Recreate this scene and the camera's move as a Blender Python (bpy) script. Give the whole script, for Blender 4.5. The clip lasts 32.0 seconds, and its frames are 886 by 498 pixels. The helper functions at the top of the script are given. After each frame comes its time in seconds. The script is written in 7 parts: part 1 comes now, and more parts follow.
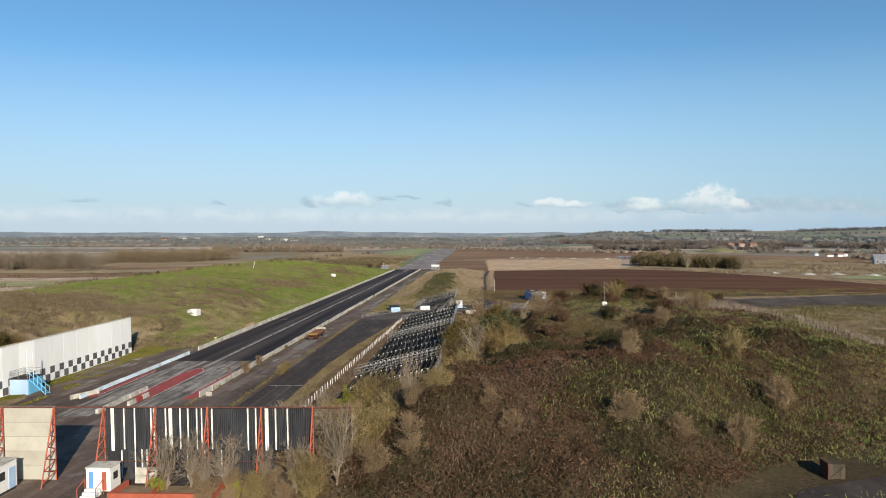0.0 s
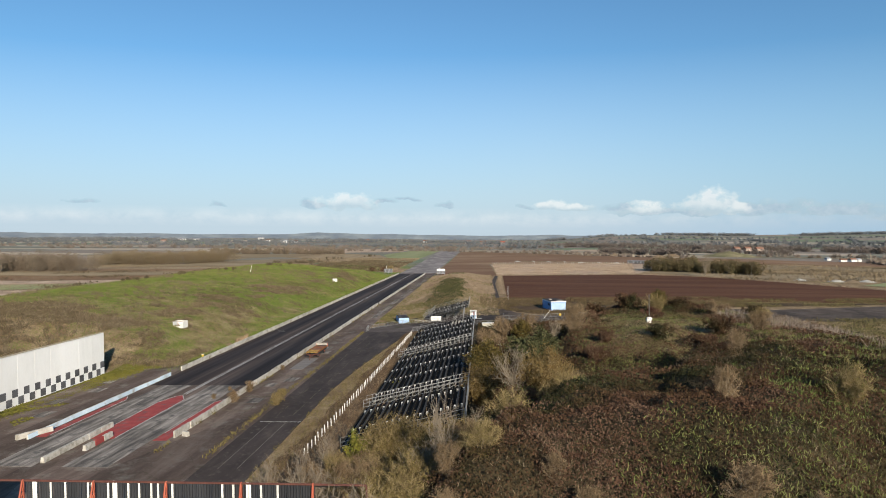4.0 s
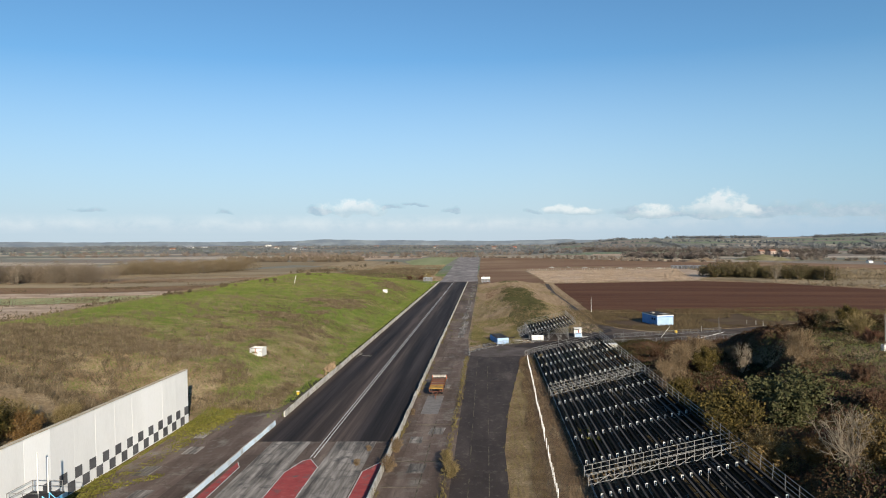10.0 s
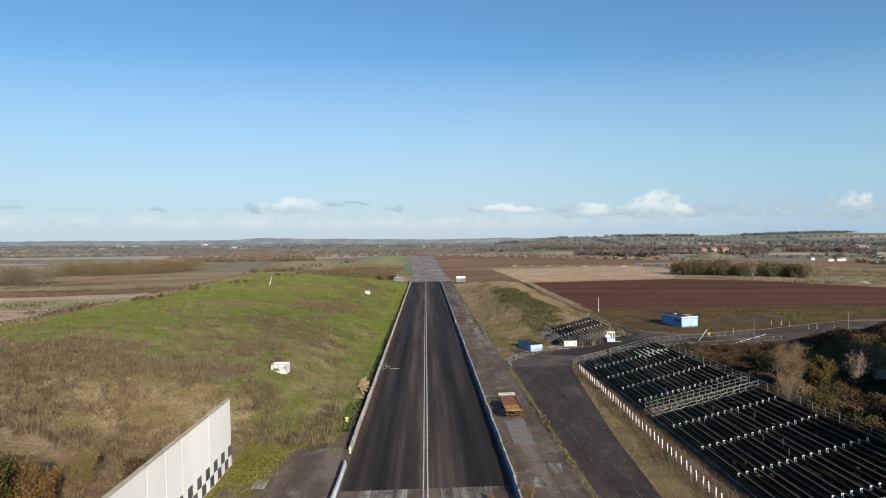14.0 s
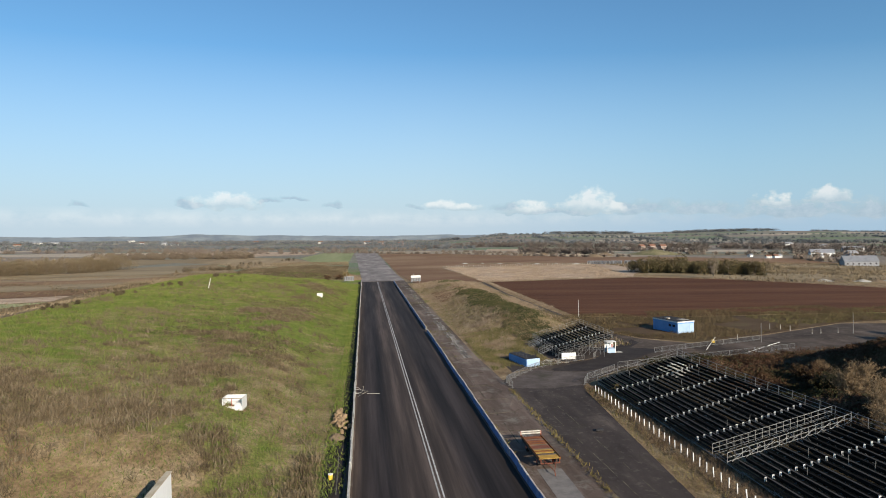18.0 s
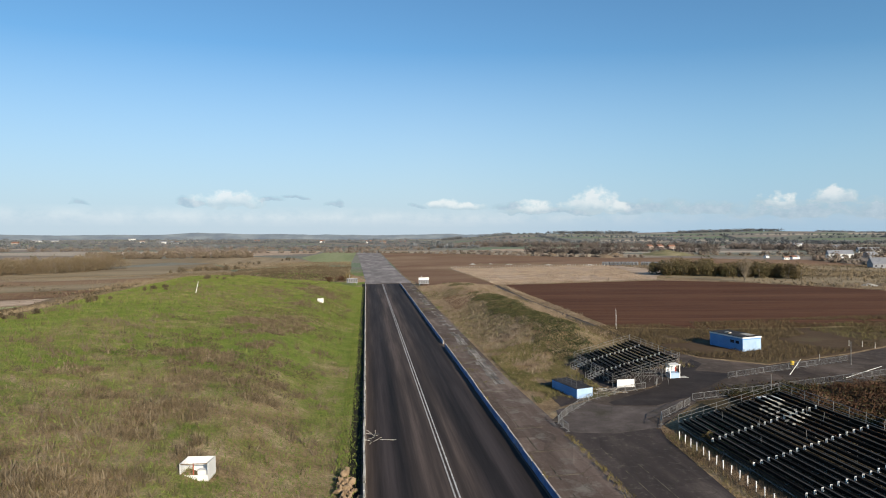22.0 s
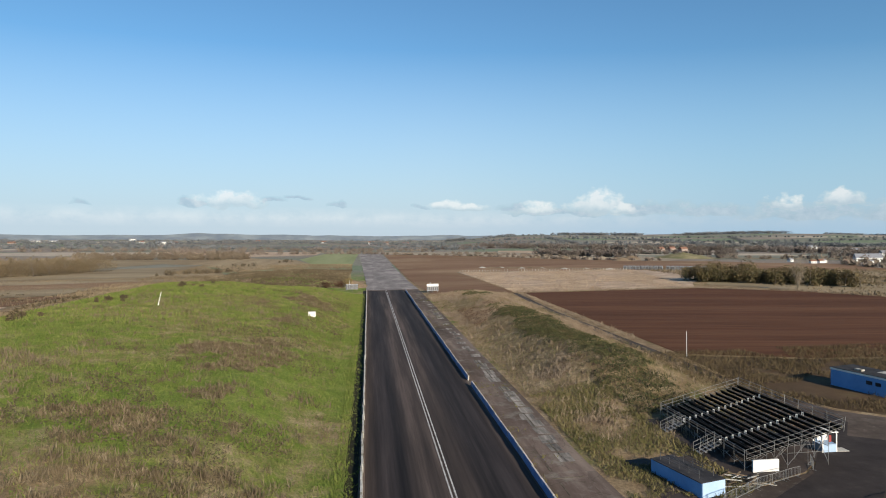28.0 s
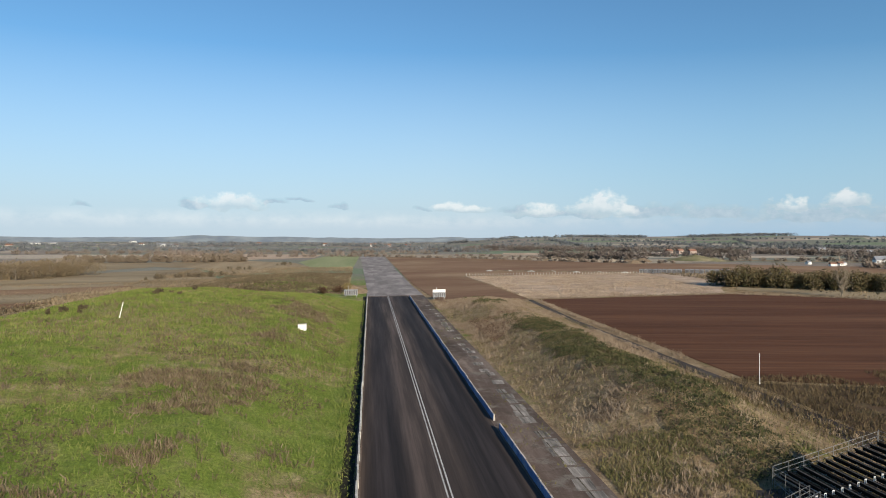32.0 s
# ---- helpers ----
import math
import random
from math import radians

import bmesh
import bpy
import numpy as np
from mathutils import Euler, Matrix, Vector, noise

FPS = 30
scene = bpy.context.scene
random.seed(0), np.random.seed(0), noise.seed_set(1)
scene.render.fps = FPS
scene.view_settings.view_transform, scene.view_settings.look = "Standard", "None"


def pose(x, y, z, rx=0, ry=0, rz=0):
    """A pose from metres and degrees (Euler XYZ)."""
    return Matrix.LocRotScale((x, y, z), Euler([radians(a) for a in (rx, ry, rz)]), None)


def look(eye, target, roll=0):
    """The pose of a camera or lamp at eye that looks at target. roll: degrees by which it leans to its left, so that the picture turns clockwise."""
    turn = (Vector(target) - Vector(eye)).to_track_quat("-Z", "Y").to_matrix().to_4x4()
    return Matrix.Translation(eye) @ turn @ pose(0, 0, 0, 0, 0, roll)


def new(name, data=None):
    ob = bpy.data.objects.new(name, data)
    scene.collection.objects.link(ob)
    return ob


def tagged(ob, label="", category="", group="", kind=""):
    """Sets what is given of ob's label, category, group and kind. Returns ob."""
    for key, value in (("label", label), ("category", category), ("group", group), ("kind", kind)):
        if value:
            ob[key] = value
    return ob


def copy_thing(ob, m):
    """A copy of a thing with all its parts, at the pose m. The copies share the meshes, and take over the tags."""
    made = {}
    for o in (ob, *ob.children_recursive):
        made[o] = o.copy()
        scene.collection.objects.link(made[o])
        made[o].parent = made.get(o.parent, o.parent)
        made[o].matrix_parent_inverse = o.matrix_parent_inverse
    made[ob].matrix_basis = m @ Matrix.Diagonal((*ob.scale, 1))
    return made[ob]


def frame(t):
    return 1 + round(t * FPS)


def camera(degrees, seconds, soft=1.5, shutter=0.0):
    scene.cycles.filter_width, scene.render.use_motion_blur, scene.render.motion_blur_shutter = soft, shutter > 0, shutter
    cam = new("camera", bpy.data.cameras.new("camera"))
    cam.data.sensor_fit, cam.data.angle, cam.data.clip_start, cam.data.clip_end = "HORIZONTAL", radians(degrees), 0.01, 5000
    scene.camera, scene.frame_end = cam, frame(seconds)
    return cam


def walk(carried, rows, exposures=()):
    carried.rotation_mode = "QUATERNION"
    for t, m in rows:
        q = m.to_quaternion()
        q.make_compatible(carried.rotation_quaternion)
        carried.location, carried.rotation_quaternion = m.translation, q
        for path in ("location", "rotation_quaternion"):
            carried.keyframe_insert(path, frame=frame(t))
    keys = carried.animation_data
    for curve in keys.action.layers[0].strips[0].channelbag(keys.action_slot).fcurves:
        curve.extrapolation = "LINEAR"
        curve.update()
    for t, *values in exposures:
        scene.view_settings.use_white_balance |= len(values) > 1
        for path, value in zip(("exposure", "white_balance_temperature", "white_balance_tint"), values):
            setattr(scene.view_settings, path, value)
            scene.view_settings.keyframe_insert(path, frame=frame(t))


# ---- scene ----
cam = camera(70.8, 32.0, soft=1.0)
PATH = [
    (0, (61.565, 55.892, 24.078), (61.441, 57.887, 24.034), -1.0),
    (0.5, (61.376, 57.512, 24.066), (61.252, 59.508, 24.021), -1.0),
    (1, (61.152, 59.275, 24.094), (61.029, 61.271, 24.049), -0.9),
    (1.5, (60.854, 61.288, 24.141), (60.731, 63.284, 24.096), -0.8),
    (2, (60.486, 63.549, 24.179), (60.362, 65.544, 24.135), -0.7),
    (2.5, (59.95, 66.018, 24.228), (59.827, 68.013, 24.185), -0.7),
    (3, (59.178, 68.482, 24.322), (59.055, 70.477, 24.281), -0.6),
    (3.5, (58.086, 70.833, 24.438), (57.963, 72.829, 24.399), -0.7),
    (5.5, (51.707, 79.474, 24.959), (51.578, 81.47, 24.93), -0.7),
    (6, (49.79, 81.462, 25.027), (49.659, 83.458, 25.001), -0.8),
    (6.5, (47.656, 83.38, 25.102), (47.523, 85.376, 25.079), -0.8),
    (7, (45.39, 85.251, 25.169), (45.255, 87.247, 25.147), -0.9),
    (7.5, (43.082, 87.096, 25.221), (42.947, 89.091, 25.2), -0.9),
    (8, (40.643, 89.024, 25.263), (40.506, 91.019, 25.243), -1.0),
    (8.5, (38.114, 90.971, 25.291), (37.977, 92.966, 25.272), -1.1),
    (9, (35.492, 92.792, 25.313), (35.355, 94.788, 25.294), -1.1),
    (9.5, (32.912, 94.551, 25.339), (32.774, 96.546, 25.32), -1.2),
    (10, (30.338, 96.31, 25.38), (30.201, 98.305, 25.361), -1.3),
    (10.5, (27.738, 98.084, 25.419), (27.599, 100.079, 25.402), -1.3),
    (11, (25.087, 99.913, 25.433), (24.953, 101.909, 25.415), -1.3),
    (11.5, (22.358, 101.789, 25.457), (22.28, 103.788, 25.436), -1.3),
    (12, (19.68, 103.655, 25.438), (19.678, 105.655, 25.415), -1.3),
    (12.5, (16.951, 105.489, 25.466), (17.009, 107.488, 25.44), -1.2),
    (13, (14.341, 107.373, 25.537), (14.399, 109.372, 25.51), -1.3),
    (13.5, (11.833, 109.344, 25.587), (11.891, 111.343, 25.56), -1.3),
    (14, (9.689, 111.472, 25.616), (9.744, 113.471, 25.588), -1.4),
    (14.5, (8.015, 113.896, 25.626), (8.195, 115.888, 25.593), -1.2),
    (16.5, (3.899, 124.639, 25.948), (4.152, 126.622, 25.907), -1.4),
    (17, (3.148, 127.437, 25.941), (3.399, 129.421, 25.9), -1.3),
    (17.5, (2.521, 130.326, 25.928), (2.772, 132.31, 25.887), -1.2),
    (18, (2.034, 133.269, 25.923), (2.284, 135.253, 25.88), -1.3),
    (18.5, (1.624, 136.209, 25.924), (1.873, 138.193, 25.88), -1.2),
    (19, (1.241, 139.167, 25.926), (1.49, 141.151, 25.881), -1.2),
    (19.5, (0.992, 142.194, 25.914), (1.241, 144.178, 25.87), -1.1),
    (20, (0.879, 145.213, 25.897), (1.126, 147.197, 25.852), -1.0),
    (20.5, (0.758, 148.264, 25.911), (1.005, 150.248, 25.866), -1.1),
    (21, (0.665, 151.321, 25.924), (0.912, 153.305, 25.878), -1.1),
    (21.5, (0.565, 154.399, 25.943), (0.811, 156.383, 25.898), -1.1),
    (22, (0.595, 157.512, 25.957), (0.84, 159.496, 25.912), -1.1),
    (22.5, (0.583, 160.653, 25.969), (0.827, 162.638, 25.925), -1.1),
    (23, (0.548, 163.682, 25.941), (0.792, 165.666, 25.898), -1.0),
    (23.5, (0.559, 166.727, 25.934), (0.803, 168.712, 25.891), -1.1),
    (24, (0.621, 169.802, 25.948), (0.864, 171.787, 25.905), -1.0),
    (24.5, (0.704, 172.901, 25.952), (0.946, 174.886, 25.909), -1.0),
    (25, (0.811, 175.986, 25.977), (1.053, 177.971, 25.935), -1.1),
    (25.5, (0.869, 179.095, 25.964), (1.11, 181.08, 25.921), -1.0),
    (27.5, (1.037, 191.304, 25.918), (1.275, 193.289, 25.878), -0.9),
    (28, (1.038, 194.337, 25.894), (1.275, 196.322, 25.853), -0.9),
    (28.5, (1.142, 197.448, 25.852), (1.38, 199.434, 25.811), -0.9),
    (29, (1.264, 200.608, 25.822), (1.5, 202.594, 25.782), -0.9),
    (29.5, (1.359, 203.732, 25.769), (1.594, 205.718, 25.73), -0.9),
    (30, (1.457, 206.756, 25.67), (1.691, 208.742, 25.632), -1.0),
    (30.5, (1.511, 209.784, 25.598), (1.744, 211.77, 25.56), -0.9),
    (31, (1.475, 212.847, 25.539), (1.707, 214.833, 25.503), -0.9),
    (31.5, (1.511, 215.932, 25.507), (1.744, 217.918, 25.472), -0.9),
    (32, (1.668, 219.025, 25.499), (1.899, 221.012, 25.465), -0.9),
]
walk(cam, [(t, look(eye, target, roll)) for t, eye, target, roll in PATH], exposures=((0, 0.68), (32, 0.68)))

# ---- light ----
SUN_EL, SUN_AZ = 21.0, 156.7          # degrees; azimuth clockwise from +y
world = bpy.data.worlds.new("sky")
scene.world = world
world.use_nodes = True
wn, wl = world.node_tree.nodes, world.node_tree.links
sky = wn.new("ShaderNodeTexSky")
sky.sky_type, sky.sun_disc = "NISHITA", False
sky.sun_elevation, sky.sun_rotation = radians(SUN_EL), radians(SUN_AZ)
sky.air_density, sky.dust_density, sky.ozone_density = 1.0, 0.3, 4.6
tint = wn.new("ShaderNodeMix")
tint.data_type, tint.blend_type = "RGBA", "MULTIPLY"
tint.inputs[0].default_value, tint.inputs[7].default_value = 1.0, (0.795, 0.995, 0.985, 1)
wl.new(sky.outputs["Color"], tint.inputs[6])
wl.new(tint.outputs[2], wn["Background"].inputs["Color"])
wn["Background"].inputs["Strength"].default_value = 0.087
sun = new("sun", bpy.data.lights.new("sun", "SUN"))
sun.data.energy, sun.data.angle, sun.data.color = 5.0, radians(0.5), (1.0, 0.87, 0.70)
SUN_DIR = Vector((math.sin(radians(SUN_AZ)) * math.cos(radians(SUN_EL)), math.cos(radians(SUN_AZ)) * math.cos(radians(SUN_EL)), math.sin(radians(SUN_EL))))
sun.matrix_world = look((0, 0, 200), Vector((0, 0, 200)) - SUN_DIR)


# ---- materials ----
def nodes_of(name):
    m = bpy.data.materials.new(name)
    m.use_nodes = True
    return m, m.node_tree.nodes, m.node_tree.links, m.node_tree.nodes["Principled BSDF"]


def ramp_node(n, stops):
    r = n.new("ShaderNodeValToRGB")
    e = r.color_ramp.elements
    while len(e) < len(stops):
        e.new(0.5)
    for i, (p, c) in enumerate(stops):
        e[i].position, e[i].color = p, (*c, 1)
    return r


def noise_node(n, l, coord, scale, detail=6.0, rough=0.6, stretch=None):
    t = n.new("ShaderNodeTexNoise")
    t.inputs["Scale"].default_value, t.inputs["Detail"].default_value, t.inputs["Roughness"].default_value = scale, detail, rough
    if stretch:
        mp = n.new("ShaderNodeMapping")
        mp.inputs["Scale"].default_value = stretch
        l.new(coord, mp.inputs["Vector"])
        coord = mp.outputs["Vector"]
    l.new(coord, t.inputs["Vector"])
    return t.outputs["Fac"]


def mix_node(n, l, fac, a, b, mode="MIX"):
    m = n.new("ShaderNodeMix")
    m.data_type, m.blend_type = "RGBA", mode
    for sock, v in ((m.inputs[0], fac), (m.inputs[6], a), (m.inputs[7], b)):
        if isinstance(v, (int, float)):
            sock.default_value = v
        elif isinstance(v, tuple):
            sock.default_value = (*v, 1)
        else:
            l.new(v, sock)
    return m.outputs[2]


def math_node(n, l, op, a, b=0.0, clamp=False):
    m = n.new("ShaderNodeMath")
    m.operation, m.use_clamp = op, clamp
    for sock, v in ((m.inputs[0], a), (m.inputs[1], b)):
        if isinstance(v, (int, float)):
            sock.default_value = v
        else:
            l.new(v, sock)
    return m.outputs[0]


def range_node(n, l, v, a, b, c=0.0, d=1.0):
    m = n.new("ShaderNodeMapRange")
    m.inputs[1].default_value, m.inputs[2].default_value, m.inputs[3].default_value, m.inputs[4].default_value = a, b, c, d
    l.new(v, m.inputs[0])
    return m.outputs[0]


def surface(name, stops, scale=1.0, fine=12.0, rough=0.85, bump=0.3, bump_dist=0.02, metal=0.0, stretch=None, vary=0.25, stain=None, stain_scale=0.15, crack=0.0, patch=0.0, turn=0.0):
    """Two scales of noise over world position: a broad one through the colour stops, a fine one for grain and relief; per-piece random value."""
    m, n, l, p = nodes_of(name)
    g = n.new("ShaderNodeNewGeometry")
    pos = g.outputs["Position"]
    if turn:
        mt = n.new("ShaderNodeMapping")
        mt.inputs["Rotation"].default_value = (0, 0, turn)
        l.new(pos, mt.inputs["Vector"])
        pos = mt.outputs["Vector"]
    broad = noise_node(n, l, pos, scale, 5.0, 0.65, stretch)
    grain = noise_node(n, l, pos, fine, 4.0, 0.7, stretch)
    r = ramp_node(n, stops)
    l.new(broad, r.inputs[0])
    col = mix_node(n, l, 1.0, r.outputs[0], mix_node(n, l, grain, (1 - vary,) * 3, (1 + vary,) * 3), "MULTIPLY")
    if stain:
        s = noise_node(n, l, pos, stain_scale, 8.0, 0.7)
        col = mix_node(n, l, range_node(n, l, s, 0.52, 0.68), col, stain)
    if patch:
        pv = n.new("ShaderNodeTexVoronoi")
        pv.distance, pv.inputs["Scale"].default_value = "CHEBYCHEV", 0.16
        pm = n.new("ShaderNodeMapping")
        pm.inputs["Scale"].default_value = (1.0, 0.35, 0)
        l.new(pos, pm.inputs["Vector"])
        l.new(pm.outputs["Vector"], pv.inputs["Vector"])
        ps = n.new("ShaderNodeSeparateColor")
        l.new(pv.outputs["Color"], ps.inputs[0])
        col = mix_node(n, l, 1.0, col, range_node(n, l, ps.outputs[0], 0, 1, 1 - patch, 1 + patch), "MULTIPLY")
        wear = noise_node(n, l, pos, 0.9, 8.0, 0.75)
        col = mix_node(n, l, range_node(n, l, wear, 0.55, 0.72, 0, 0.5), col, (0.20, 0.175, 0.145))
    if crack:
        cv = n.new("ShaderNodeTexVoronoi")
        cv.feature, cv.inputs["Scale"].default_value = "DISTANCE_TO_EDGE", 0.28
        wob = n.new("ShaderNodeVectorMath")
        wob.operation = "ADD"
        wn2 = n.new("ShaderNodeTexNoise")
        wn2.inputs["Scale"].default_value = 0.8
        l.new(pos, wn2.inputs["Vector"])
        l.new(pos, wob.inputs[0])
        l.new(wn2.outputs["Color"], wob.inputs[1])
        l.new(wob.outputs[0], cv.inputs["Vector"])
        col = mix_node(n, l, range_node(n, l, cv.outputs["Distance"], 0.004, 0.016, crack, 0), col, (0.045, 0.042, 0.025))
    info = n.new("ShaderNodeObjectInfo")
    rnd = math_node(n, l, "MULTIPLY_ADD", info.outputs["Random"], 0.2)
    rnd.node.inputs[2].default_value = 0.9
    col = mix_node(n, l, 1.0, col, rnd, "MULTIPLY")
    l.new(col, p.inputs["Base Color"])
    p.inputs["Roughness"].default_value, p.inputs["Metallic"].default_value = rough, metal
    p.inputs["Specular IOR Level"].default_value = 0.3 if rough < 0.84 else 0.12
    if bump:
        b = n.new("ShaderNodeBump")
        b.inputs["Strength"].default_value, b.inputs["Distance"].default_value = bump, bump_dist
        l.new(grain, b.inputs["Height"])
        l.new(b.outputs[0], p.inputs["Normal"])
    return m


def foliage(name, cols, scale=0.15, own=0.5, gain=1.3):
    """Leaves, stems and grass: colour by island and by place."""
    m, n, l, p = nodes_of(name)
    g = n.new("ShaderNodeNewGeometry")
    isl = g.outputs["Random Per Island"]
    pl = noise_node(n, l, g.outputs["Position"], scale, 3.0, 0.6)
    f = math_node(n, l, "ADD", math_node(n, l, "MULTIPLY", isl, own), math_node(n, l, "MULTIPLY", pl, gain))
    f = math_node(n, l, "SUBTRACT", f, gain / 2 - 0.5 + own / 2, True)
    k = len(cols) - 1
    r = ramp_node(n, [(i / k, c) for i, c in enumerate(cols)])
    l.new(f, r.inputs[0])
    l.new(r.outputs[0], p.inputs["Base Color"])
    p.inputs["Roughness"].default_value = 0.8
    p.inputs["Specular IOR Level"].default_value = 0.15
    return m


M = {}
M["asphalt"] = surface("fresh_asphalt", [(0.3, (0.018, 0.016, 0.016)), (0.48, (0.039, 0.033, 0.031)), (0.68, (0.082, 0.068, 0.063))], 0.55, 14, 0.88, 0.25, stretch=(1.0, 0.025, 1.0), vary=0.22)


def rubber_tracks(m):
    """Dark rubber laid down along both lanes, browner dust between them."""
    n, l = m.node_tree.nodes, m.node_tree.links
    g, sep = n.new("ShaderNodeNewGeometry"), n.new("ShaderNodeSeparateXYZ")
    l.new(g.outputs["Position"], sep.inputs[0])
    wav = noise_node(n, l, g.outputs["Position"], 0.5, 4, 0.6, (0.6, 0.03, 1))
    xx = math_node(n, l, "ADD", sep.outputs[0], math_node(n, l, "MULTIPLY", math_node(n, l, "SUBTRACT", wav, 0.5), 2.0))
    r = ramp_node(n, [(0.0, (1.5, 1.3, 1.1)), (0.10, (0.75, 0.72, 0.75)), (0.24, (0.55, 0.55, 0.6)), (0.36, (1.45, 1.32, 1.22)), (0.62, (1.5, 1.36, 1.25)), (0.72, (0.6, 0.6, 0.65)), (0.90, (0.55, 0.55, 0.6)), (1.0, (1.2, 1.1, 1.0))])
    l.new(math_node(n, l, "DIVIDE", xx, 18.0), r.inputs[0])
    base = n["Principled BSDF"].inputs["Base Color"]
    src = base.links[0].from_socket
    l.new(mix_node(n, l, 0.85, src, r.outputs[0], "MULTIPLY"), base)


rubber_tracks(M["asphalt"])
M["tarmac"] = surface("worn_tarmac", [(0.3, (0.065, 0.047, 0.037)), (0.5, (0.106, 0.078, 0.064)), (0.68, (0.178, 0.138, 0.113))], 0.26, 9, 0.9, 0.4, stain=(0.18, 0.16, 0.135), stain_scale=0.3, stretch=(1, 0.14, 1), crack=0.4, patch=0.22)
M["dark_tarmac"] = surface("return_road_tarmac", [(0.3, (0.036, 0.029, 0.027)), (0.55, (0.057, 0.046, 0.042)), (0.75, (0.098, 0.080, 0.069))], 0.3, 9, 0.9, 0.4, stretch=(1, 0.3, 1), crack=0.4, patch=0.15)
M["concrete"] = surface("worn_concrete", [(0.35, (0.067, 0.060, 0.055)), (0.5, (0.179, 0.162, 0.142)), (0.65, (0.321, 0.289, 0.258))], 1.1, 7, 0.9, 0.3, stretch=(1, 0.09, 1), stain=(0.06, 0.06, 0.058), stain_scale=0.5)
M["red_paint"] = surface("faded_red_paint", [(0.3, (0.220, 0.041, 0.041)), (0.6, (0.297, 0.063, 0.059)), (0.75, (0.330, 0.144, 0.126))], 0.8, 9, 0.85, 0.2, stain=(0.10, 0.09, 0.085), stain_scale=0.7)
M["white_line"] = surface("worn_white_line", [(0.3, (0.22, 0.22, 0.21)), (0.55, (0.45, 0.44, 0.42)), (0.7, (0.6, 0.59, 0.56))], 1.2, 12, 0.8, 0.1)
M["wall_white"] = surface("painted_white_concrete", [(0.25, (0.688, 0.688, 0.671)), (0.5, (0.765, 0.765, 0.748)), (0.8, (0.783, 0.783, 0.774))], 0.35, 10, 0.75, 0.15, stretch=(1, 1, 0.25), vary=0.08)
M["wall_cream"] = surface("cream_concrete_panel", [(0.3, (0.289, 0.277, 0.237)), (0.6, (0.359, 0.347, 0.301)), (0.8, (0.393, 0.382, 0.335))], 0.4, 8, 0.85, 0.2, vary=0.1)
M["barrier"] = surface("weathered_barrier_concrete", [(0.3, (0.265, 0.250, 0.218)), (0.55, (0.421, 0.406, 0.367)), (0.75, (0.546, 0.538, 0.507))], 0.7, 9, 0.85, 0.25, stain=(0.15, 0.13, 0.09), stain_scale=0.6)
M["barrier_blue"] = surface("faded_blue_paint", [(0.3, (0.07, 0.13, 0.28)), (0.6, (0.10, 0.18, 0.38)), (0.8, (0.28, 0.36, 0.50))], 0.5, 9, 0.7, 0.15, stain=(0.30, 0.32, 0.34), stain_scale=0.4)
M["black_paint"] = surface("grey_black_paint", [(0.3, (0.05, 0.05, 0.054)), (0.7, (0.13, 0.13, 0.135))], 0.5, 9, 0.7, 0.1)
M["blue"] = surface("bright_blue_cladding", [(0.3, (0.085, 0.221, 0.476)), (0.7, (0.119, 0.289, 0.561))], 0.5, 8, 0.55, 0.1, vary=0.08)
M["blue_pale"] = surface("pale_blue_cladding", [(0.3, (0.260, 0.383, 0.560)), (0.7, (0.341, 0.462, 0.616))], 0.6, 8, 0.6, 0.1, vary=0.08)
M["white"] = surface("white_painted_board", [(0.3, (0.564, 0.564, 0.547)), (0.7, (0.684, 0.684, 0.667))], 0.8, 9, 0.6, 0.1, vary=0.07)
M["roof_black"] = surface("black_roof_felt", [(0.3, (0.02, 0.02, 0.022)), (0.7, (0.05, 0.048, 0.05))], 0.8, 9, 0.9, 0.3)
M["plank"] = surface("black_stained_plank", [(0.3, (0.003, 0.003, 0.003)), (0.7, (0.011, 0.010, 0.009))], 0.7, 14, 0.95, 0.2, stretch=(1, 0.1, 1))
# paler seat planks: the thin lit top edges put into the colour
M["plank_top"] = surface("lit_plank_top", [(0.3, (0.020, 0.018, 0.016)), (0.7, (0.060, 0.054, 0.048))], 0.7, 14, 0.8, 0.2, stretch=(1, 0.1, 1), vary=0.4)
M["steel"] = surface("galvanised_steel_tube", [(0.3, (0.187, 0.187, 0.187)), (0.7, (0.306, 0.306, 0.297))], 2.0, 20, 0.45, 0.1, metal=0.6)
M["rust"] = surface("red_oxide_steel", [(0.3, (0.238, 0.056, 0.032)), (0.7, (0.357, 0.096, 0.056))], 1.5, 14, 0.7, 0.2)
M["clad_black"] = surface("black_corrugated_sheet", [(0.3, (0.018, 0.02, 0.024)), (0.7, (0.04, 0.042, 0.048))], 0.8, 9, 0.45, 0.1, stretch=(1, 1, 0.2))
M["rail_pale"] = surface("pale_galvanised_rail", [(0.3, (0.216, 0.216, 0.209)), (0.7, (0.331, 0.331, 0.317))], 2.0, 20, 0.6, 0.1, metal=0.2)
M["soil"] = surface("ploughed_soil", [(0.3, (0.064, 0.026, 0.012)), (0.5, (0.086, 0.037, 0.018)), (0.72, (0.123, 0.059, 0.031))], 0.06, 0.6, 0.95, 0.9, 0.25, stretch=(0.05, 1.0, 1), vary=0.85, turn=0.24)
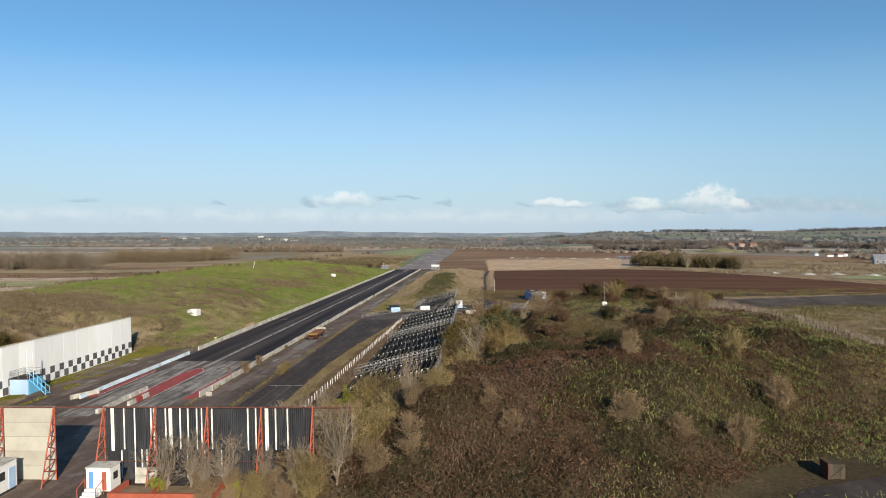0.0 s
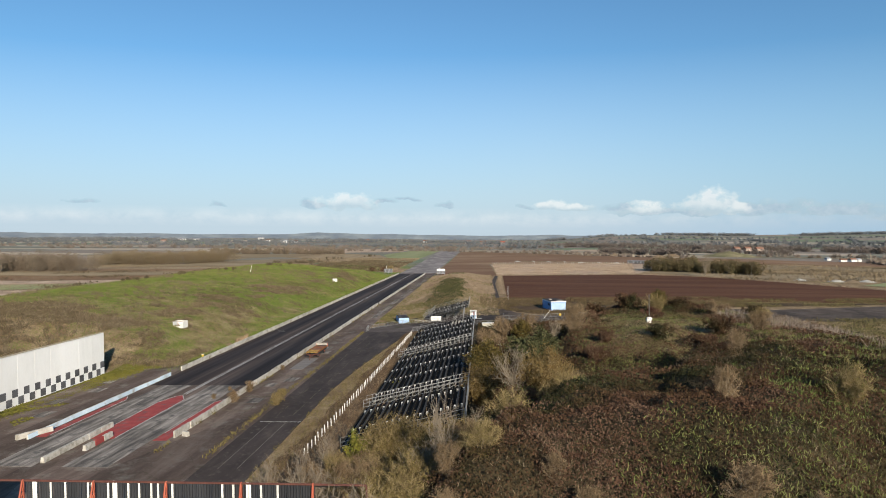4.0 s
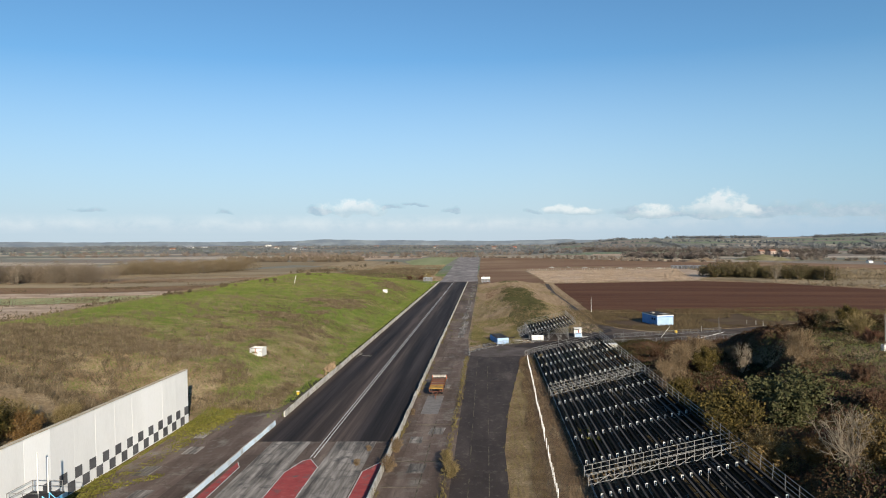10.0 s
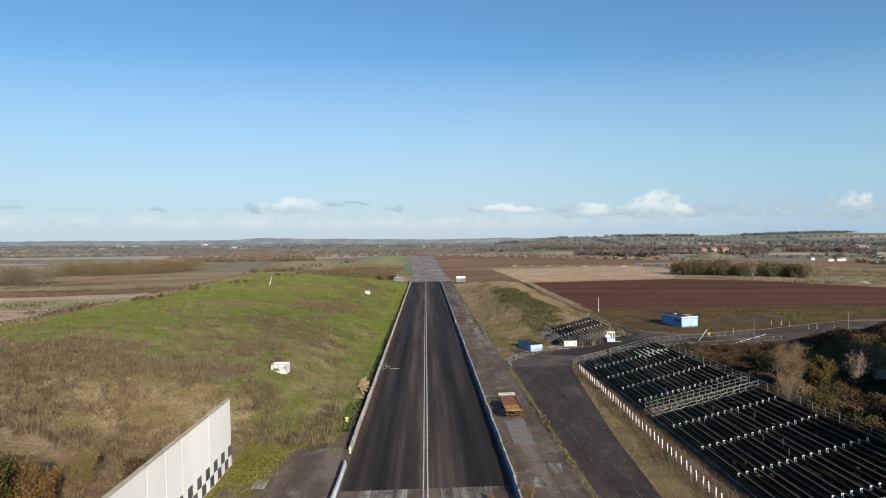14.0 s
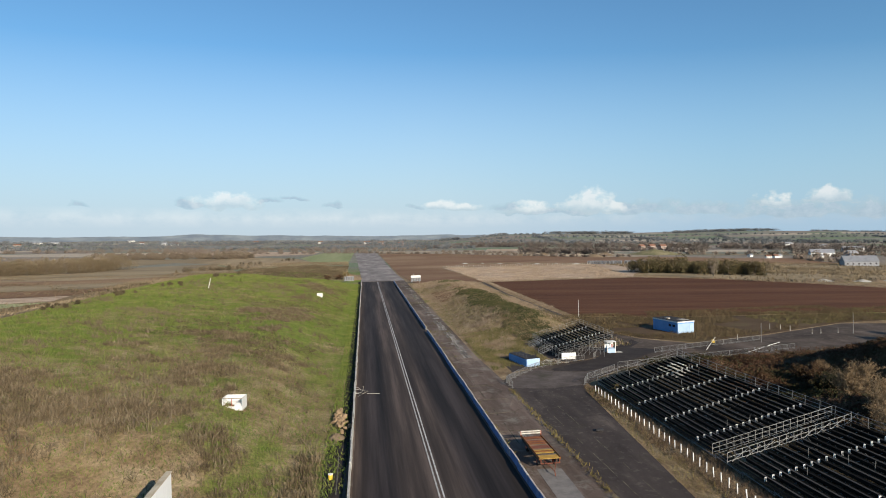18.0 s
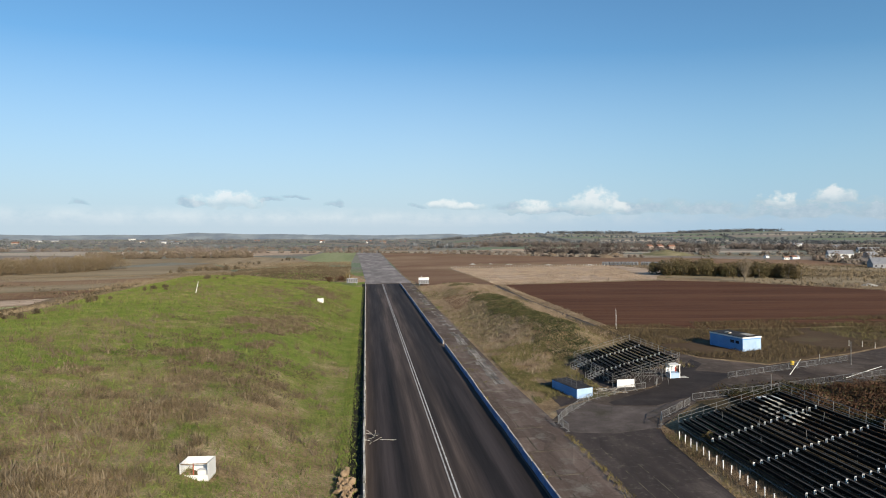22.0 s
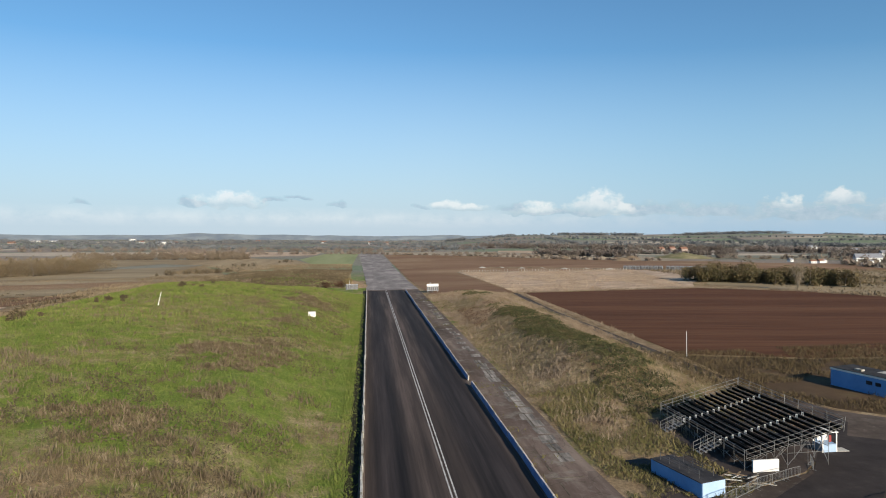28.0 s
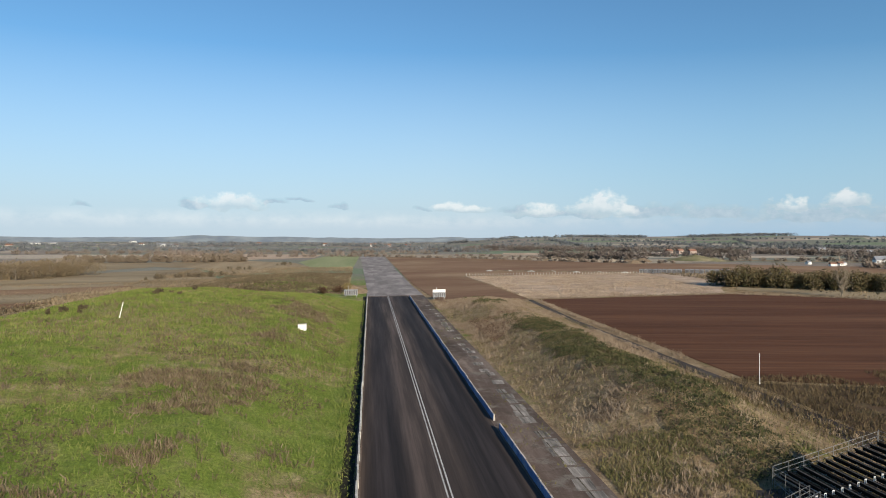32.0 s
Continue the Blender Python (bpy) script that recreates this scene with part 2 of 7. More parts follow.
M["far_soil"] = surface("pale_brown_soil", [(0.3, (0.128, 0.071, 0.039)), (0.5, (0.170, 0.099, 0.057)), (0.72, (0.238, 0.157, 0.095))], 0.012, 0.35, 0.95, 0.6, 0.15, stretch=(0.25, 1.0, 1), vary=0.3, stain=(0.26, 0.19, 0.115), stain_scale=0.009)
M["stubble"] = surface("pale_stubble", [(0.3, (0.242, 0.174, 0.119)), (0.5, (0.349, 0.263, 0.190)), (0.68, (0.484, 0.381, 0.285))], 0.12, 0.7, 0.95, 0.6, 0.1, stretch=(0.5, 1, 1), vary=0.5)
M["crop"] = surface("young_green_crop", [(0.3, (0.176, 0.205, 0.088)), (0.7, (0.288, 0.295, 0.160))], 0.03, 0.5, 0.95, 0.3, 0.1, stretch=(1, 0.08, 1))
M["gravel"] = surface("bare_gravel_yard", [(0.3, (0.052, 0.034, 0.019)), (0.5, (0.078, 0.051, 0.029)), (0.7, (0.127, 0.087, 0.054))], 0.08, 3.0, 0.95, 0.5, 0.05, stain=(0.08, 0.07, 0.028), stain_scale=0.08)
M["dirt"] = surface("bare_earth", [(0.3, (0.124, 0.090, 0.059)), (0.7, (0.211, 0.161, 0.108))], 0.5, 6, 0.95, 0.6, 0.05)
M["bark"] = surface("grey_bark", [(0.3, (0.10, 0.085, 0.07)), (0.7, (0.22, 0.19, 0.155))], 2.0, 20, 0.9, 0.3)
M["twig"] = foliage("bare_twigs", [(0.10, 0.075, 0.05), (0.18, 0.135, 0.085), (0.27, 0.21, 0.13)], 0.2)
M["leaf_olive"] = foliage("olive_autumn_leaves", [(0.028, 0.025, 0.008), (0.070, 0.055, 0.016), (0.134, 0.097, 0.027)], 0.25, 0.8)
M["leaf_green"] = foliage("grey_green_leaves", [(0.028, 0.034, 0.015), (0.062, 0.064, 0.027), (0.095, 0.089, 0.041)], 0.25)
M["leaf_gold"] = foliage("golden_leaves", [(0.066, 0.051, 0.018), (0.132, 0.101, 0.037), (0.220, 0.176, 0.070)], 0.25, 0.8)
M["scrub"] = foliage("bramble_scrub", [(0.013, 0.017, 0.007), (0.024, 0.026, 0.010), (0.046, 0.031, 0.014), (0.066, 0.036, 0.020), (0.078, 0.042, 0.026), (0.125, 0.082, 0.054)], 0.09, 0.32, 2.5)
M["dry_grass"] = foliage("dry_grass", [(0.071, 0.052, 0.031), (0.122, 0.093, 0.061), (0.187, 0.155, 0.103)], 0.06)
M["green_grass"] = foliage("green_grass", [(0.052, 0.080, 0.013), (0.088, 0.122, 0.022), (0.130, 0.152, 0.036), (0.20, 0.19, 0.075)], 0.25, 0.35, 1.6)


# ---- terrain ----
def ss(a, b, v):
    t = np.clip((np.asarray(v, float) - a) / (b - a), 0, 1)
    return t * t * (3 - 2 * t)


def wobble(x, y, s, k=0.0):
    return np.sin(x * s + 1.3 * np.sin(y * s * 0.7 + k)) * np.cos(y * s * 0.9 + 0.8 * np.sin(x * s * 0.6 + 2.1 + k))


def height(x, y):
    x, y = np.asarray(x, float), np.asarray(y, float)
    # long grass bank beside the strip
    b = 10.0 * (0.6 * ss(2.5, 68, -x) + 0.4 * ss(3, 20, -x)) * (1 - ss(72, 135, -x)) * (1 - ss(430, 545, y))
    near = ss(186, 206, y)
    b = b * near + (1 - near) * 9.0 * ss(14.5, 60, -x) * (1 - ss(72, 135, -x))
    b = b + ss(6, 20, -x) * (1 - ss(55, 90, -x)) * (1 - ss(520, 560, y)) * ss(60, 100, y) * 0.35 * wobble(x, y, 0.16)
    # overgrown mound behind the stand: a near hump with a steep far edge, and a second one beyond
    d = (x - 60) * 0.747 - (y - 134) * 0.667 + 1.2 * np.sin(x * 0.21)
    foot = y - 106 - 11.5 * ss(78, 93, x) - 3 * ss(93, 103, x) - 0.12 * np.clip(x - 95, 0, 40)
    m1 = 8.2 * ss(-7, 3.0, d) * ss(0, 24, foot) * (1 - ss(104, 148, x)) * ss(43, 57, x)
    shelf = (3.3 + 1.1 * np.exp(-((y - 152) / 9) ** 2)) * ss(54.9, 60.5, x) * ss(138, 147, y) * (1 - ss(198, 226, y)) * (1 - ss(82, 98, x))
    m2 = 7.7 * ss(62, 75, x) * ss(150, 184, y) * (1 - ss(188 + 28 * ss(74, 84, x), 199 + 51 * ss(74, 84, x), y)) * (1 - ss(104, 148, x))
    m = np.maximum(np.maximum(m1, m2), shelf)
    m = m + ss(0.5, 3.5, m) * (0.5 * wobble(x, y, 0.13, 1.0) + 0.4 * wobble(x, y, 0.37, 2.0))
    # low ridge between runway and field
    r = 3.6 * ss(25.6, 42, x) * (1 - ss(46, 60, x)) * ss(275, 303, y) * (1 - ss(440, 485, y)) * (1 + 0.22 * wobble(x, y, 0.07, 2.0))
    # scrubby rise past the end of the bank
    s3 = 3.6 * ss(-95, -60, x) * (1 - ss(-32, -12, x)) * ss(515, 560, y) * (1 - ss(610, 690, y)) * (1 + 0.3 * wobble(x, y, 0.06, 1.0))
    # far country: the plain tips gently down to the east, hills rise in the north-east
    far = np.maximum(ss(560, 1000, y), ss(180, 450, np.abs(x)) * ss(60, 200, y))
    f = -0.019 * (x - 0.06 * y) * far
    f = f + (41 + 7 * np.sin(x * 0.0031 + 1.0)) * ss(1400, 3450, y) * ss(0.10, 0.27, x / np.maximum(y - 100, 1.0)) + ss(1100, 1900, y) * 2.5 * np.sin(x * 0.006 + y * 0.004)
    return b + m + r + s3 + f


def fbm(x, y, s, seed=0, octaves=4):
    """Uneven patches: value noise in several octaves, about 0 to 1."""
    x, y = np.asarray(x, float) * s, np.asarray(y, float) * s
    T = np.random.RandomState(900 + seed).uniform(0, 1, (256, 256))
    out, w, tot = 0, 1.0, 0.0
    for _ in range(octaves):
        i, j = np.floor(x).astype(int), np.floor(y).astype(int)
        u, v = x - i, y - j
        u, v = u * u * (3 - 2 * u), v * v * (3 - 2 * v)
        a, b, c, d = T[i % 256, j % 256], T[(i + 1) % 256, j % 256], T[i % 256, (j + 1) % 256], T[(i + 1) % 256, (j + 1) % 256]
        out = out + w * (a * (1 - u) * (1 - v) + b * u * (1 - v) + c * (1 - u) * v + d * u * v)
        tot += w
        w *= 0.55
        x, y = x * 2.03 + 17.1, y * 2.03 + 5.3
    return out / tot


def smooth(ob, on=True):
    ob.data.polygons.foreach_set("use_smooth", [on] * len(ob.data.polygons))
    return ob


def mesh_of(name, verts, faces, mats):
    me = bpy.data.meshes.new(name)
    verts, faces = np.asarray(verts, np.float32), np.asarray(faces, np.int32)
    k = faces.shape[1]
    me.vertices.add(len(verts))
    me.vertices.foreach_set("co", verts.ravel())
    me.loops.add(faces.size)
    me.loops.foreach_set("vertex_index", faces.ravel())
    me.polygons.add(len(faces))
    me.polygons.foreach_set("loop_start", np.arange(0, faces.size, k, dtype=np.int32))
    me.update(calc_edges=True)
    for mm in (mats if isinstance(mats, (list, tuple)) else [mats]):
        me.materials.append(mm)
    return me


def grid(name, xs, ys, z, mat):
    X, Y = np.meshgrid(xs, ys)
    v = np.stack([X, Y, z(X, Y)], -1).reshape(-1, 3)
    nx, ny = len(xs), len(ys)
    i = (np.arange(ny - 1)[:, None] * nx + np.arange(nx - 1)[None]).ravel()
    f = np.stack([i, i + 1, i + nx + 1, i + nx], -1)
    return smooth(new(name, mesh_of(name, v, f, mat)))


def ground_material():
    m, n, l, p = nodes_of("grassland")
    g = n.new("ShaderNodeNewGeometry")
    pos = g.outputs["Position"]
    sep = n.new("ShaderNodeSeparateXYZ")
    l.new(pos, sep.inputs[0])
    a = noise_node(n, l, pos, 0.028, 6, 0.6)
    b = noise_node(n, l, pos, 0.22, 6, 0.65)
    c = noise_node(n, l, pos, 2.5, 5, 0.75, (1, 1, 0.3))
    green = ramp_node(n, [(0.3, (0.085, 0.125, 0.02)), (0.5, (0.14, 0.185, 0.034)), (0.7, (0.21, 0.215, 0.075))])
    l.new(b, green.inputs[0])
    straw = ramp_node(n, [(0.3, (0.13, 0.085, 0.05)), (0.5, (0.23, 0.165, 0.095)), (0.7, (0.34, 0.265, 0.165))])
    l.new(b, straw.inputs[0])
    vor = n.new("ShaderNodeTexVoronoi")
    vor.inputs["Scale"].default_value = 0.0052
    mp = n.new("ShaderNodeMapping")
    mp.inputs["Scale"].default_value, mp.inputs["Rotation"].default_value = (0.75, 1.5, 0), (0, 0, 0.35)
    l.new(pos, mp.inputs["Vector"])
    l.new(mp.outputs["Vector"], vor.inputs["Vector"])
    sc = n.new("ShaderNodeSeparateColor")
    l.new(vor.outputs["Color"], sc.inputs[0])
    # far field colours, desaturated to carry some distance haze
    far = ramp_node(n, [(0.0, (0.16, 0.165, 0.13)), (0.22, (0.22, 0.185, 0.155)), (0.4, (0.145, 0.18, 0.115)), (0.55, (0.205, 0.175, 0.145)), (0.72, (0.36, 0.31, 0.245)), (0.82, (0.19, 0.185, 0.15))])
    far.color_ramp.interpolation = "CONSTANT"
    l.new(sc.outputs[0], far.inputs[0])
    # tall dry growth beside the white wall, and everywhere right of the runway
    dry = range_node(n, l, sep.outputs[1], 250, 196, 0, 0.34)
    right = range_node(n, l, sep.outputs[0], 15, 30)
    dry = math_node(n, l, "MAXIMUM", dry, math_node(n, l, "MULTIPLY", right, 0.45))
    out = range_node(n, l, sep.outputs[0], -74, -88, 0, 0.9)
    dry = math_node(n, l, "MAXIMUM", dry, out)
    k = math_node(n, l, "ADD", math_node(n, l, "MULTIPLY", a, 1.6), math_node(n, l, "MULTIPLY", b, 0.7))
    k = math_node(n, l, "ADD", math_node(n, l, "SUBTRACT", k, 1.22), math_node(n, l, "MULTIPLY", dry, 0.75))
    near = mix_node(n, l, range_node(n, l, k, -0.12, 0.10), green.outputs[0], straw.outputs[0])
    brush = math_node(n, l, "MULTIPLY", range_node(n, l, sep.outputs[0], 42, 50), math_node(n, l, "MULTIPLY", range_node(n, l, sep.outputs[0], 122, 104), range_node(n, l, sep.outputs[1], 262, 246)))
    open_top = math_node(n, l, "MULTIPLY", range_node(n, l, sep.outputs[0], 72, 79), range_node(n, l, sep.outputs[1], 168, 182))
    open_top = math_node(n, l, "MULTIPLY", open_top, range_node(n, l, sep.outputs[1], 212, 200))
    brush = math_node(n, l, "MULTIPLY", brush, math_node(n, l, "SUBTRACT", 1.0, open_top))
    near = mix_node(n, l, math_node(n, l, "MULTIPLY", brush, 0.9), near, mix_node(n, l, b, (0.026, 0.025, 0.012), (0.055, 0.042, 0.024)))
    col = mix_node(n, l, range_node(n, l, sep.outputs[1], 560, 680), near, far.outputs[0])
    col = mix_node(n, l, 1.0, col, mix_node(n, l, range_node(n, l, c, 0.25, 0.75), (0.38,) * 3, (1.55,) * 3), "MULTIPLY")
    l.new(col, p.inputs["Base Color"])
    p.inputs["Roughness"].default_value, p.inputs["Specular IOR Level"].default_value = 0.95, 0.1
    bp = n.new("ShaderNodeBump")
    bp.inputs["Strength"].default_value, bp.inputs["Distance"].default_value = 0.9, 0.25
    l.new(c, bp.inputs["Height"])
    l.new(bp.outputs[0], p.inputs["Normal"])
    return m


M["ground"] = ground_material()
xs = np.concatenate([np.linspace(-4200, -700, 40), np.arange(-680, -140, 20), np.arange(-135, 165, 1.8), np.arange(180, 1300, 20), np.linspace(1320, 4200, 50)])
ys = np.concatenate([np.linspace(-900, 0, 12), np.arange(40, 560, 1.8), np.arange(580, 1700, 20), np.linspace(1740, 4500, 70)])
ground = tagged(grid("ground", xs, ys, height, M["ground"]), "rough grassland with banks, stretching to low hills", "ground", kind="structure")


def sheet(name, pts, z, mat, label, cat, th=0.0):
    """A flat surface of any outline, with a turned-down edge."""
    bm = bmesh.new()
    top = [bm.verts.new((x, y, z)) for x, y in pts]
    bot = [bm.verts.new((x, y, z - 0.25)) for x, y in pts]
    bm.faces.new(top)
    for i in range(len(pts)):
        j = (i + 1) % len(pts)
        bm.faces.new((top[i], bot[i], bot[j], top[j]))
    bmesh.ops.recalc_face_normals(bm, faces=bm.faces)
    me = bpy.data.meshes.new(name)
    bm.to_mesh(me)
    bm.free()
    me.materials.append(mat)
    return tagged(new(name, me), label, cat, kind="structure")


def drape(name, pts, lift, mat, label, cat, step=20.0):
    """A field of any outline that follows the lie of the land."""
    bm = bmesh.new()
    bm.faces.new([bm.verts.new((x, y, 0)) for x, y in pts])
    bmesh.ops.triangulate(bm, faces=bm.faces)
    for axis in (0, 1):
        lo, hi = min(p[axis] for p in pts), max(p[axis] for p in pts)
        k = math.floor(lo / step) + 1
        while k * step < hi:
            co, no = [0, 0, 0], [0, 0, 0]
            co[axis], no[axis] = k * step, 1
            bmesh.ops.bisect_plane(bm, geom=bm.verts[:] + bm.edges[:] + bm.faces[:], dist=0.01, plane_co=co, plane_no=no)
            k += 1
    for v in bm.verts:
        v.co.z = float(height(v.co.x, v.co.y)) + lift
    bmesh.ops.recalc_face_normals(bm, faces=bm.faces)
    if sum(f.normal.z for f in bm.faces) < 0:
        bmesh.ops.reverse_faces(bm, faces=bm.faces)
    me = bpy.data.meshes.new(name)
    bm.to_mesh(me)
    bm.free()
    me.materials.append(mat)
    return tagged(smooth(new(name, me)), label, cat, kind="structure")


# ---- paved ground ----
sheet("runway", [(-12.5, -60), (26.2, -60), (26.2, 230), (25.2, 262), (25.0, 520), (-0.5, 520), (-0.5, 205), (-2.7, 192), (-12.5, 186)], 0.03, M["tarmac"], "worn grey-brown tarmac of an old runway", "runway")
# runway tarmac again, its colour lightened to stand in for distance haze
drape("far_runway", [(25.0, 500), (23.6, 560), (22, 760), (20, 1100), (-13, 1100), (-5, 760), (-0.5, 540), (-0.5, 500)], 0.12, M["far_tarmac"], "far end of the runway, paled for distance haze", "runway") if M.setdefault("far_tarmac", surface("haze_paled_tarmac", [(0.3, (0.13, 0.115, 0.11)), (0.5, (0.19, 0.17, 0.16)), (0.7, (0.28, 0.25, 0.235))], 0.12, 5, 0.9, 0.3, stretch=(1, 0.25, 1), patch=0.2)) else None
sheet("drag_strip", [(0.2, 175.5), (17.9, 175.5), (17.9, 497), (0.2, 497)], 0.045, M["asphalt"], "smooth black asphalt drag strip", "road")
sheet("return_road", [(26.2, 90), (32.8, 90), (32.2, 160), (32.1, 172), (33.2, 190), (35.2, 210), (37.4, 231), (38.4, 234.6), (25.6, 240), (26.0, 230)], 0.045, M["dark_tarmac"], "dark tarmac return road beside the strip", "road")
sheet("crossing", [(25.4, 240.5), (38.5, 235), (50, 246.2), (76, 251), (115, 256.5), (160, 250), (186, 254), (212, 270), (208, 290), (150, 279), (128, 285), (98, 273), (76, 267), (67, 276), (64, 291), (58, 291), (55.2, 262), (47, 255.2), (39, 252.6), (30, 247)], 0.04, M["crossing"], "grey tarmac crossing behind the stand", "road") if M.setdefault("crossing", surface("grey_crossing_tarmac", [(0.3, (0.039, 0.028, 0.023)), (0.5, (0.061, 0.047, 0.038)), (0.7, (0.111, 0.085, 0.070))], 0.12, 7, 0.9, 0.4, stain=(0.095, 0.079, 0.066), stain_scale=0.16, crack=0.35, patch=0.25)) else None
sheet("apron", [(29, 247.2), (39, 253), (47, 255.6), (54.9, 262), (57.6, 290), (53, 284), (38.5, 278), (36.5, 262), (29, 262)], 0.038, M["dark_tarmac"], "mossy tarmac apron round the small stand", "apron")
sheet("yard", [(64, 293), (68, 277), (77, 268), (98, 274), (128, 286), (177, 290), (240, 298), (180, 296), (120, 305), (90, 309), (66, 318)], 0.02, M["gravel"], "bare gravel yard with thin grass", "yard")
sheet("field_track", [(60.2, 291), (63.4, 291), (63.6, 316), (63.4, 400), (66.5, 466), (64.6, 466), (60.8, 400)], 0.03, M["dark_tarmac"], "narrow dark track beside the field", "track")
drape("ploughed_field", [(66.5, 320), (90, 310.5), (120, 307), (180, 298), (250, 302), (226, 350), (206, 395), (182, 440), (153, 466), (69.5, 466)], 0.06, M["soil"], "bare reddish-brown ploughed field", "field")
drape("stubble_field", [(64, 632), (68.7, 471), (153, 471), (165, 495), (232, 588), (182, 616)], 0.06, M["stubble"], "pale dry stubble field", "field")
drape("pasture", [(236, 590), (166, 484), (186, 442), (212, 398), (330, 440), (420, 600), (300, 620)], 0.10, M["stubble2"], "dull rough pasture round the copse", "field") if M.setdefault("stubble2", surface("dull_brown_rough", [(0.3, (0.145, 0.106, 0.064)), (0.5, (0.212, 0.166, 0.102)), (0.7, (0.297, 0.238, 0.153))], 0.02, 0.5, 0.95, 0.5, 0.1, stretch=(0.3, 1, 1))) else None
drape("brown_field", [(29, 462), (60, 464), (66, 470), (63, 634), (24.3, 634), (25, 560)], 0.12, M["far_soil"], "wide brown ploughed field beyond the runway", "field")
drape("brown_field", [(24.3, 634), (63, 634), (184, 618), (182, 962), (120, 1036), (22, 1085)], 0.12, M["far_soil"], "wide brown ploughed field beyond the runway", "field")
drape("brown_field", [(184, 618), (250, 596), (420, 625), (470, 770), (300, 790), (245, 850), (182, 962)], 0.12, M["far_soil"], "wide brown ploughed field beyond the runway", "field")
drape("crop_field", [(-14, 745), (-52, 792), (-75, 900), (-58, 1180), (-14, 1140)], 0.15, M["crop"], "striped young crop beside the far runway", "field")
drape("pale_field", [(-150, 965), (-72, 1060), (-72, 1215), (-330, 1270), (-320, 1180)], 0.2, M["stubble"], "long pale stubble strip", "field")
drape("pale_field", [(218, 1232), (307, 1094), (335, 1170), (300, 1330), (240, 1330)], 0.2, M["stubble"], "pale field before the tree belt", "field")
drape("pale_field", [(427, 930), (577, 850), (700, 840), (700, 880), (580, 900), (430, 975)], 0.2, M["stubble2"], "pale rough strip beyond the brown field", "field")
drape("scrub_field", [(122, 1040), (184, 966), (246, 856), (302, 796), (425, 925), (300, 1085), (215, 1225), (24, 1250), (22, 1090)], 0.14, M["rough_brown"], "dull brown scrubland with heaps", "field") if M.setdefault("rough_brown", surface("rough_brown_scrubland", [(0.3, (0.160, 0.136, 0.099)), (0.5, (0.272, 0.227, 0.168)), (0.7, (0.432, 0.368, 0.272))], 0.03, 0.25, 0.95, 0.5, 0.2, stretch=(0.4, 1, 1), vary=0.4)) else None
# launch pads and red paint
for x0, x1 in ((2.2, 7.2), (10.6, 15.8)):
    sheet("launch_pad", [(x0, 138), (x1, 138), (x1, 175.5), (x0, 175.5)], 0.045, M["concrete"], "grey worn concrete launch lane", "road")
sheet("red_paint", [(7.4, 147.5), (10.7, 147.5), (10.6, 166.2), (9.0, 169.0), (8.2, 168.3), (7.2, 164.6)], 0.045, M["red_paint"], "faded red painted centre strip", "paint")
sheet("red_paint", [(0.2, 148), (1.5, 148), (1.4, 166.2), (0.5, 168)], 0.045, M["red_paint"], "faded red painted edge strip", "paint")
sheet("red_paint", [(16.0, 147), (17.7, 147), (17.7, 168), (16.0, 165)], 0.045, M["red_paint"], "faded red painted edge strip", "paint")
for a, b in (((7.2, 164.6), (8.2, 168.3)), ((8.2, 168.3), (9.0, 169.0)), ((9.0, 169.0), (10.6, 166.2)), ((10.6, 166.2), (10.7, 148)), ((7.2, 164.6), (7.4, 148)), ((1.5, 149), (1.4, 166.2)), ((1.4, 166.2), (0.5, 168)), ((16.0, 150), (16.0, 165)), ((16.0, 165), (17.6, 168))):
    d = Vector((b[0] - a[0], b[1] - a[1])).normalized() * 0.05
    sheet("paint_edge", [(a[0] - d.y, a[1] + d.x), (a[0] + d.y, a[1] - d.x), (b[0] + d.y, b[1] - d.x), (b[0] - d.y, b[1] + d.x)], 0.056, M["white_line"], "thin worn white outline of the red paint", "line")
# near-black strip behind the barrier: its cast shadow put into the colour
sheet("damp_earth", [(-1.95, 204), (-0.5, 204), (-0.5, 500), (-1.95, 500)], 0.02, M["barrier_shade"], "dark strip painted as the barrier's shadow", "earth") if M.setdefault("barrier_shade", surface("shadow_dark_earth", [(0.3, (0.010, 0.010, 0.007)), (0.7, (0.028, 0.026, 0.016))], 0.8, 9, 0.95, 0.5)) else None
for dx in (-0.22, 0.22):
    sheet("centre_line", [(9.05 + dx - 0.08, 169.5), (9.05 + dx + 0.08, 169.5), (9.05 + dx + 0.08, 497), (9.05 + dx - 0.08, 497)], 0.055, M["white_line"], "worn white centre line of the strip", "line")


def box(bm, x0, x1, y0, y1, z0, z1, bevel=0.0):
    r = bmesh.ops.create_cube(bm, size=1)
    bmesh.ops.transform(bm, matrix=Matrix.Translation(((x0 + x1) / 2, (y0 + y1) / 2, (z0 + z1) / 2)) @ Matrix.Diagonal((abs(x1 - x0), abs(y1 - y0), abs(z1 - z0), 1)), verts=r["verts"])
    if bevel:
        es = list({e for v in r["verts"] for e in v.link_edges})
        bmesh.ops.bevel(bm, geom=es, offset=bevel, segments=1, affect="EDGES")


def tube(bm, a, b, r=0.03, n=6):
    a, b = Vector(a), Vector(b)
    d = b - a
    q = d.to_track_quat("Z", "Y").to_matrix().to_4x4()
    bmesh.ops.create_cone(bm, cap_ends=True, segments=n, radius1=r, radius2=r, depth=d.length, matrix=Matrix.Translation((a + b) / 2) @ q)


def world_of(ob):
    return (world_of(ob.parent) @ ob.matrix_parent_inverse if ob.parent else Matrix()) @ ob.matrix_basis


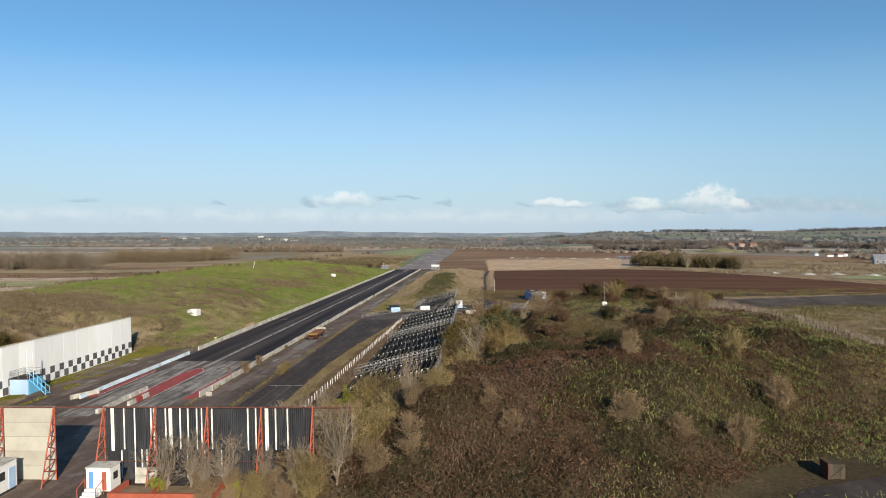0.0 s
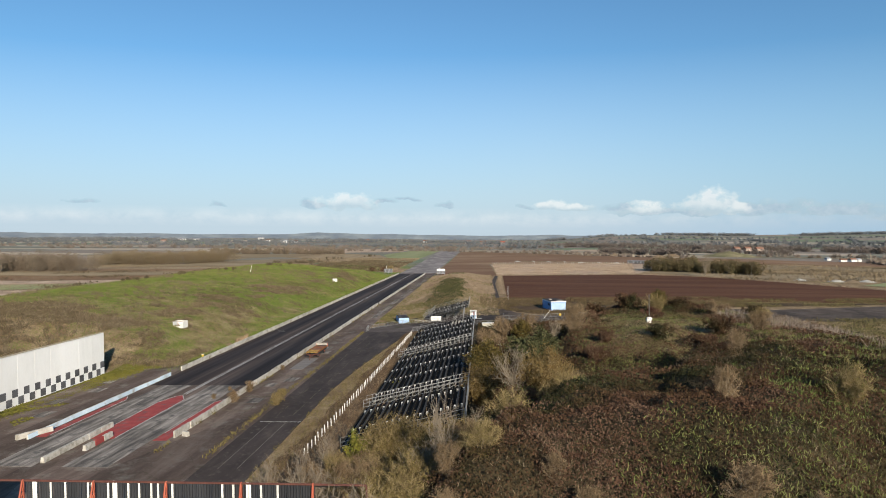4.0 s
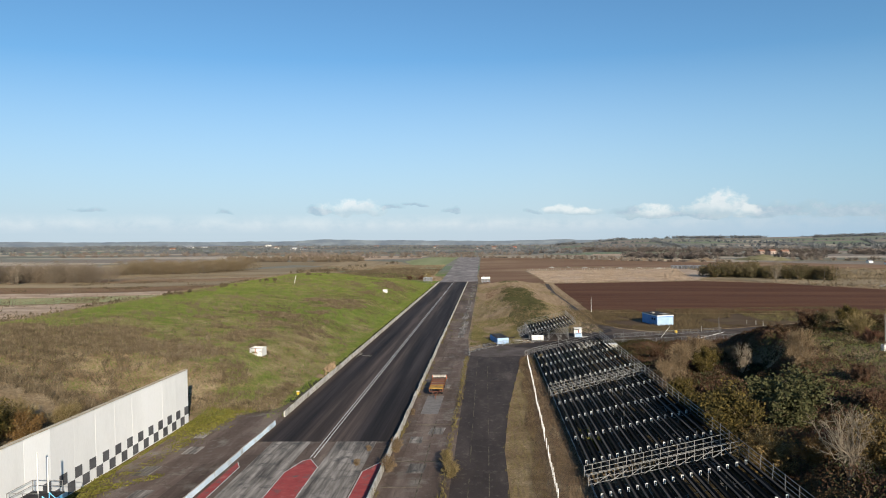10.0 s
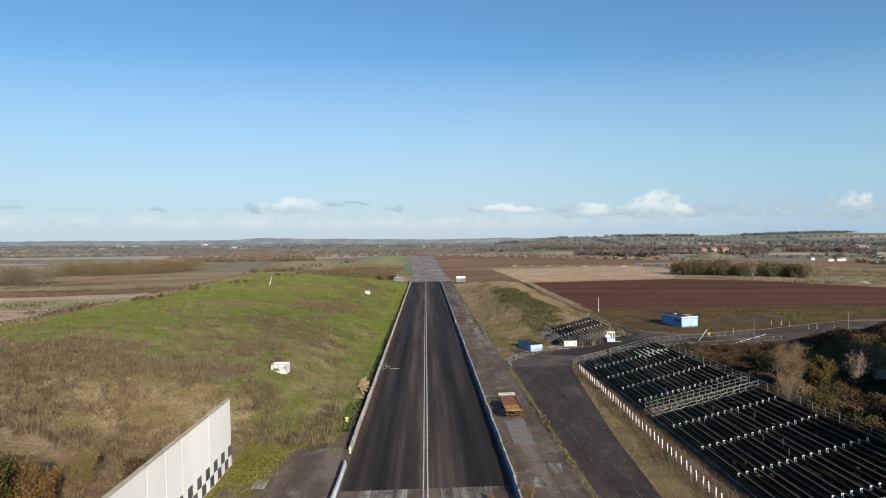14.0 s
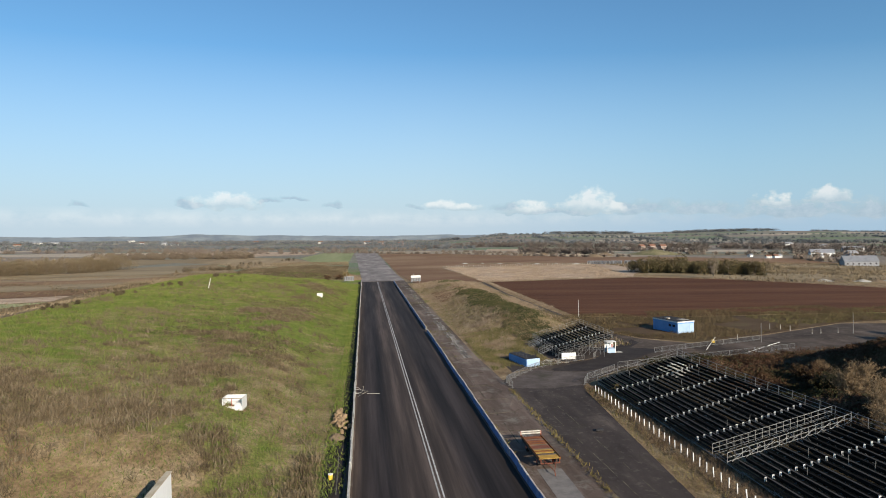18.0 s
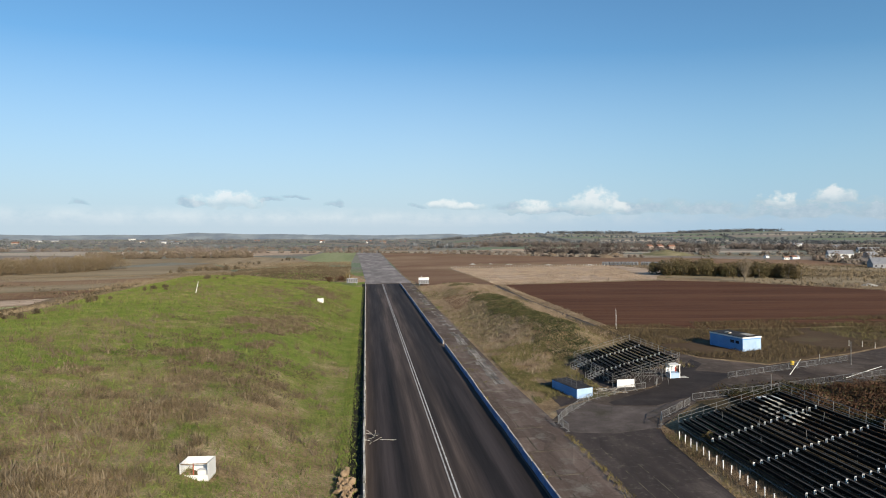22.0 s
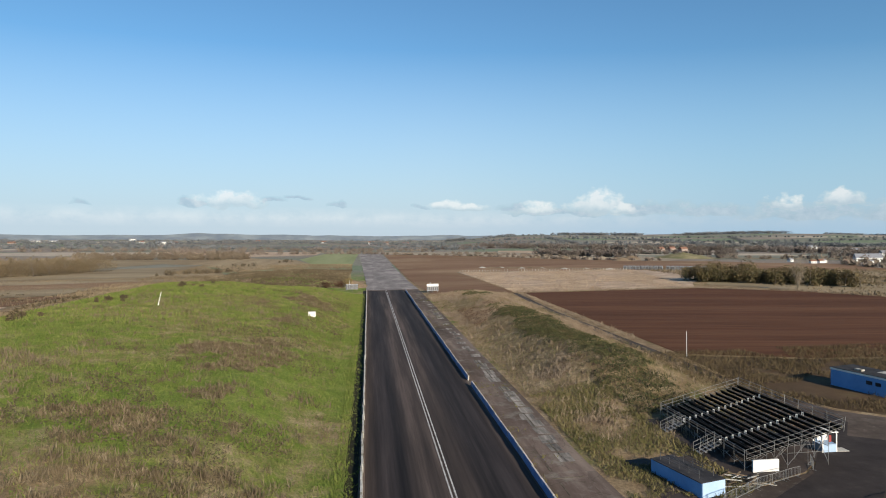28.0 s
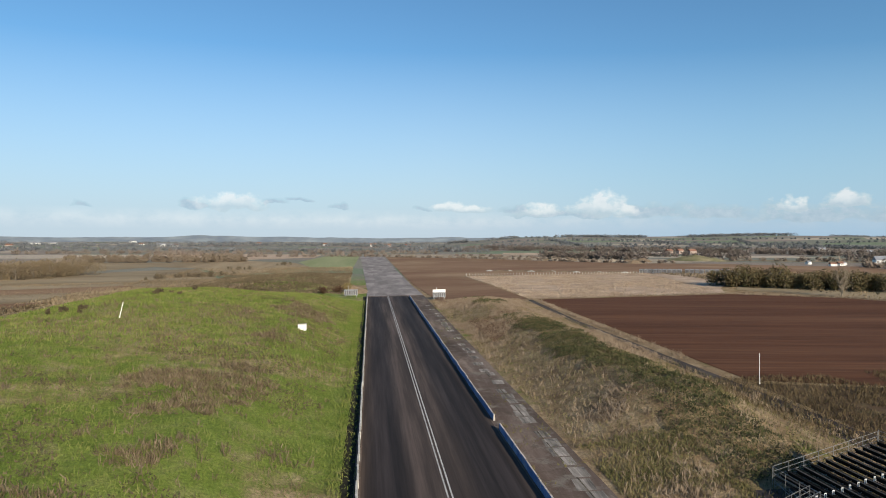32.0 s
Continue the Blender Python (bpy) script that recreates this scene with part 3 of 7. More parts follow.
def under(ob, parent):
    if parent:
        ob.parent = parent
        ob.matrix_parent_inverse = world_of(parent).inverted()
    return ob


def mesh_from(name, bm, mat):
    me = bpy.data.meshes.new(name)
    bm.to_mesh(me)
    bm.free()
    for mm in (mat if isinstance(mat, (list, tuple)) else [mat]):
        me.materials.append(mm)
    return me


def part(name, bm, mat, parent=None, label=""):
    return tagged(under(new(name, mesh_from(name, bm, mat)), parent), label)


def piece(name, me, m, parent):
    """One of many alike pieces that share a mesh."""
    ob = new(name, me)
    ob.matrix_basis = m
    return under(ob, parent)


def thing(name, at, label, cat, group="", kind=""):
    ob = new(name)
    ob.empty_display_size = 0.3
    ob.location = at
    return tagged(ob, label, cat, group, kind)


def quick(name, boxes, mat, parent=None, label="", bevel=0.0):
    bm = bmesh.new()
    for b in boxes:
        box(bm, *b, bevel)
    return part(name, bm, mat, parent, label)


# darker resurfaced swath through the crossing, paler apron beside it
sheet("tarmac_swath", [(47.7, 255.1), (64.9, 275.3), (64.7, 270.8), (60.4, 265.7), (65.8, 261.6), (53.3, 251.7), (50.0, 248.6), (42.9, 245.0), (36.9, 246.5), (36.7, 248.0), (43.5, 252.4)], 0.052, M["dark_swath"], "nearly black resurfaced tarmac winding past the small stand", "road") if M.setdefault("dark_swath", surface("black_resurfaced_tarmac", [(0.3, (0.022, 0.018, 0.017)), (0.55, (0.036, 0.030, 0.028)), (0.75, (0.060, 0.050, 0.044))], 0.3, 9, 0.9, 0.4)) else None
sheet("pale_apron", [(27.7, 245.5), (34.1, 248.9), (36.1, 246.2), (42.4, 244.4), (45.8, 245.9), (49.1, 247.7), (42.3, 240.4), (38.6, 239.4), (38.6, 235.1), (31.9, 233.7), (26.9, 235.1), (25.9, 237.3)], 0.050, M["pale_apron"], "pale worn tarmac apron with dark seams", "apron") if M.setdefault("pale_apron", surface("pale_worn_tarmac", [(0.3, (0.057, 0.046, 0.041)), (0.5, (0.086, 0.071, 0.064)), (0.7, (0.127, 0.105, 0.094))], 0.25, 8, 0.9, 0.4, stain=(0.055, 0.048, 0.034), stain_scale=0.2, crack=0.4)) else None
M["joint_pale"] = surface("pale_seam", [(0.35, (0.07, 0.064, 0.055)), (0.6, (0.17, 0.155, 0.135))], 0.8, 9, 0.95, 0.3)
# painted lines on the return road
sheet("road_line", [(26.6, 155), (32.2, 155), (32.2, 155.1), (26.6, 155.1)], 0.055, M["white_line"], "thin worn white line across the road", "line")
for x in (28.1, 30.2):
    sheet("road_line", [(x, 138), (x + 0.07, 138), (x + 0.07, 155), (x, 155)], 0.058, M["joint_pale"], "thin pale seam along the road", "line")

# pale concrete slabs showing in the runway edge
runway = bpy.data.objects["runway"]
slabs = []
for k in range(4):
    bm = bmesh.new()
    box(bm, -1.0 + 0.08 * k, 1.0 - 0.1 * k, -1.5 + 0.15 * k, 1.5, 0, 0.012)
    for v in bm.verts:
        v.co.x += 0.12 * math.sin(5.1 * v.co.y + k)
    slabs.append(mesh_from("slab", bm, M["concrete"]))
rng = random.Random(14)
for k in range(60):
    y = 264 + 3.3 * k
    if rng.random() < 0.75 - 0.006 * k:
        piece("slab", rng.choice(slabs), pose(23.3 + rng.uniform(-0.4, 0.4), y, 0.032, 0, 0, rng.uniform(-3, 3)), runway)
for x, y in ((22.6, 206.0), (22.2, 211), (21.0, 192), (23.2, 180), (20.8, 176), (22, 166), (-7, 172), (-9, 165), (-6, 158), (-8.5, 178)):
    piece("slab", rng.choice(slabs), pose(x, y, 0.032, 0, 0, rng.uniform(-4, 4)), runway)
# repair patch, old joints and the tarmac corner by the mound
sheet("repair_patch", [(20.1, 188.4), (22.7, 188.2), (22.9, 199.2), (20.2, 199.5)], 0.05, M["patch_grey"], "pale grey repair patch in the tarmac", "patch") if M.setdefault("patch_grey", surface("pale_repair_tarmac", [(0.3, (0.13, 0.12, 0.115)), (0.7, (0.20, 0.185, 0.17))], 0.9, 9, 0.9, 0.3)) else None
sheet("tarmac_corner", [(84, 60), (85, 106), (90.3, 114.6), (95.6, 116.7), (100.7, 118.4), (128, 122), (128, 60)], 0.03, M["dark_tarmac"], "dark tarmac at the foot of the mound", "road")
M["joint"] = surface("weedy_pale_joint", [(0.4, (0.05, 0.043, 0.033)), (0.5, (0.085, 0.074, 0.055)), (0.66, (0.15, 0.13, 0.095))], 0.8, 9, 0.95, 0.3)
rng = random.Random(41)
for x, y0, y1, w in ((28.0, 158, 231, 0.06), (30.15, 158, 226, 0.06), (22.75, 150, 187, 0.08), (20.4, 208, 262, 0.08), (22.9, 264, 470, 0.10)):
    y = y0
    while y < y1:
        L = rng.uniform(2.5, 9)
        e = min(y + L, y1)
        sheet("joint_line", [(x - w, y), (x + w * rng.uniform(0.2, 1), y), (x + w, e), (x - w * rng.uniform(0.2, 1), e)], 0.052, M["joint"], "pale weedy joint in the tarmac", "joint")
        y = e + rng.uniform(0.5, 5)
for y in (160.5, 168.2, 176, 183, 191, 213, 221.5, 229, 238, 248, 258):
    a, b = rng.uniform(18.7, 20), rng.uniform(23, 25)
    sheet("joint_line", [(a, y - 0.06), (b, y + rng.uniform(-0.3, 0.2)), (b, y + 0.22), (a, y + 0.08)], 0.053, M["joint"], "pale weedy joint in the tarmac", "joint")



def rods(name, pairs, mat, parent, r=0.03, label="", n=6):
    bm = bmesh.new()
    for a, b in pairs:
        tube(bm, a, b, r, n)
    return part(name, bm, mat, parent, label)


# ---- walls of the strip ----
def strip_wall(x, y0, y1, gaps, name, label, blue_side, tall=0.92):
    w = thing(name, (x, (y0 + y1) / 2, 0), label, "wall")
    rng = random.Random(int(x * 10) + 5)
    meshes = []
    for k in range(6):
        bm = bmesh.new()
        box(bm, -0.14, 0.14, -1.98, 1.98, 0, tall, 0.025)
        for v in bm.verts:
            if v.co.z > 0.4:
                v.co.x *= 0.72
            v.co += Vector((rng.uniform(-1, 1), 0, rng.uniform(-1, 1))) * 0.012
        bm.normal_update()
        for f in bm.faces:
            f.material_index = 1 if f.normal.x * blue_side > 0.5 else 0
        meshes.append(mesh_from("barrier_block", bm, [M["barrier"], M["barrier_blue"] if blue_side < 0 else M["barrier_pale"]]))
    y = y0 + 2
    while y < y1 - 1.5:
        if not any(a < y < b for a, b in gaps):
            piece("barrier_block", rng.choice(meshes), pose(x + rng.uniform(-0.05, 0.05), y, 0.03 - rng.uniform(0, 0.08), 0, rng.uniform(-1.5, 1.5), rng.uniform(-0.7, 0.7)), w)
        y += 4.0
    return w


M["barrier_pale"] = surface("pale_blue_barrier_paint", [(0.3, (0.40, 0.52, 0.62)), (0.6, (0.55, 0.66, 0.74)), (0.8, (0.68, 0.72, 0.74))], 0.4, 9, 0.8, 0.2, stain=(0.30, 0.29, 0.25), stain_scale=0.35)
strip_wall(-0.15, 147, 186, [], "barrier_wall", "pale blue and white concrete barrier along the start lane", 1, 0.66)
strip_wall(-0.15, 187, 498, [(205, 207)], "barrier_wall", "low white concrete barrier along the strip", 0)
strip_wall(18.3, 148, 495, [(301, 303.5), (387, 390)], "barrier_wall", "low concrete barrier with faded blue inner face", -1)


# ---- white chequered wall ----
def chequered_wall():
    w = thing("chequered_wall", (-13.7, 146, 0), "tall white concrete wall with a black chequered band", "wall")
    bm = bmesh.new()
    box(bm, -0.15, 0.15, -1.794, 1.794, 0, 7.72, 0.006)
    pan = mesh_from("panel", bm, M["wall_white"])
    y = 184.4 - 1.8
    rng = random.Random(4)
    while y > 92:
        piece("panel", pan, pose(-13.68 + rng.uniform(-0.015, 0.015), y, rng.uniform(-0.03, 0.03)), w)
        quick("column", [(-14.15, -13.85, y - 1.95, y - 1.65, 0, 7.5)], M["rust"], w)
        y -= 3.6
    quick("coping", [(-13.9, -13.46, 92, 184.4, 7.76, 7.86)], M["barrier_stained"], w)
    bm = bmesh.new()
    box(bm, -13.52, -13.50, -0.585, 0.585, 0, 1.17)
    sq = mesh_from("square", bm, M["black_paint"])
    for k in range(70):
        yk = 184.35 - 0.6 - 1.2 * k
        piece("square", sq, pose(0, yk, 1.35 if k % 2 == 0 else 0.12), w)


M["barrier_stained"] = surface("lichen_stained_concrete", [(0.3, (0.30, 0.25, 0.17)), (0.7, (0.48, 0.43, 0.34))], 0.8, 10, 0.9, 0.3)
chequered_wall()


# ---- red-framed sound wall ----
def sound_wall():
    w = thing("sound_wall", (30, 115.85, 0), "red steel framed wall with black corrugated sheets and cream panels", "wall")
    cols = [7.4, 12.8, 18.3, 23.5, 28.8, 34.15, 39.6, 44.75]
    y0 = 115.8
    for x in cols:
        prs = [((x, y0, 0), (x, y0, 7.5)), ((x, y0 - 0.1, 7.45), (x, y0 - 2.2, 0))]
        for k in range(6):
            z0, z1 = 0.45 + k * 1.12, 1.0 + k * 1.12
            prs += [((x, y0 - 2.2 + 2.1 * z0 / 7.5, z0), (x, y0, z1)), ((x, y0, z1), (x, y0 - 2.2 + 2.1 * (z0 + 1.12) / 7.5, z0 + 1.12))]
        rods("lattice", prs, M["rust"], w, 0.065)
    rods("top_beam", [((7.4, y0 + 0.02, 7.45), (44.75, y0 + 0.02, 7.38)), ((44.75, y0 + 0.02, 7.38), (48.5, y0 + 0.1, 7.32))], M["rust_dull"], w, 0.085, "dull brown top beam")
    rods("end_post", [((48.5, y0 + 0.1, 0), (48.5, y0 + 0.1, 7.35))], M["rust_dull"], w, 0.07)
    for x0, x1 in zip(cols[3:-1], cols[4:]):
        rods("rail", [((x0, y0, 2.0), (x1, y0, 2.0))], M["rust_dull"], w, 0.05)
    # cream panels, with a weathered capping
    for x0, x1 in zip(cols[:2], cols[1:3]):
        for k in range(5):
            quick("panel", [(x0 + 0.1, x1 - 0.1, y0 + 0.06, y0 + 0.24, 0.05 + k * 1.46, 1.49 + k * 1.46)], M["wall_cream"], w, bevel=0.012)
        quick("capping", [(x0 + 0.02, x1 - 0.02, y0 + 0.02, y0 + 0.28, 7.353, 7.5)], M["barrier_stained"], w, "weathered brown capping")
    # corrugated sheets
    def sheet_mesh(wid, z0, z1, mat, n=6):
        bm = bmesh.new()
        steps = n * 4
        pts = [(i / steps * wid, 0.05 * math.sin(i / steps * n * 2 * math.pi)) for i in range(steps + 1)]
        lo = [bm.verts.new((x, y, z0)) for x, y in pts]
        hi = [bm.verts.new((x, y, z1)) for x, y in pts]
        lo2 = [bm.verts.new((x, y + 0.012, z0)) for x, y in pts]
        hi2 = [bm.verts.new((x, y + 0.012, z1)) for x, y in pts]
        for i in range(steps):
            bm.faces.new((lo[i], lo[i + 1], hi[i + 1], hi[i]))
            bm.faces.new((lo2[i + 1], lo2[i], hi2[i], hi2[i + 1]))
        return mesh_from("sheet", bm, mat)
    blk = sheet_mesh(1.0, 3.1, 7.33, M["clad_black"], 5)
    low = sheet_mesh(1.0, 0.1, 3.3, M["clad_black"], 5)
    lows = sheet_mesh(1.0, 1.3, 3.25, M["clad_black"], 5)
    wide = sheet_mesh(0.34, 3.05, 7.4, M["white"], 1)
    wht = sheet_mesh(0.14, 3.15, 7.36, M["white"], 1)
    wlow = sheet_mesh(0.12, 0.3, 3.1, M["white"], 1)
    rng = random.Random(11)
    for x0, x1 in zip(cols[3:-1], cols[4:]):
        x = x0 + 0.04
        while x < x1 - 0.4:
            piece("sheet", blk, pose(x, y0 + 0.22 + rng.uniform(-0.015, 0.015), rng.uniform(-0.06, 0.05)), w)
            if x < 40:
                piece("sheet", rng.choice((low, low, lows)), pose(x, y0 + 0.36, rng.uniform(-0.2, 0.05)), w)
            x += 1.045
    for x, mesh in ((24.1, wide), (25.4, wht), (26.5, wht), (28.2, wht), (28.5, wht), (29.7, wht), (30.1, wide), (31.2, wht), (32.0, wht), (32.9, wht), (33.4, wht), (34.45, wht), (38.1, wht), (38.9, wht), (39.9, wide), (40.9, wht), (42.1, wht)):
        piece("pale_strip", mesh, pose(x, y0 + 0.12, rng.uniform(-0.05, 0.04)), w)
    for x in (25.0, 26.4, 27.1, 27.6, 29.2, 31.8, 33.6, 35.3):
        piece("pale_strip", wlow, pose(x, y0 + 0.28, rng.uniform(-0.1, 0.1)), w)


M["rust_dull"] = surface("dull_brown_rusty_steel", [(0.3, (0.062, 0.024, 0.019)), (0.7, (0.101, 0.041, 0.031))], 1.5, 12, 0.8, 0.3)
sound_wall()


def cabin(x0, x1, y0, y1, h, label):
    c = thing("site_cabin", ((x0 + x1) / 2, (y0 + y1) / 2, 0), label, "cabin")
    quick("body", [(x0, x1, y0, y1, 0.25, h)], M["white"], c, bevel=0.04)
    quick("roof", [(x0 - 0.06, x1 + 0.06, y0 - 0.06, y1 + 0.06, h + 0.003, h + 0.1)], M["barrier"], c, "pale flat roof")
    for xx in (x0 + 0.2, x1 - 0.2):
        quick("foot", [(xx - 0.15, xx + 0.15, y0 + 0.2, y1 - 0.2, 0, 0.25)], M["roof_black"], c)
    return c


c = cabin(23.55, 25.95, 112.6, 114.3, 2.45, "small white site cabin with blue and orange doors")
for xx, mm in ((23.85, "blue"), (24.55, "white"), (25.15, "rust")):
    d = quick("door", [(xx, xx + 0.42, 112.56, 112.597, 0.35, 2.15)], M[mm], c, "narrow painted door")
    quick("handle", [(xx + 0.33, xx + 0.37, 112.52, 112.558, 1.25, 1.4)], M["steel"], d)
quick("window", [(25.953, 25.98, 113.1, 113.8, 1.2, 1.9)], M["roof_black"], c, "dark window")
c = cabin(12.2, 15.6, 110.6, 114.0, 2.9, "white site cabin beside the cream panels")
quick("window", [(15.603, 15.63, 111.4, 112.4, 1.4, 2.2)], M["roof_black"], c, "dark window")
quick("door", [(15.603, 15.64, 112.9, 113.7, 0.3, 2.3)], M["blue_pale"], c, "pale door")
st = thing("steps", (24, 112.5, 0), "white timber steps below the cabin doors", "steps")
for k in range(3):
    quick("tread", [(23.6, 25.1, 112.2 - 0.35 * k, 112.53 - 0.35 * k, 0, 0.6 - 0.2 * k)], M["white"], st, bevel=0.015)
rl = thing("handrail", (24.5, 112.6, 0), "rusty red handrail beside the steps", "railing")
for xr in (23.5, 25.3):
    rods("rail", [((xr, 112.5, 1.5), (xr, 111.3, 1.0)), ((xr, 112.5, 0), (xr, 112.5, 1.5)), ((xr, 111.3, 0), (xr, 111.3, 1.0))], M["rust"], rl, 0.035)
lw = thing("low_wall", (31, 112, 0), "low red-painted retaining wall with a pale sheet against it", "wall")
quick("wall", [(26.6, 36.5, 111.0, 111.25, 0, 0.75), (26.6, 26.85, 111.25, 114.2, 0, 0.75), (36.25, 36.5, 111.25, 114.2, 0, 0.75), (30.4, 30.6, 111.25, 114.2, 0, 0.7)], M["rust"], lw)
quick("floor", [(26.85, 36.25, 111.25, 114.2, 0, 0.2)], M["dirt"], lw)
bd = thing("loose_board", (28.0, 115.1, 0), "grey weathered board leaning on the cladding", "board")
bm = bmesh.new()
box(bm, -1.1, 1.1, -0.03, 0.03, 0, 1.5, 0.01)
bmesh.ops.transform(bm, matrix=pose(28.0, 115.1, 0.05, -14, 0, 0), verts=bm.verts)
part("sheet", bm, M["barrier"], bd)


# ---- start-line tower ----
def tower():
    t = thing("start_tower", (-11.6, 151, 0), "light blue timekeeping hut with roof rail and outside stair", "hut")
    quick("body", [(-13.2, -10.2, 149.4, 152.6, 0, 2.5)], M["blue_pale"], t, bevel=0.03)
    quick("cladding", [(-10.197, -10.12, 149.6, 152.4, 0.1, 2.4)], M["blue_cyan"], t, "bright blue boarded face")
    quick("roof", [(-13.3, -10.1, 149.3, 152.7, 2.503, 2.62)], M["roof_black"], t)
    prs = []
    for x in (-13.2, -11.7, -10.2):
        for y in (149.4, 152.6):
            prs.append(((x, y, 2.6), (x, y, 3.7)))
    for z in (3.2, 3.7):
        prs += [((-13.2, 149.4, z), (-10.2, 149.4, z)), ((-13.2, 152.6, z), (-10.2, 152.6, z)), ((-13.2, 149.4, z), (-13.2, 152.6, z))]
    rods("roof_rail", prs, M["steel"], t, 0.03)
    for x, y, h in ((-12.2, 152, 6.5), (-11.4, 152.3, 6.0)):
        rods("mast", [((x, y, 2.6), (x, y, h))], M["white"], t, 0.06)
    bm = bmesh.new()
    for k in range(9):
        box(bm, -10.0 + 0.28 * k, -9.72 + 0.28 * k, 149.6, 150.5, 2.3 - 0.26 * k, 2.36 - 0.26 * k)
    s = part("stair", bm, M["blue_cyan"], t)
    prs = []
    for y in (149.6, 150.5):
        prs += [((-10.0, y, 2.4), (-7.4, y, 0.05)), ((-10.0, y, 3.4), (-7.4, y, 1.05))]
        for k in range(5):
            prs.append(((-10 + 0.65 * k, y, 2.4 - 0.587 * k), (-10 + 0.65 * k, y, 3.4 - 0.587 * k)))
    rods("stair_rail", prs, M["blue_cyan"], s, 0.04)


M["blue_cyan"] = surface("bright_sky_blue_paint", [(0.3, (0.10, 0.36, 0.58)), (0.7, (0.16, 0.46, 0.68))], 0.7, 8, 0.6, 0.1, vary=0.1)
tower()


# ---- concrete blocks on the start line ----
def block_run(x0, y0, x1, y1, n, mat, label, h=0.66):
    t = thing("concrete_block_row", ((x0 + x1) / 2, (y0 + y1) / 2, 0), label, "barrier")
    a = math.degrees(math.atan2(x0 - x1, y1 - y0))
    L = math.hypot(x1 - x0, y1 - y0) / n
    rng = random.Random(int(x0 * 7 + y0))
    for k in range(n):
        bm = bmesh.new()
        box(bm, -0.25, 0.25, -L / 2 + 0.03, L / 2 - 0.03, 0, h, 0.03)
        for v in bm.verts:
            if v.co.z > h / 2:
                v.co.x *= 0.7
        ob = part("block", bm, mat[k % len(mat)])
        f = (k + 0.5) / n
        ob.matrix_basis = pose(x0 + (x1 - x0) * f, y0 + (y1 - y0) * f, 0.04, 0, 0, a + rng.uniform(-2, 2))
        under(ob, t)


block_run(7.7, 139, 7.5, 152.5, 5, [M["barrier"]], "white concrete blocks along the centre of the start")
block_run(9.9, 143, 9.9, 148.5, 3, [M["barrier"], M["red_paint"], M["barrier"]], "red and white concrete blocks at the start")
block_run(-1.3, 146.6, 0.6, 150.6, 1, [M["barrier"]], "single pale concrete block at the strip edge")
block_run(18.9, 149.0, 19.8, 148.6, 1, [M["barrier"]], "short concrete block beside the barrier", 0.6)


# ---- grandstands ----
def step_marker():
    bm = bmesh.new()
    box(bm, -0.11, -0.05, -0.04, 0.04, 0, 0.36, 0.01)
    box(bm, 0.05, 0.11, -0.04, 0.04, 0, 0.36, 0.01)
    box(bm, -0.115, 0.115, -0.045, 0.045, 0.363, 0.43, 0.01)
    return mesh_from("step_marker", bm, M["white"])


MARK = step_marker()


def slope_rail(parent, y, x0, z0, x1, z1, posts, label="", mat="steel"):
    prs = [((x0, y, z0 + h), (x1, y, z1 + h)) for h in (0.15, 0.6, 1.1)]
    for k in range(posts + 1):
        f = k / posts
        x, z = x0 + (x1 - x0) * f, z0 + (z1 - z0) * f
        prs.append(((x, y, z), (x, y, z + 1.1)))
    return rods("guard_rail", prs, M[mat], parent, 0.028, label)


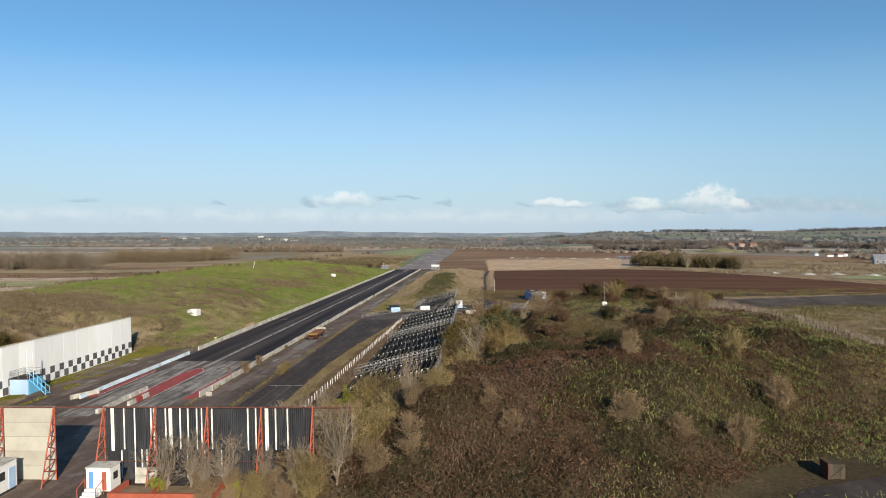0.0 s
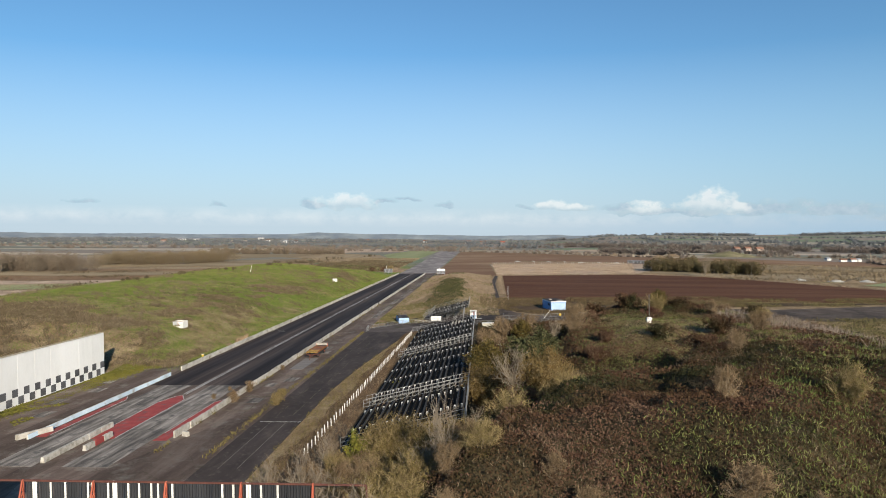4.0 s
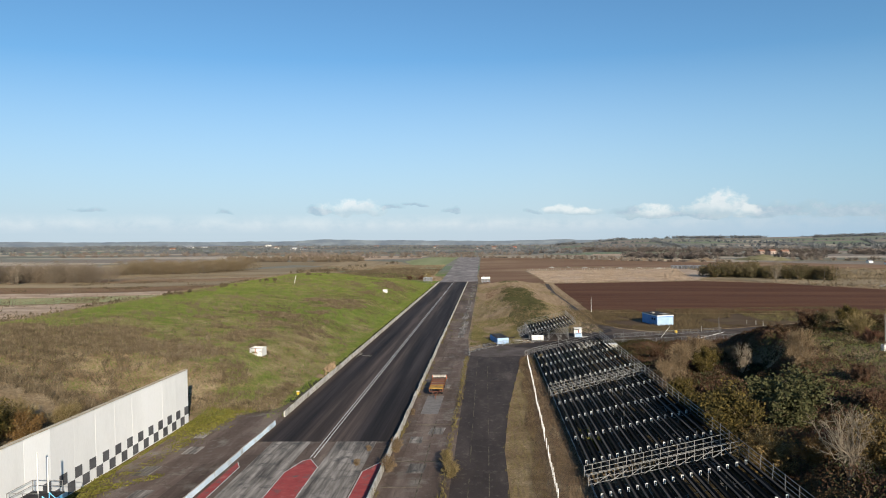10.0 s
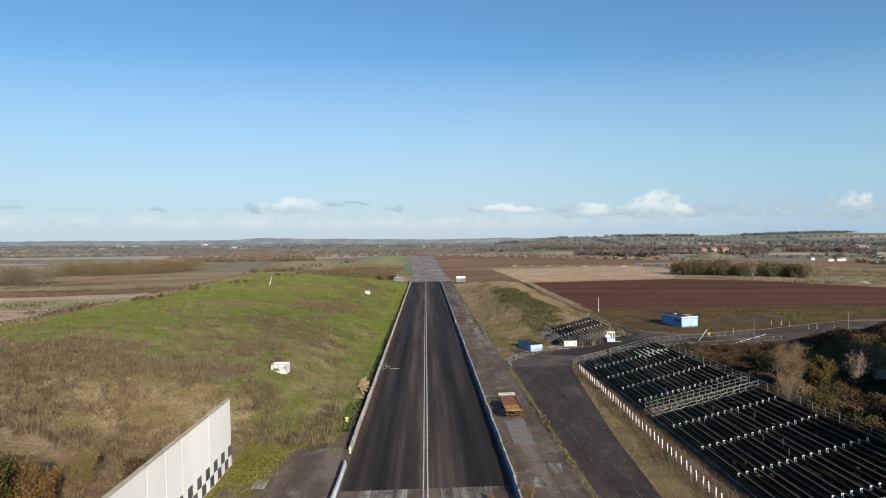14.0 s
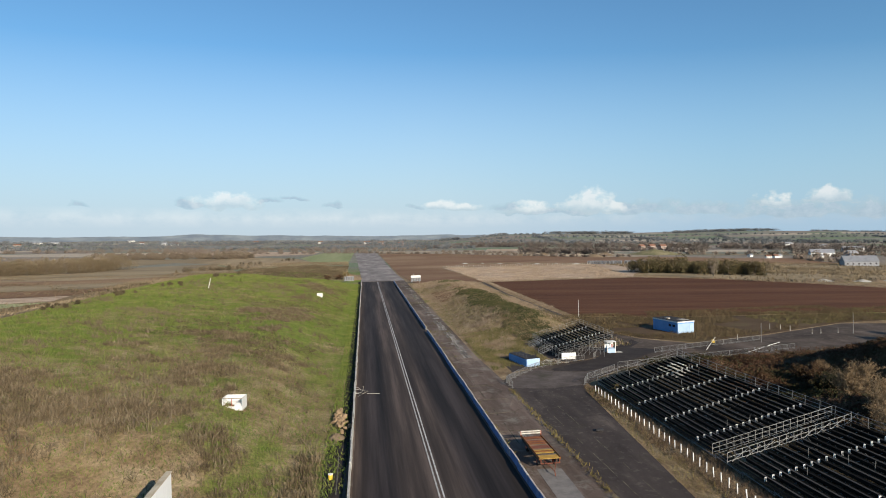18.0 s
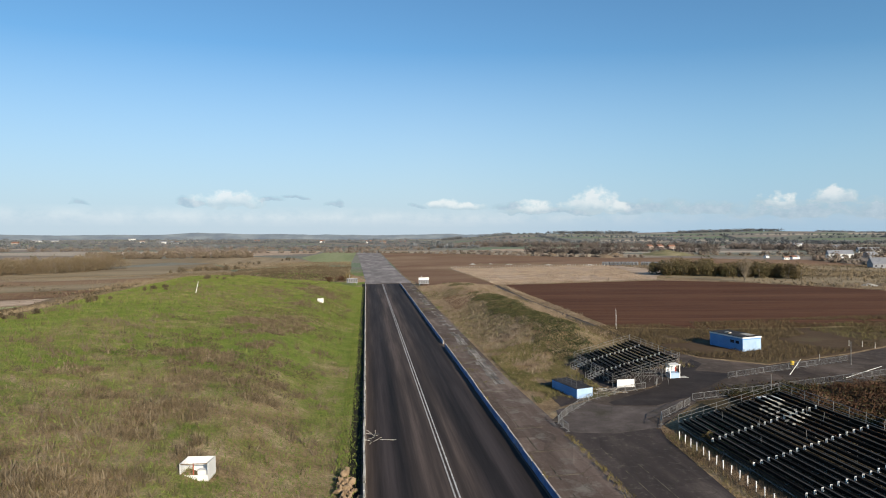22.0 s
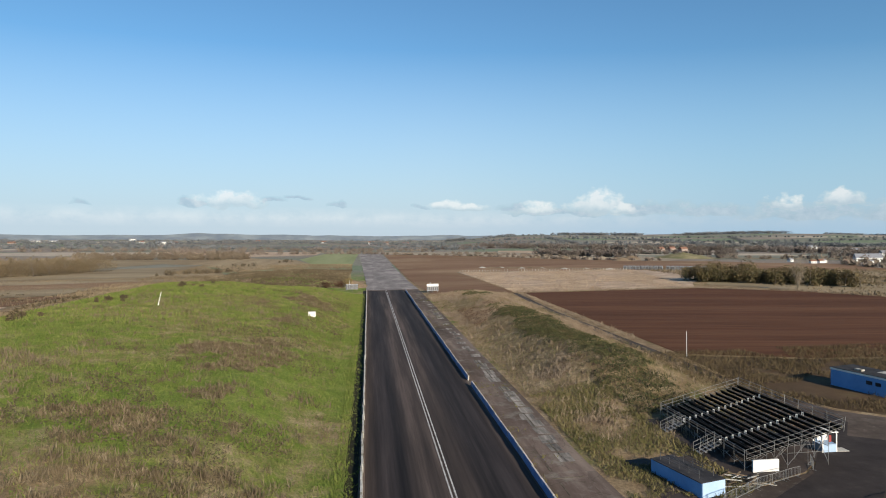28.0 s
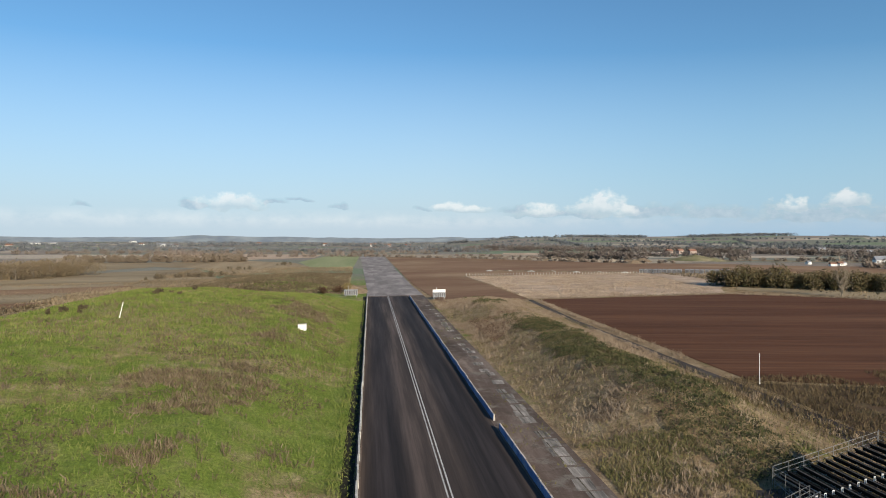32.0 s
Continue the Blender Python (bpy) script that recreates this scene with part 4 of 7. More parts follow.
def stand(x0, y0, y1, rows, pitch, rise, zbase, sections, aisles, gangs, bays, label, lean=0.0):
    s = thing("grandstand", (x0, (y0 + y1) / 2, 0), label, "grandstand")
    rng = random.Random(int(y0))
    for i in range(rows):
        x, z = x0 + pitch * i, zbase + rise * i
        for a, b in sections:
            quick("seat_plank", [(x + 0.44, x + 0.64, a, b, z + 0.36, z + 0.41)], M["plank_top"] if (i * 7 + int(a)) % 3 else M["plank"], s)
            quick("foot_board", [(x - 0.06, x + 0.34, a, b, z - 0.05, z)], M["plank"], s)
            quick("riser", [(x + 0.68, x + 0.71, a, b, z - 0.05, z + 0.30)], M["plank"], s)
        for a in aisles:
            piece("step_marker", MARK, pose(x + 0.3 + rng.uniform(-0.03, 0.03), a + rng.uniform(-0.05, 0.05), z + 0.003, 0, 0, rng.uniform(-5, 5)), s)
    xt, zt = x0 + pitch * rows, zbase + rise * rows
    # frames below
    nb = max(2, int(round((y1 - y0) / bays)))
    for k in range(nb + 1):
        y = y0 + 0.15 + (y1 - y0 - 0.3) * k / nb
        prs = [((x0 + 0.1, y, zbase - 0.1), (xt, y, zt - 0.1))]
        for i in range(0, rows + 1, 3):
            x, z = x0 + pitch * i, zbase + rise * i - 0.1
            prs.append(((x, y, 0), (x, y, z)))
            if i + 3 <= rows:
                prs.append(((x, y, 0.25), (x + 3 * pitch, y, z + 3 * rise - 0.1)))
                if z > 2.1:
                    prs.append(((x, y, 1.6), (x + 3 * pitch, y, 1.6)))
            if k < nb and i in (rows // 3 * 3, 0, 6):
                yn = y0 + 0.15 + (y1 - y0 - 0.3) * (k + 1) / nb
                prs.append(((x, y, 0.3), (x, yn, max(z - 0.2, 0.4))))
                prs.append(((x, y, max(z * 0.6, 0.3)), (x, yn, max(z * 0.6, 0.3))))
        rods("scaffold_frame", prs, M["steel"], s, 0.028, n=5)
    # back rail
    prs = []
    npost = int((y1 - y0) / 2.4)
    for k in range(npost + 1):
        y = y0 + (y1 - y0) * k / npost
        rods("back_post", [((xt + 0.1, y, zt - 0.4), (xt + 0.1 + rng.uniform(-0.05, 0.2), y + rng.uniform(-0.1, 0.1), zt + 1.25))], M["steel"], s, 0.035)
    rods("back_rail", [((xt + 0.1, y0, zt + h), (xt + 0.1, y1, zt + h)) for h in (0.3, 0.75, 1.2)], M["steel"], s, 0.03)
    for yy in (y0, y1):
        slope_rail(s, yy, x0, zbase, xt, zt, rows // 2)
    for a, b in gangs:
        slope_rail(s, a, x0 - 0.5, zbase, xt, zt, rows, "pale worn gangway rail", "rail_pale")
        slope_rail(s, b, x0 - 0.5, zbase, xt, zt, rows, "pale worn gangway rail", "rail_pale")
        for i in range(rows):
            x, z = x0 + pitch * i, zbase + rise * i
            quick("gangway_tread", [(x, x + 0.3, a + 0.1, b - 0.1, z - 0.05, z)], M["plank"], s)
            if i % 2 == 0:
                rods("gangway_brace", [((x, a, z - 0.3), (x, b, z + 0.1)), ((x, a, z + 0.1), (x + 2 * pitch, a, z + 2 * rise + 0.9))], M["rail_pale"], s, 0.025, n=5)
    return s, xt, zt


st1, xt, zt = stand(40.5, 142.5, 233.9, 17, 0.83, 0.2, 0.9, [(142.6, 158.6), (161.6, 195.0), (198.3, 233.8)],
                    [148, 156, 165, 173.4, 181.7, 190, 202.6, 210.5, 218.4, 226.3], [(158.8, 161.4), (195.2, 198.1)], 5.2,
                    "long dark grandstand with black planks and white step markers")
st2, xt2, zt2 = stand(41.2, 256.9, 276.6, 14, 0.81, 0.205, 1.2, [(257.0, 276.5)], [262.6, 270.9], [], 2.2,
                      "small open scaffold grandstand with black planks")
for a in (262.6, 270.9):
    slope_rail(st2, a - 0.7, 38.6, 0.1, 41.3, 1.2, 3)
    slope_rail(st2, a + 0.7, 38.6, 0.1, 41.3, 1.2, 3)
    for k in range(5):
        quick("stair_tread", [(38.8 + 0.5 * k, 39.1 + 0.5 * k, a - 0.65, a + 0.65, 0.15 + 0.22 * k, 0.2 + 0.22 * k)], M["steel"], st2)
rods("front_rail", [((41.0, 257, z), (41.0, 276.5, z)) for z in (1.7, 2.3)] + [((41.0, 257 + 1.95 * k, 0), (41.0, 257 + 1.95 * k, 2.3)) for k in range(11)], M["steel"], st2, 0.028)
rng = random.Random(21)
for k in range(26):
    i = rng.randrange(2, 15)
    rods("loose_post", [((40.8 + 0.83 * i, 0, 0), (40.8 + 0.83 * i + rng.uniform(-0.1, 0.1), rng.uniform(-0.1, 0.1), 1.0))], M["steel"], st1, 0.03).location = (0, rng.uniform(144, 232), 0.9 + 0.2 * i)
pb = thing("pale_box", (58, 240.2, 0), "pale cream painted box beyond the stand", "box")
quick("body", [(56.6, 59.6, 239.6, 241.4, 0.04, 1.5)], M["wall_cream"], pb, "", 0.03)
quick("lid", [(56.5, 59.7, 239.5, 241.5, 1.503, 1.6)], M["white"], pb, "white lid", 0.02)
# torn white sheeting on the top rows
db = thing("torn_sheeting", (50.5, 231, 4), "torn white plastic sheeting lying on the seats", "sheeting")
for k in range(44):
    i = rng.choice((10, 11, 11, 12, 12, 13))
    bm = bmesh.new()
    box(bm, -0.16, 0.16, -rng.uniform(0.1, 0.4), rng.uniform(0.1, 0.4), 0, 0.03)
    ob = part("scrap", bm, M["wall_cream"])
    ob.matrix_basis = pose(41.0 + 0.83 * i, min(231.5, max(222.5, rng.gauss(227.5, 2.2))), 0.9 + 0.2 * i + 0.43, rng.uniform(-12, 12), rng.uniform(-12, 12), rng.uniform(-60, 60))
    under(ob, db)


# ---- white marker posts ----
def post_fence():
    p = thing("post_fence", (38, 190, 0), "line of short white concrete posts before the stand", "fence")
    bm = bmesh.new()
    box(bm, -0.05, 0.05, -0.05, 0.05, 0, 1.05, 0.012)
    me = mesh_from("post", bm, M["white"])
    rng = random.Random(2)
    for k in range(62):
        y = 230.3 - 1.45 * k
        x = 36.5 + 0.0255 * (y - 144)
        piece("post", me, pose(float(x) + rng.uniform(-0.06, 0.06), y, 0, rng.uniform(-3, 3), rng.uniform(-3, 3), rng.uniform(-8, 8)), p)


post_fence()


# ---- crowd barriers ----
def crowd_barrier():
    b = thing("crowd_barrier", (0, 0, 0), "grey steel crowd barrier standing on tarmac", "barrier", "crowd barriers at the crossing")
    rods("barrier_frame", [((-1.1, 0, 0.2), (-1.1, 0, 1.1)), ((1.1, 0, 0.2), (1.1, 0, 1.1)), ((-1.1, 0, 1.1), (1.1, 0, 1.1)), ((-1.1, 0, 0.2), (1.1, 0, 0.2))], M["steel"], b, 0.03)
    for k in range(9):
        rods("bar", [((-0.88 + 0.22 * k, 0, 0.2), (-0.88 + 0.22 * k, 0, 1.1))], M["steel"], b, 0.012, n=4)
    for x in (-0.8, 0.8):
        rods("foot", [((x, -0.3, 0.02), (x, 0.3, 0.02)), ((x, 0, 0.02), (x, 0, 0.25))], M["steel"], b, 0.025)
    return b


def barrier_line(src, pts, first=False):
    rng = random.Random(int(pts[0][0] * 10))
    out = []
    for (xa, ya), (xb, yb) in zip(pts, pts[1:]):
        L = math.hypot(xb - xa, yb - ya)
        n = max(1, round(L / 2.35))
        a = math.degrees(math.atan2(yb - ya, xb - xa))
        for k in range(n):
            f = (k + 0.5) / n
            out.append(pose(xa + (xb - xa) * f + rng.uniform(-0.06, 0.06), ya + (yb - ya) * f, 0.045, rng.uniform(-3, 3), 0, a + rng.uniform(-4, 4)))
    for m in out:
        copy_thing(src, m)


cb = crowd_barrier()
barrier_line(cb, [(26.2, 235.4), (26.0, 239.1), (28.2, 242.5), (34.0, 249.2), (39.4, 252.2), (45.6, 254.6)])
barrier_line(cb, [(38.4, 234.6), (40.3, 238.2), (47.9, 244.4)])
barrier_line(cb, [(49.2, 246.4), (62.8, 249.0), (75.5, 251.9), (93, 256)])
barrier_line(cb, [(62.5, 258.5), (75.0, 262.2), (92.5, 267.1)])
cb.matrix_basis = pose(48.6, 256.6, 0.045, 0, 0, 60)


# ---- huts by the crossing ----
def blue_hut():
    h = thing("blue_hut", (81, 285.5, 0), "bright blue flat-roofed hut with pale blue gable", "hut")
    T = pose(79.35, 280.4, 0, 0, 0, 11.5)
    def add(name, bx, mat, label="", bevel=0.0):
        ob = quick(name, bx, mat, None, label, bevel)
        ob.matrix_basis = T
        return under(ob, h)
    add("body", [(0, 5.0, 0, 9.6, 0, 2.7)], M["blue"], bevel=0.02)
    add("gable", [(0.05, 4.95, -0.04, -0.003, 0.05, 2.45)], M["blue_pale"], "pale blue end face")
    add("fascia", [(-0.08, 5.08, -0.1, 9.68, 2.703, 3.0)], M["white"], "white fascia band")
    add("roof", [(-0.05, 5.05, -0.06, 9.65, 3.003, 3.08)], M["roof_black"], "black felt roof")
    for a, b in ((1.0, 1.9), (2.4, 3.4)):
        add("window", [(-0.03, -0.004, a, b, 1.5, 2.1)], M["roof_black"], "dark window")
    add("door", [(3.6, 4.5, -0.07, -0.043, 0.1, 2.1)], M["blue_pale"], "pale blue door")
    add("roof_vent", [(1.0, 1.8, 5, 6.2, 3.08, 3.35)], M["barrier"], "grey vent")
    add("roof_sheet", [(2.6, 4.6, 1.2, 3.6, 3.083, 3.12)], M["barrier"], "grey patched sheet")


blue_hut()


def low_hut():
    h = thing("low_blue_hut", (34, 255, 0), "low blue hut with pale end and roof rail", "hut")
    T = pose(32.7, 250.9, 0, 0, 0, 14)
    def add(name, ob):
        ob.matrix_basis = T
        return under(ob, h)
    add("body", quick("body", [(0, 2.9, 0, 7.4, 0, 1.5)], M["blue"], bevel=0.02))
    add("gable", quick("gable", [(0.03, 2.87, -0.05, -0.003, 0.03, 1.52)], M["blue_pale"], None, "pale blue end face"))
    add("roof", quick("roof", [(-0.05, 2.95, 0.0, 7.45, 1.503, 1.58)], M["roof_black"], None, "black felt roof"))
    prs = [((x, 1.0 + 1.4 * k, 1.58), (x, 1.0 + 1.4 * k, 2.4)) for x in (0.6, 2.4) for k in range(5)]
    prs += [((x, 1.0, z), (x, 6.6, z)) for x in (0.6, 2.4) for z in (2.0, 2.4)]
    add("roof_rail", rods("roof_rail", prs, M["black_paint"], None, 0.025))


low_hut()
sb = thing("white_board", (43.3, 256.2, 0), "plain white board standing on the tarmac", "board")
quick("panel", [(41.5, 44.5, 256.2, 256.45, 0.05, 1.35)], M["white"], sb, bevel=0.02)
for x in (41.8, 44.0):
    quick("foot", [(x, x + 0.12, 255.9, 256.8, 0, 0.05)], M["steel"], sb)


def ticket_kiosk(x, y):
    k = thing("ticket_kiosk", (x, y, 0), "pale blue ticket kiosk with big windows", "kiosk")
    for dx in (0, 1.75):
        for dy in (0, 1.55):
            quick("corner_post", [(x + dx, x + dx + 0.12, y + dy, y + dy + 0.12, 0.05, 2.3)], M["white"], k)
    quick("base", [(x + 0.02, x + 1.85, y + 0.02, y + 1.65, 0.05, 0.95)], M["blue_pale"], k)
    quick("roof", [(x - 0.1, x + 1.97, y - 0.1, y + 1.77, 2.303, 2.42)], M["white"], k, bevel=0.02)
    quick("back_wall", [(x + 0.12, x + 1.75, y + 1.58, y + 1.64, 0.953, 2.3)], M["white"], k)
    quick("poster", [(x + 0.9, x + 1.2, y + 0.1, y + 0.12, 1.2, 2.0)], M["red_paint"], k, "red poster")
    quick("ramp", [(x + 1.9, x + 3.4, y - 0.1, y + 1.2, 0.02, 0.08)], M["barrier"], k, "pale board laid as a ramp")


ticket_kiosk(53.0, 260.6)
M["old_timber"] = surface("weathered_grey_timber", [(0.3, (0.039, 0.033, 0.025)), (0.7, (0.083, 0.069, 0.052))], 1.2, 12, 0.9, 0.3, stretch=(1, 1, 0.2))
dbr = thing("timber_debris", (39, 255, 0), "broken pallets and timber heaped on the tarmac", "debris")
rng = random.Random(8)
for k in range(34):
    bm = bmesh.new()
    box(bm, -rng.uniform(0.3, 1.2), rng.uniform(0.3, 1.2), -0.08, 0.08, 0, 0.06)
    ob = part("plank", bm, M[rng.choice(("dirt", "dirt", "barrier", "old_timber"))])
    ob.matrix_basis = pose(rng.uniform(36.2, 41.0), rng.uniform(252.8, 255.8), 0.05 + rng.uniform(0, 0.3), rng.uniform(-12, 12), rng.uniform(-12, 12), rng.uniform(-40, 40))
    under(ob, dbr)


M["rust_dark"] = surface("dark_rusty_steel", [(0.3, (0.09, 0.03, 0.02)), (0.7, (0.17, 0.06, 0.035))], 1.5, 12, 0.8, 0.3)
# ---- farm trailer ----
def trailer():
    t = thing("farm_trailer", (21.6, 203, 0), "rusty flatbed farm trailer with yellow and brown boards", "trailer")
    quick("chassis", [(20.75, 20.9, 199.0, 207.0, 1.05, 1.24), (22.3, 22.45, 199.0, 207.0, 1.05, 1.24)] + [(20.9, 22.3, 199.4 + 1.8 * k, 199.5 + 1.8 * k, 1.08, 1.2) for k in range(5)], M["roof_black"], t)
    rng = random.Random(3)
    for k in range(22):
        y = 199.0 + 0.365 * k
        kind = "yellow_board" if k < 8 and rng.random() < 0.75 else rng.choice(("orange", "rust_dark", "rust_dark", "dirt"))
        if rng.random() < 0.9:
            quick("bed_plank", [(20.45 + rng.uniform(-0.04, 0.04), 22.75, y, y + 0.30, 1.25, 1.31 + rng.uniform(0, 0.03))], M[kind], t)
    for x in (20.4, 22.76):
        quick("side_rail", [(x, x + 0.05, 199, 207.0, 1.16, 1.42)], M["orange"], t)
    for x in (20.47, 22.7):
        quick("side_panel", [(x, x + 0.03, 199.1, 206.9, 0.72, 1.157)], M["roof_black"], t, "dark side panel")
    quick("head_board", [(20.3, 22.9, 206.95, 207.03, 1.5, 1.66), (20.3, 22.9, 206.95, 207.03, 1.75, 1.9)], M["barrier"], t, "pale head board")
    for x in (20.32, 22.82):
        quick("head_post", [(x, x + 0.08, 206.94, 207.02, 1.1, 1.9)], M["rust"], t)
    quick("tail_frame", [(20.5, 22.7, 198.9, 198.98, 0.75, 0.85), (20.5, 20.6, 198.9, 198.98, 0.85, 1.3), (22.6, 22.7, 198.9, 198.98, 0.85, 1.3)], M["rust_dark"], t)
    for x in (20.55, 22.4):
        for y in (200.6, 205.2):
            bm = bmesh.new()
            bmesh.ops.create_cone(bm, cap_ends=True, segments=18, radius1=0.52, radius2=0.52, depth=0.28, matrix=pose(x + 0.12, y, 0.55, 0, 90, 0))
            bmesh.ops.bevel(bm, geom=[e for e in bm.edges if len(e.link_faces) == 2 and e.calc_face_angle() > 1], offset=0.05, segments=2, affect="EDGES")
            wh = part("wheel", bm, M["roof_black"], t, "black rubber tyre")
            bm = bmesh.new()
            bmesh.ops.create_cone(bm, cap_ends=True, segments=14, radius1=0.24, radius2=0.24, depth=0.31, matrix=pose(x + 0.12, y, 0.55, 0, 90, 0))
            part("rim", bm, M["rust"], wh, "rusty rim")
    rods("drawbar", [((20.9, 199, 1.1), (21.6, 197.4, 0.5)), ((22.3, 199, 1.1), (21.6, 197.4, 0.5)), ((21.6, 197.4, 0.5), (21.6, 197.1, 0.05))], M["rust_dark"], t, 0.05)


M["yellow_board"] = surface("faded_yellow_boards", [(0.3, (0.204, 0.110, 0.025)), (0.55, (0.330, 0.198, 0.040)), (0.75, (0.372, 0.253, 0.080))], 1.5, 9, 0.8, 0.3)
M["orange"] = surface("rusted_orange_boards", [(0.3, (0.126, 0.035, 0.009)), (0.55, (0.193, 0.070, 0.016)), (0.75, (0.210, 0.105, 0.025))], 1.5, 9, 0.8, 0.3)
trailer()


# ---- poles, posts and loose bars ----
def pole(x, y, h, r, mat, name, label, tilt=(0, 0), cap=True):
    p = thing(name, (x, y, 0), label, "pole")
    z = float(height(x, y))
    bm = bmesh.new()
    bmesh.ops.create_cone(bm, cap_ends=True, segments=8, radius1=r, radius2=r * 0.7, depth=h, matrix=pose(0, 0, h / 2))
    bmesh.ops.create_cone(bm, cap_ends=True, segments=8, radius1=r * 1.6, radius2=r * 1.2, depth=0.3, matrix=pose(0, 0, 0.15))
    ob = part("shaft", bm, mat)
    ob.matrix_basis = pose(x, y, z, tilt[0], tilt[1], 0)
    under(ob, p)
    return p


pole(66.7, 317.3, 5.2, 0.06, M["white"], "field_pole", "thin pale pole at the field edge")
pole(91.0, 264.4, 4.4, 0.07, M["steel"], "lamp_post", "thin grey post beside the road")
pole(118.8, 270, 5.0, 0.07, M["steel"], "lamp_post", "thin grey post in the gravel yard")
pole(62.6, 246.9, 3.4, 0.06, M["steel"], "sign_post", "short grey post beside the stand")
pole(74.7, 259.2, 3.4, 0.06, M["white"], "leaning_bar", "white barrier arm raised at an angle", (0, 38))
pole(81.5, 254.8, 7.5, 0.06, M["white"], "leaning_bar", "white barrier arm lying low across the verge", (0, 76))
for x, y in ((105.0, 281.5), (106.9, 280), (107.9, 277.7), (109.5, 272.0), (111.6, 271.7), (116, 271.5), (88, 268.8)):
    pole(x, y, 1.3, 0.07, M["barrier"], "stub_post", "short pale stub post in the yard")
wp = pole(-53.0, 362, 3.6, 0.10, M["white"], "marker_post", "slanting white marker post on the grass bank", (0, 14))
yb = thing("yellow_drum", (80.5, 266.5, 0), "small yellow drum in the yard", "drum")
bm = bmesh.new()
bmesh.ops.create_cone(bm, cap_ends=True, segments=14, radius1=0.35, radius2=0.35, depth=0.7, matrix=pose(80.5, 266.5, 0.38))
M["yellow"] = surface("yellow_plastic", [(0.3, (0.55, 0.38, 0.04)), (0.7, (0.68, 0.48, 0.06))], 1.0, 9, 0.5, 0.05)
part("body", bm, M["yellow"], yb)


# ---- boxes on the bank and boards at the far end ----
def open_box(x, y, w, d, h, turn, label):
    z = float(height(x, y)) - 0.15
    b = thing("white_box_shelter", (x, y, z), label, "shelter")
    T = pose(x, y, z, 0, 0, turn)
    for nm, bx, mt in (("floor", (-w / 2, w / 2, -d / 2, d / 2, 0, 0.12), "barrier"), ("back_wall", (-w / 2, w / 2, d / 2 - 0.06, d / 2, 0.12, h), "white"),
                       ("side_wall", (-w / 2, -w / 2 + 0.06, -d / 2, d / 2 - 0.06, 0.12, h), "white"), ("side_wall", (w / 2 - 0.06, w / 2, -d / 2, d / 2 - 0.06, 0.12, h), "white"),
                       ("front_panel", (-w / 2 + 0.06, w / 2 - 0.06, -d / 2, -d / 2 + 0.05, 0.12, h * 0.35), "white"), ("crate", (0.1, w / 2 - 0.2, -0.4, 0.3, 0.12, 0.8), "white"),
                       ("inner_post", (-0.12, -0.04, -d / 2 + 0.06, -d / 2 + 0.12, 0.12, h), "rust"), ("top_rail", (-w / 2 + 0.06, w / 2 - 0.06, -d / 2, -d / 2 + 0.06, h - 0.08, h), "dirt")):
        ob = quick(nm, [bx], M[mt])
        ob.matrix_basis = T
        under(ob, b)


open_box(-15.4, 217.6, 2.6, 2.0, 1.65, -6, "open-topped white timber box shelter on the bank")
bx = thing("white_cabinet", (-15.2, 374, 0), "small white cabinet on the grass bank", "cabinet")
zb = float(height(-15.2, 374))
quick("body", [(-16.2, -14.2, 373.3, 374.5, zb - 0.2, zb + 1.35)], M["white"], bx, bevel=0.03)
quick("lid", [(-16.25, -14.15, 373.25, 374.55, zb + 1.353, zb + 1.42)], M["barrier"], bx)


def score_board(x, y, w, z0, z1, label, top):
    b = thing("score_board", (x, y, 0), label, "board")
    zg = float(height(x, y))
    for dx in (-w * 0.4, 0, w * 0.4):
        quick("leg", [(x + dx - 0.1, x + dx + 0.1, y, y + 0.2, zg - 0.1, zg + z0 + 0.05)], M["steel"], b)
    n = 6
    for k in range(n):
        xa = x - w / 2 + w * k / n
        quick("panel", [(xa + 0.03, xa + w / n - 0.03, y - 0.15, y + 0.25, zg + z0, zg + z1)], M["board_grey"], b)
        quick("dark_panel", [(xa + 0.15, xa + w / n - 0.15, y - 0.18, y - 0.153, zg + z0 + 0.2, zg + z1 - 0.3)], M["black_paint"], b)
    if top:
        quick("header", [(x - w / 2, x + w / 2, y - 0.2, y + 0.25, zg + z1 + 0.003, zg + z1 + 1.1)], M["white"], b, "white header panel")
    rods("aerial", [((x - w * 0.2, y, zg + z1), (x - w * 0.2, y, zg + z1 + 2.0))], M["white"], b, 0.08)


M["board_grey"] = surface("grey_steel_panel", [(0.3, (0.16, 0.17, 0.19)), (0.7, (0.28, 0.29, 0.31))], 1.0, 9, 0.6, 0.1)
score_board(29.9, 478.5, 5.4, 0.9, 3.0, "grey score board with white header on legs", True)
score_board(-7.2, 495, 5.8, 0.9, 3.4, "grey score board on legs beside the bank", False)
# fallen sign and rubble at the barrier
fs = thing("fallen_sign", (1.0, 236.5, 0), "broken black and white sign frame lying on the strip", "sign")
rng = random.Random(33)
for k in range(9):
    a = Vector((rng.uniform(0.3, 1.7), rng.uniform(235.2, 238.6), rng.uniform(0.08, 0.5)))
    d = Vector((rng.uniform(-1, 1), rng.uniform(-1, 1), rng.uniform(-0.15, 0.35))).normalized() * rng.uniform(0.5, 1.2)
    rods("bent_bar", [(a, a + d), (a + d, a + d + Vector((rng.uniform(-0.4, 0.4), rng.uniform(-0.4, 0.4), -0.1)))], M["barrier"], fs, 0.03)
rods("pole", [((1.9, 236.6, 0.1), (3.9, 236.2, 0.1))], M["barrier"], fs, 0.03, "white pole lying on the asphalt")
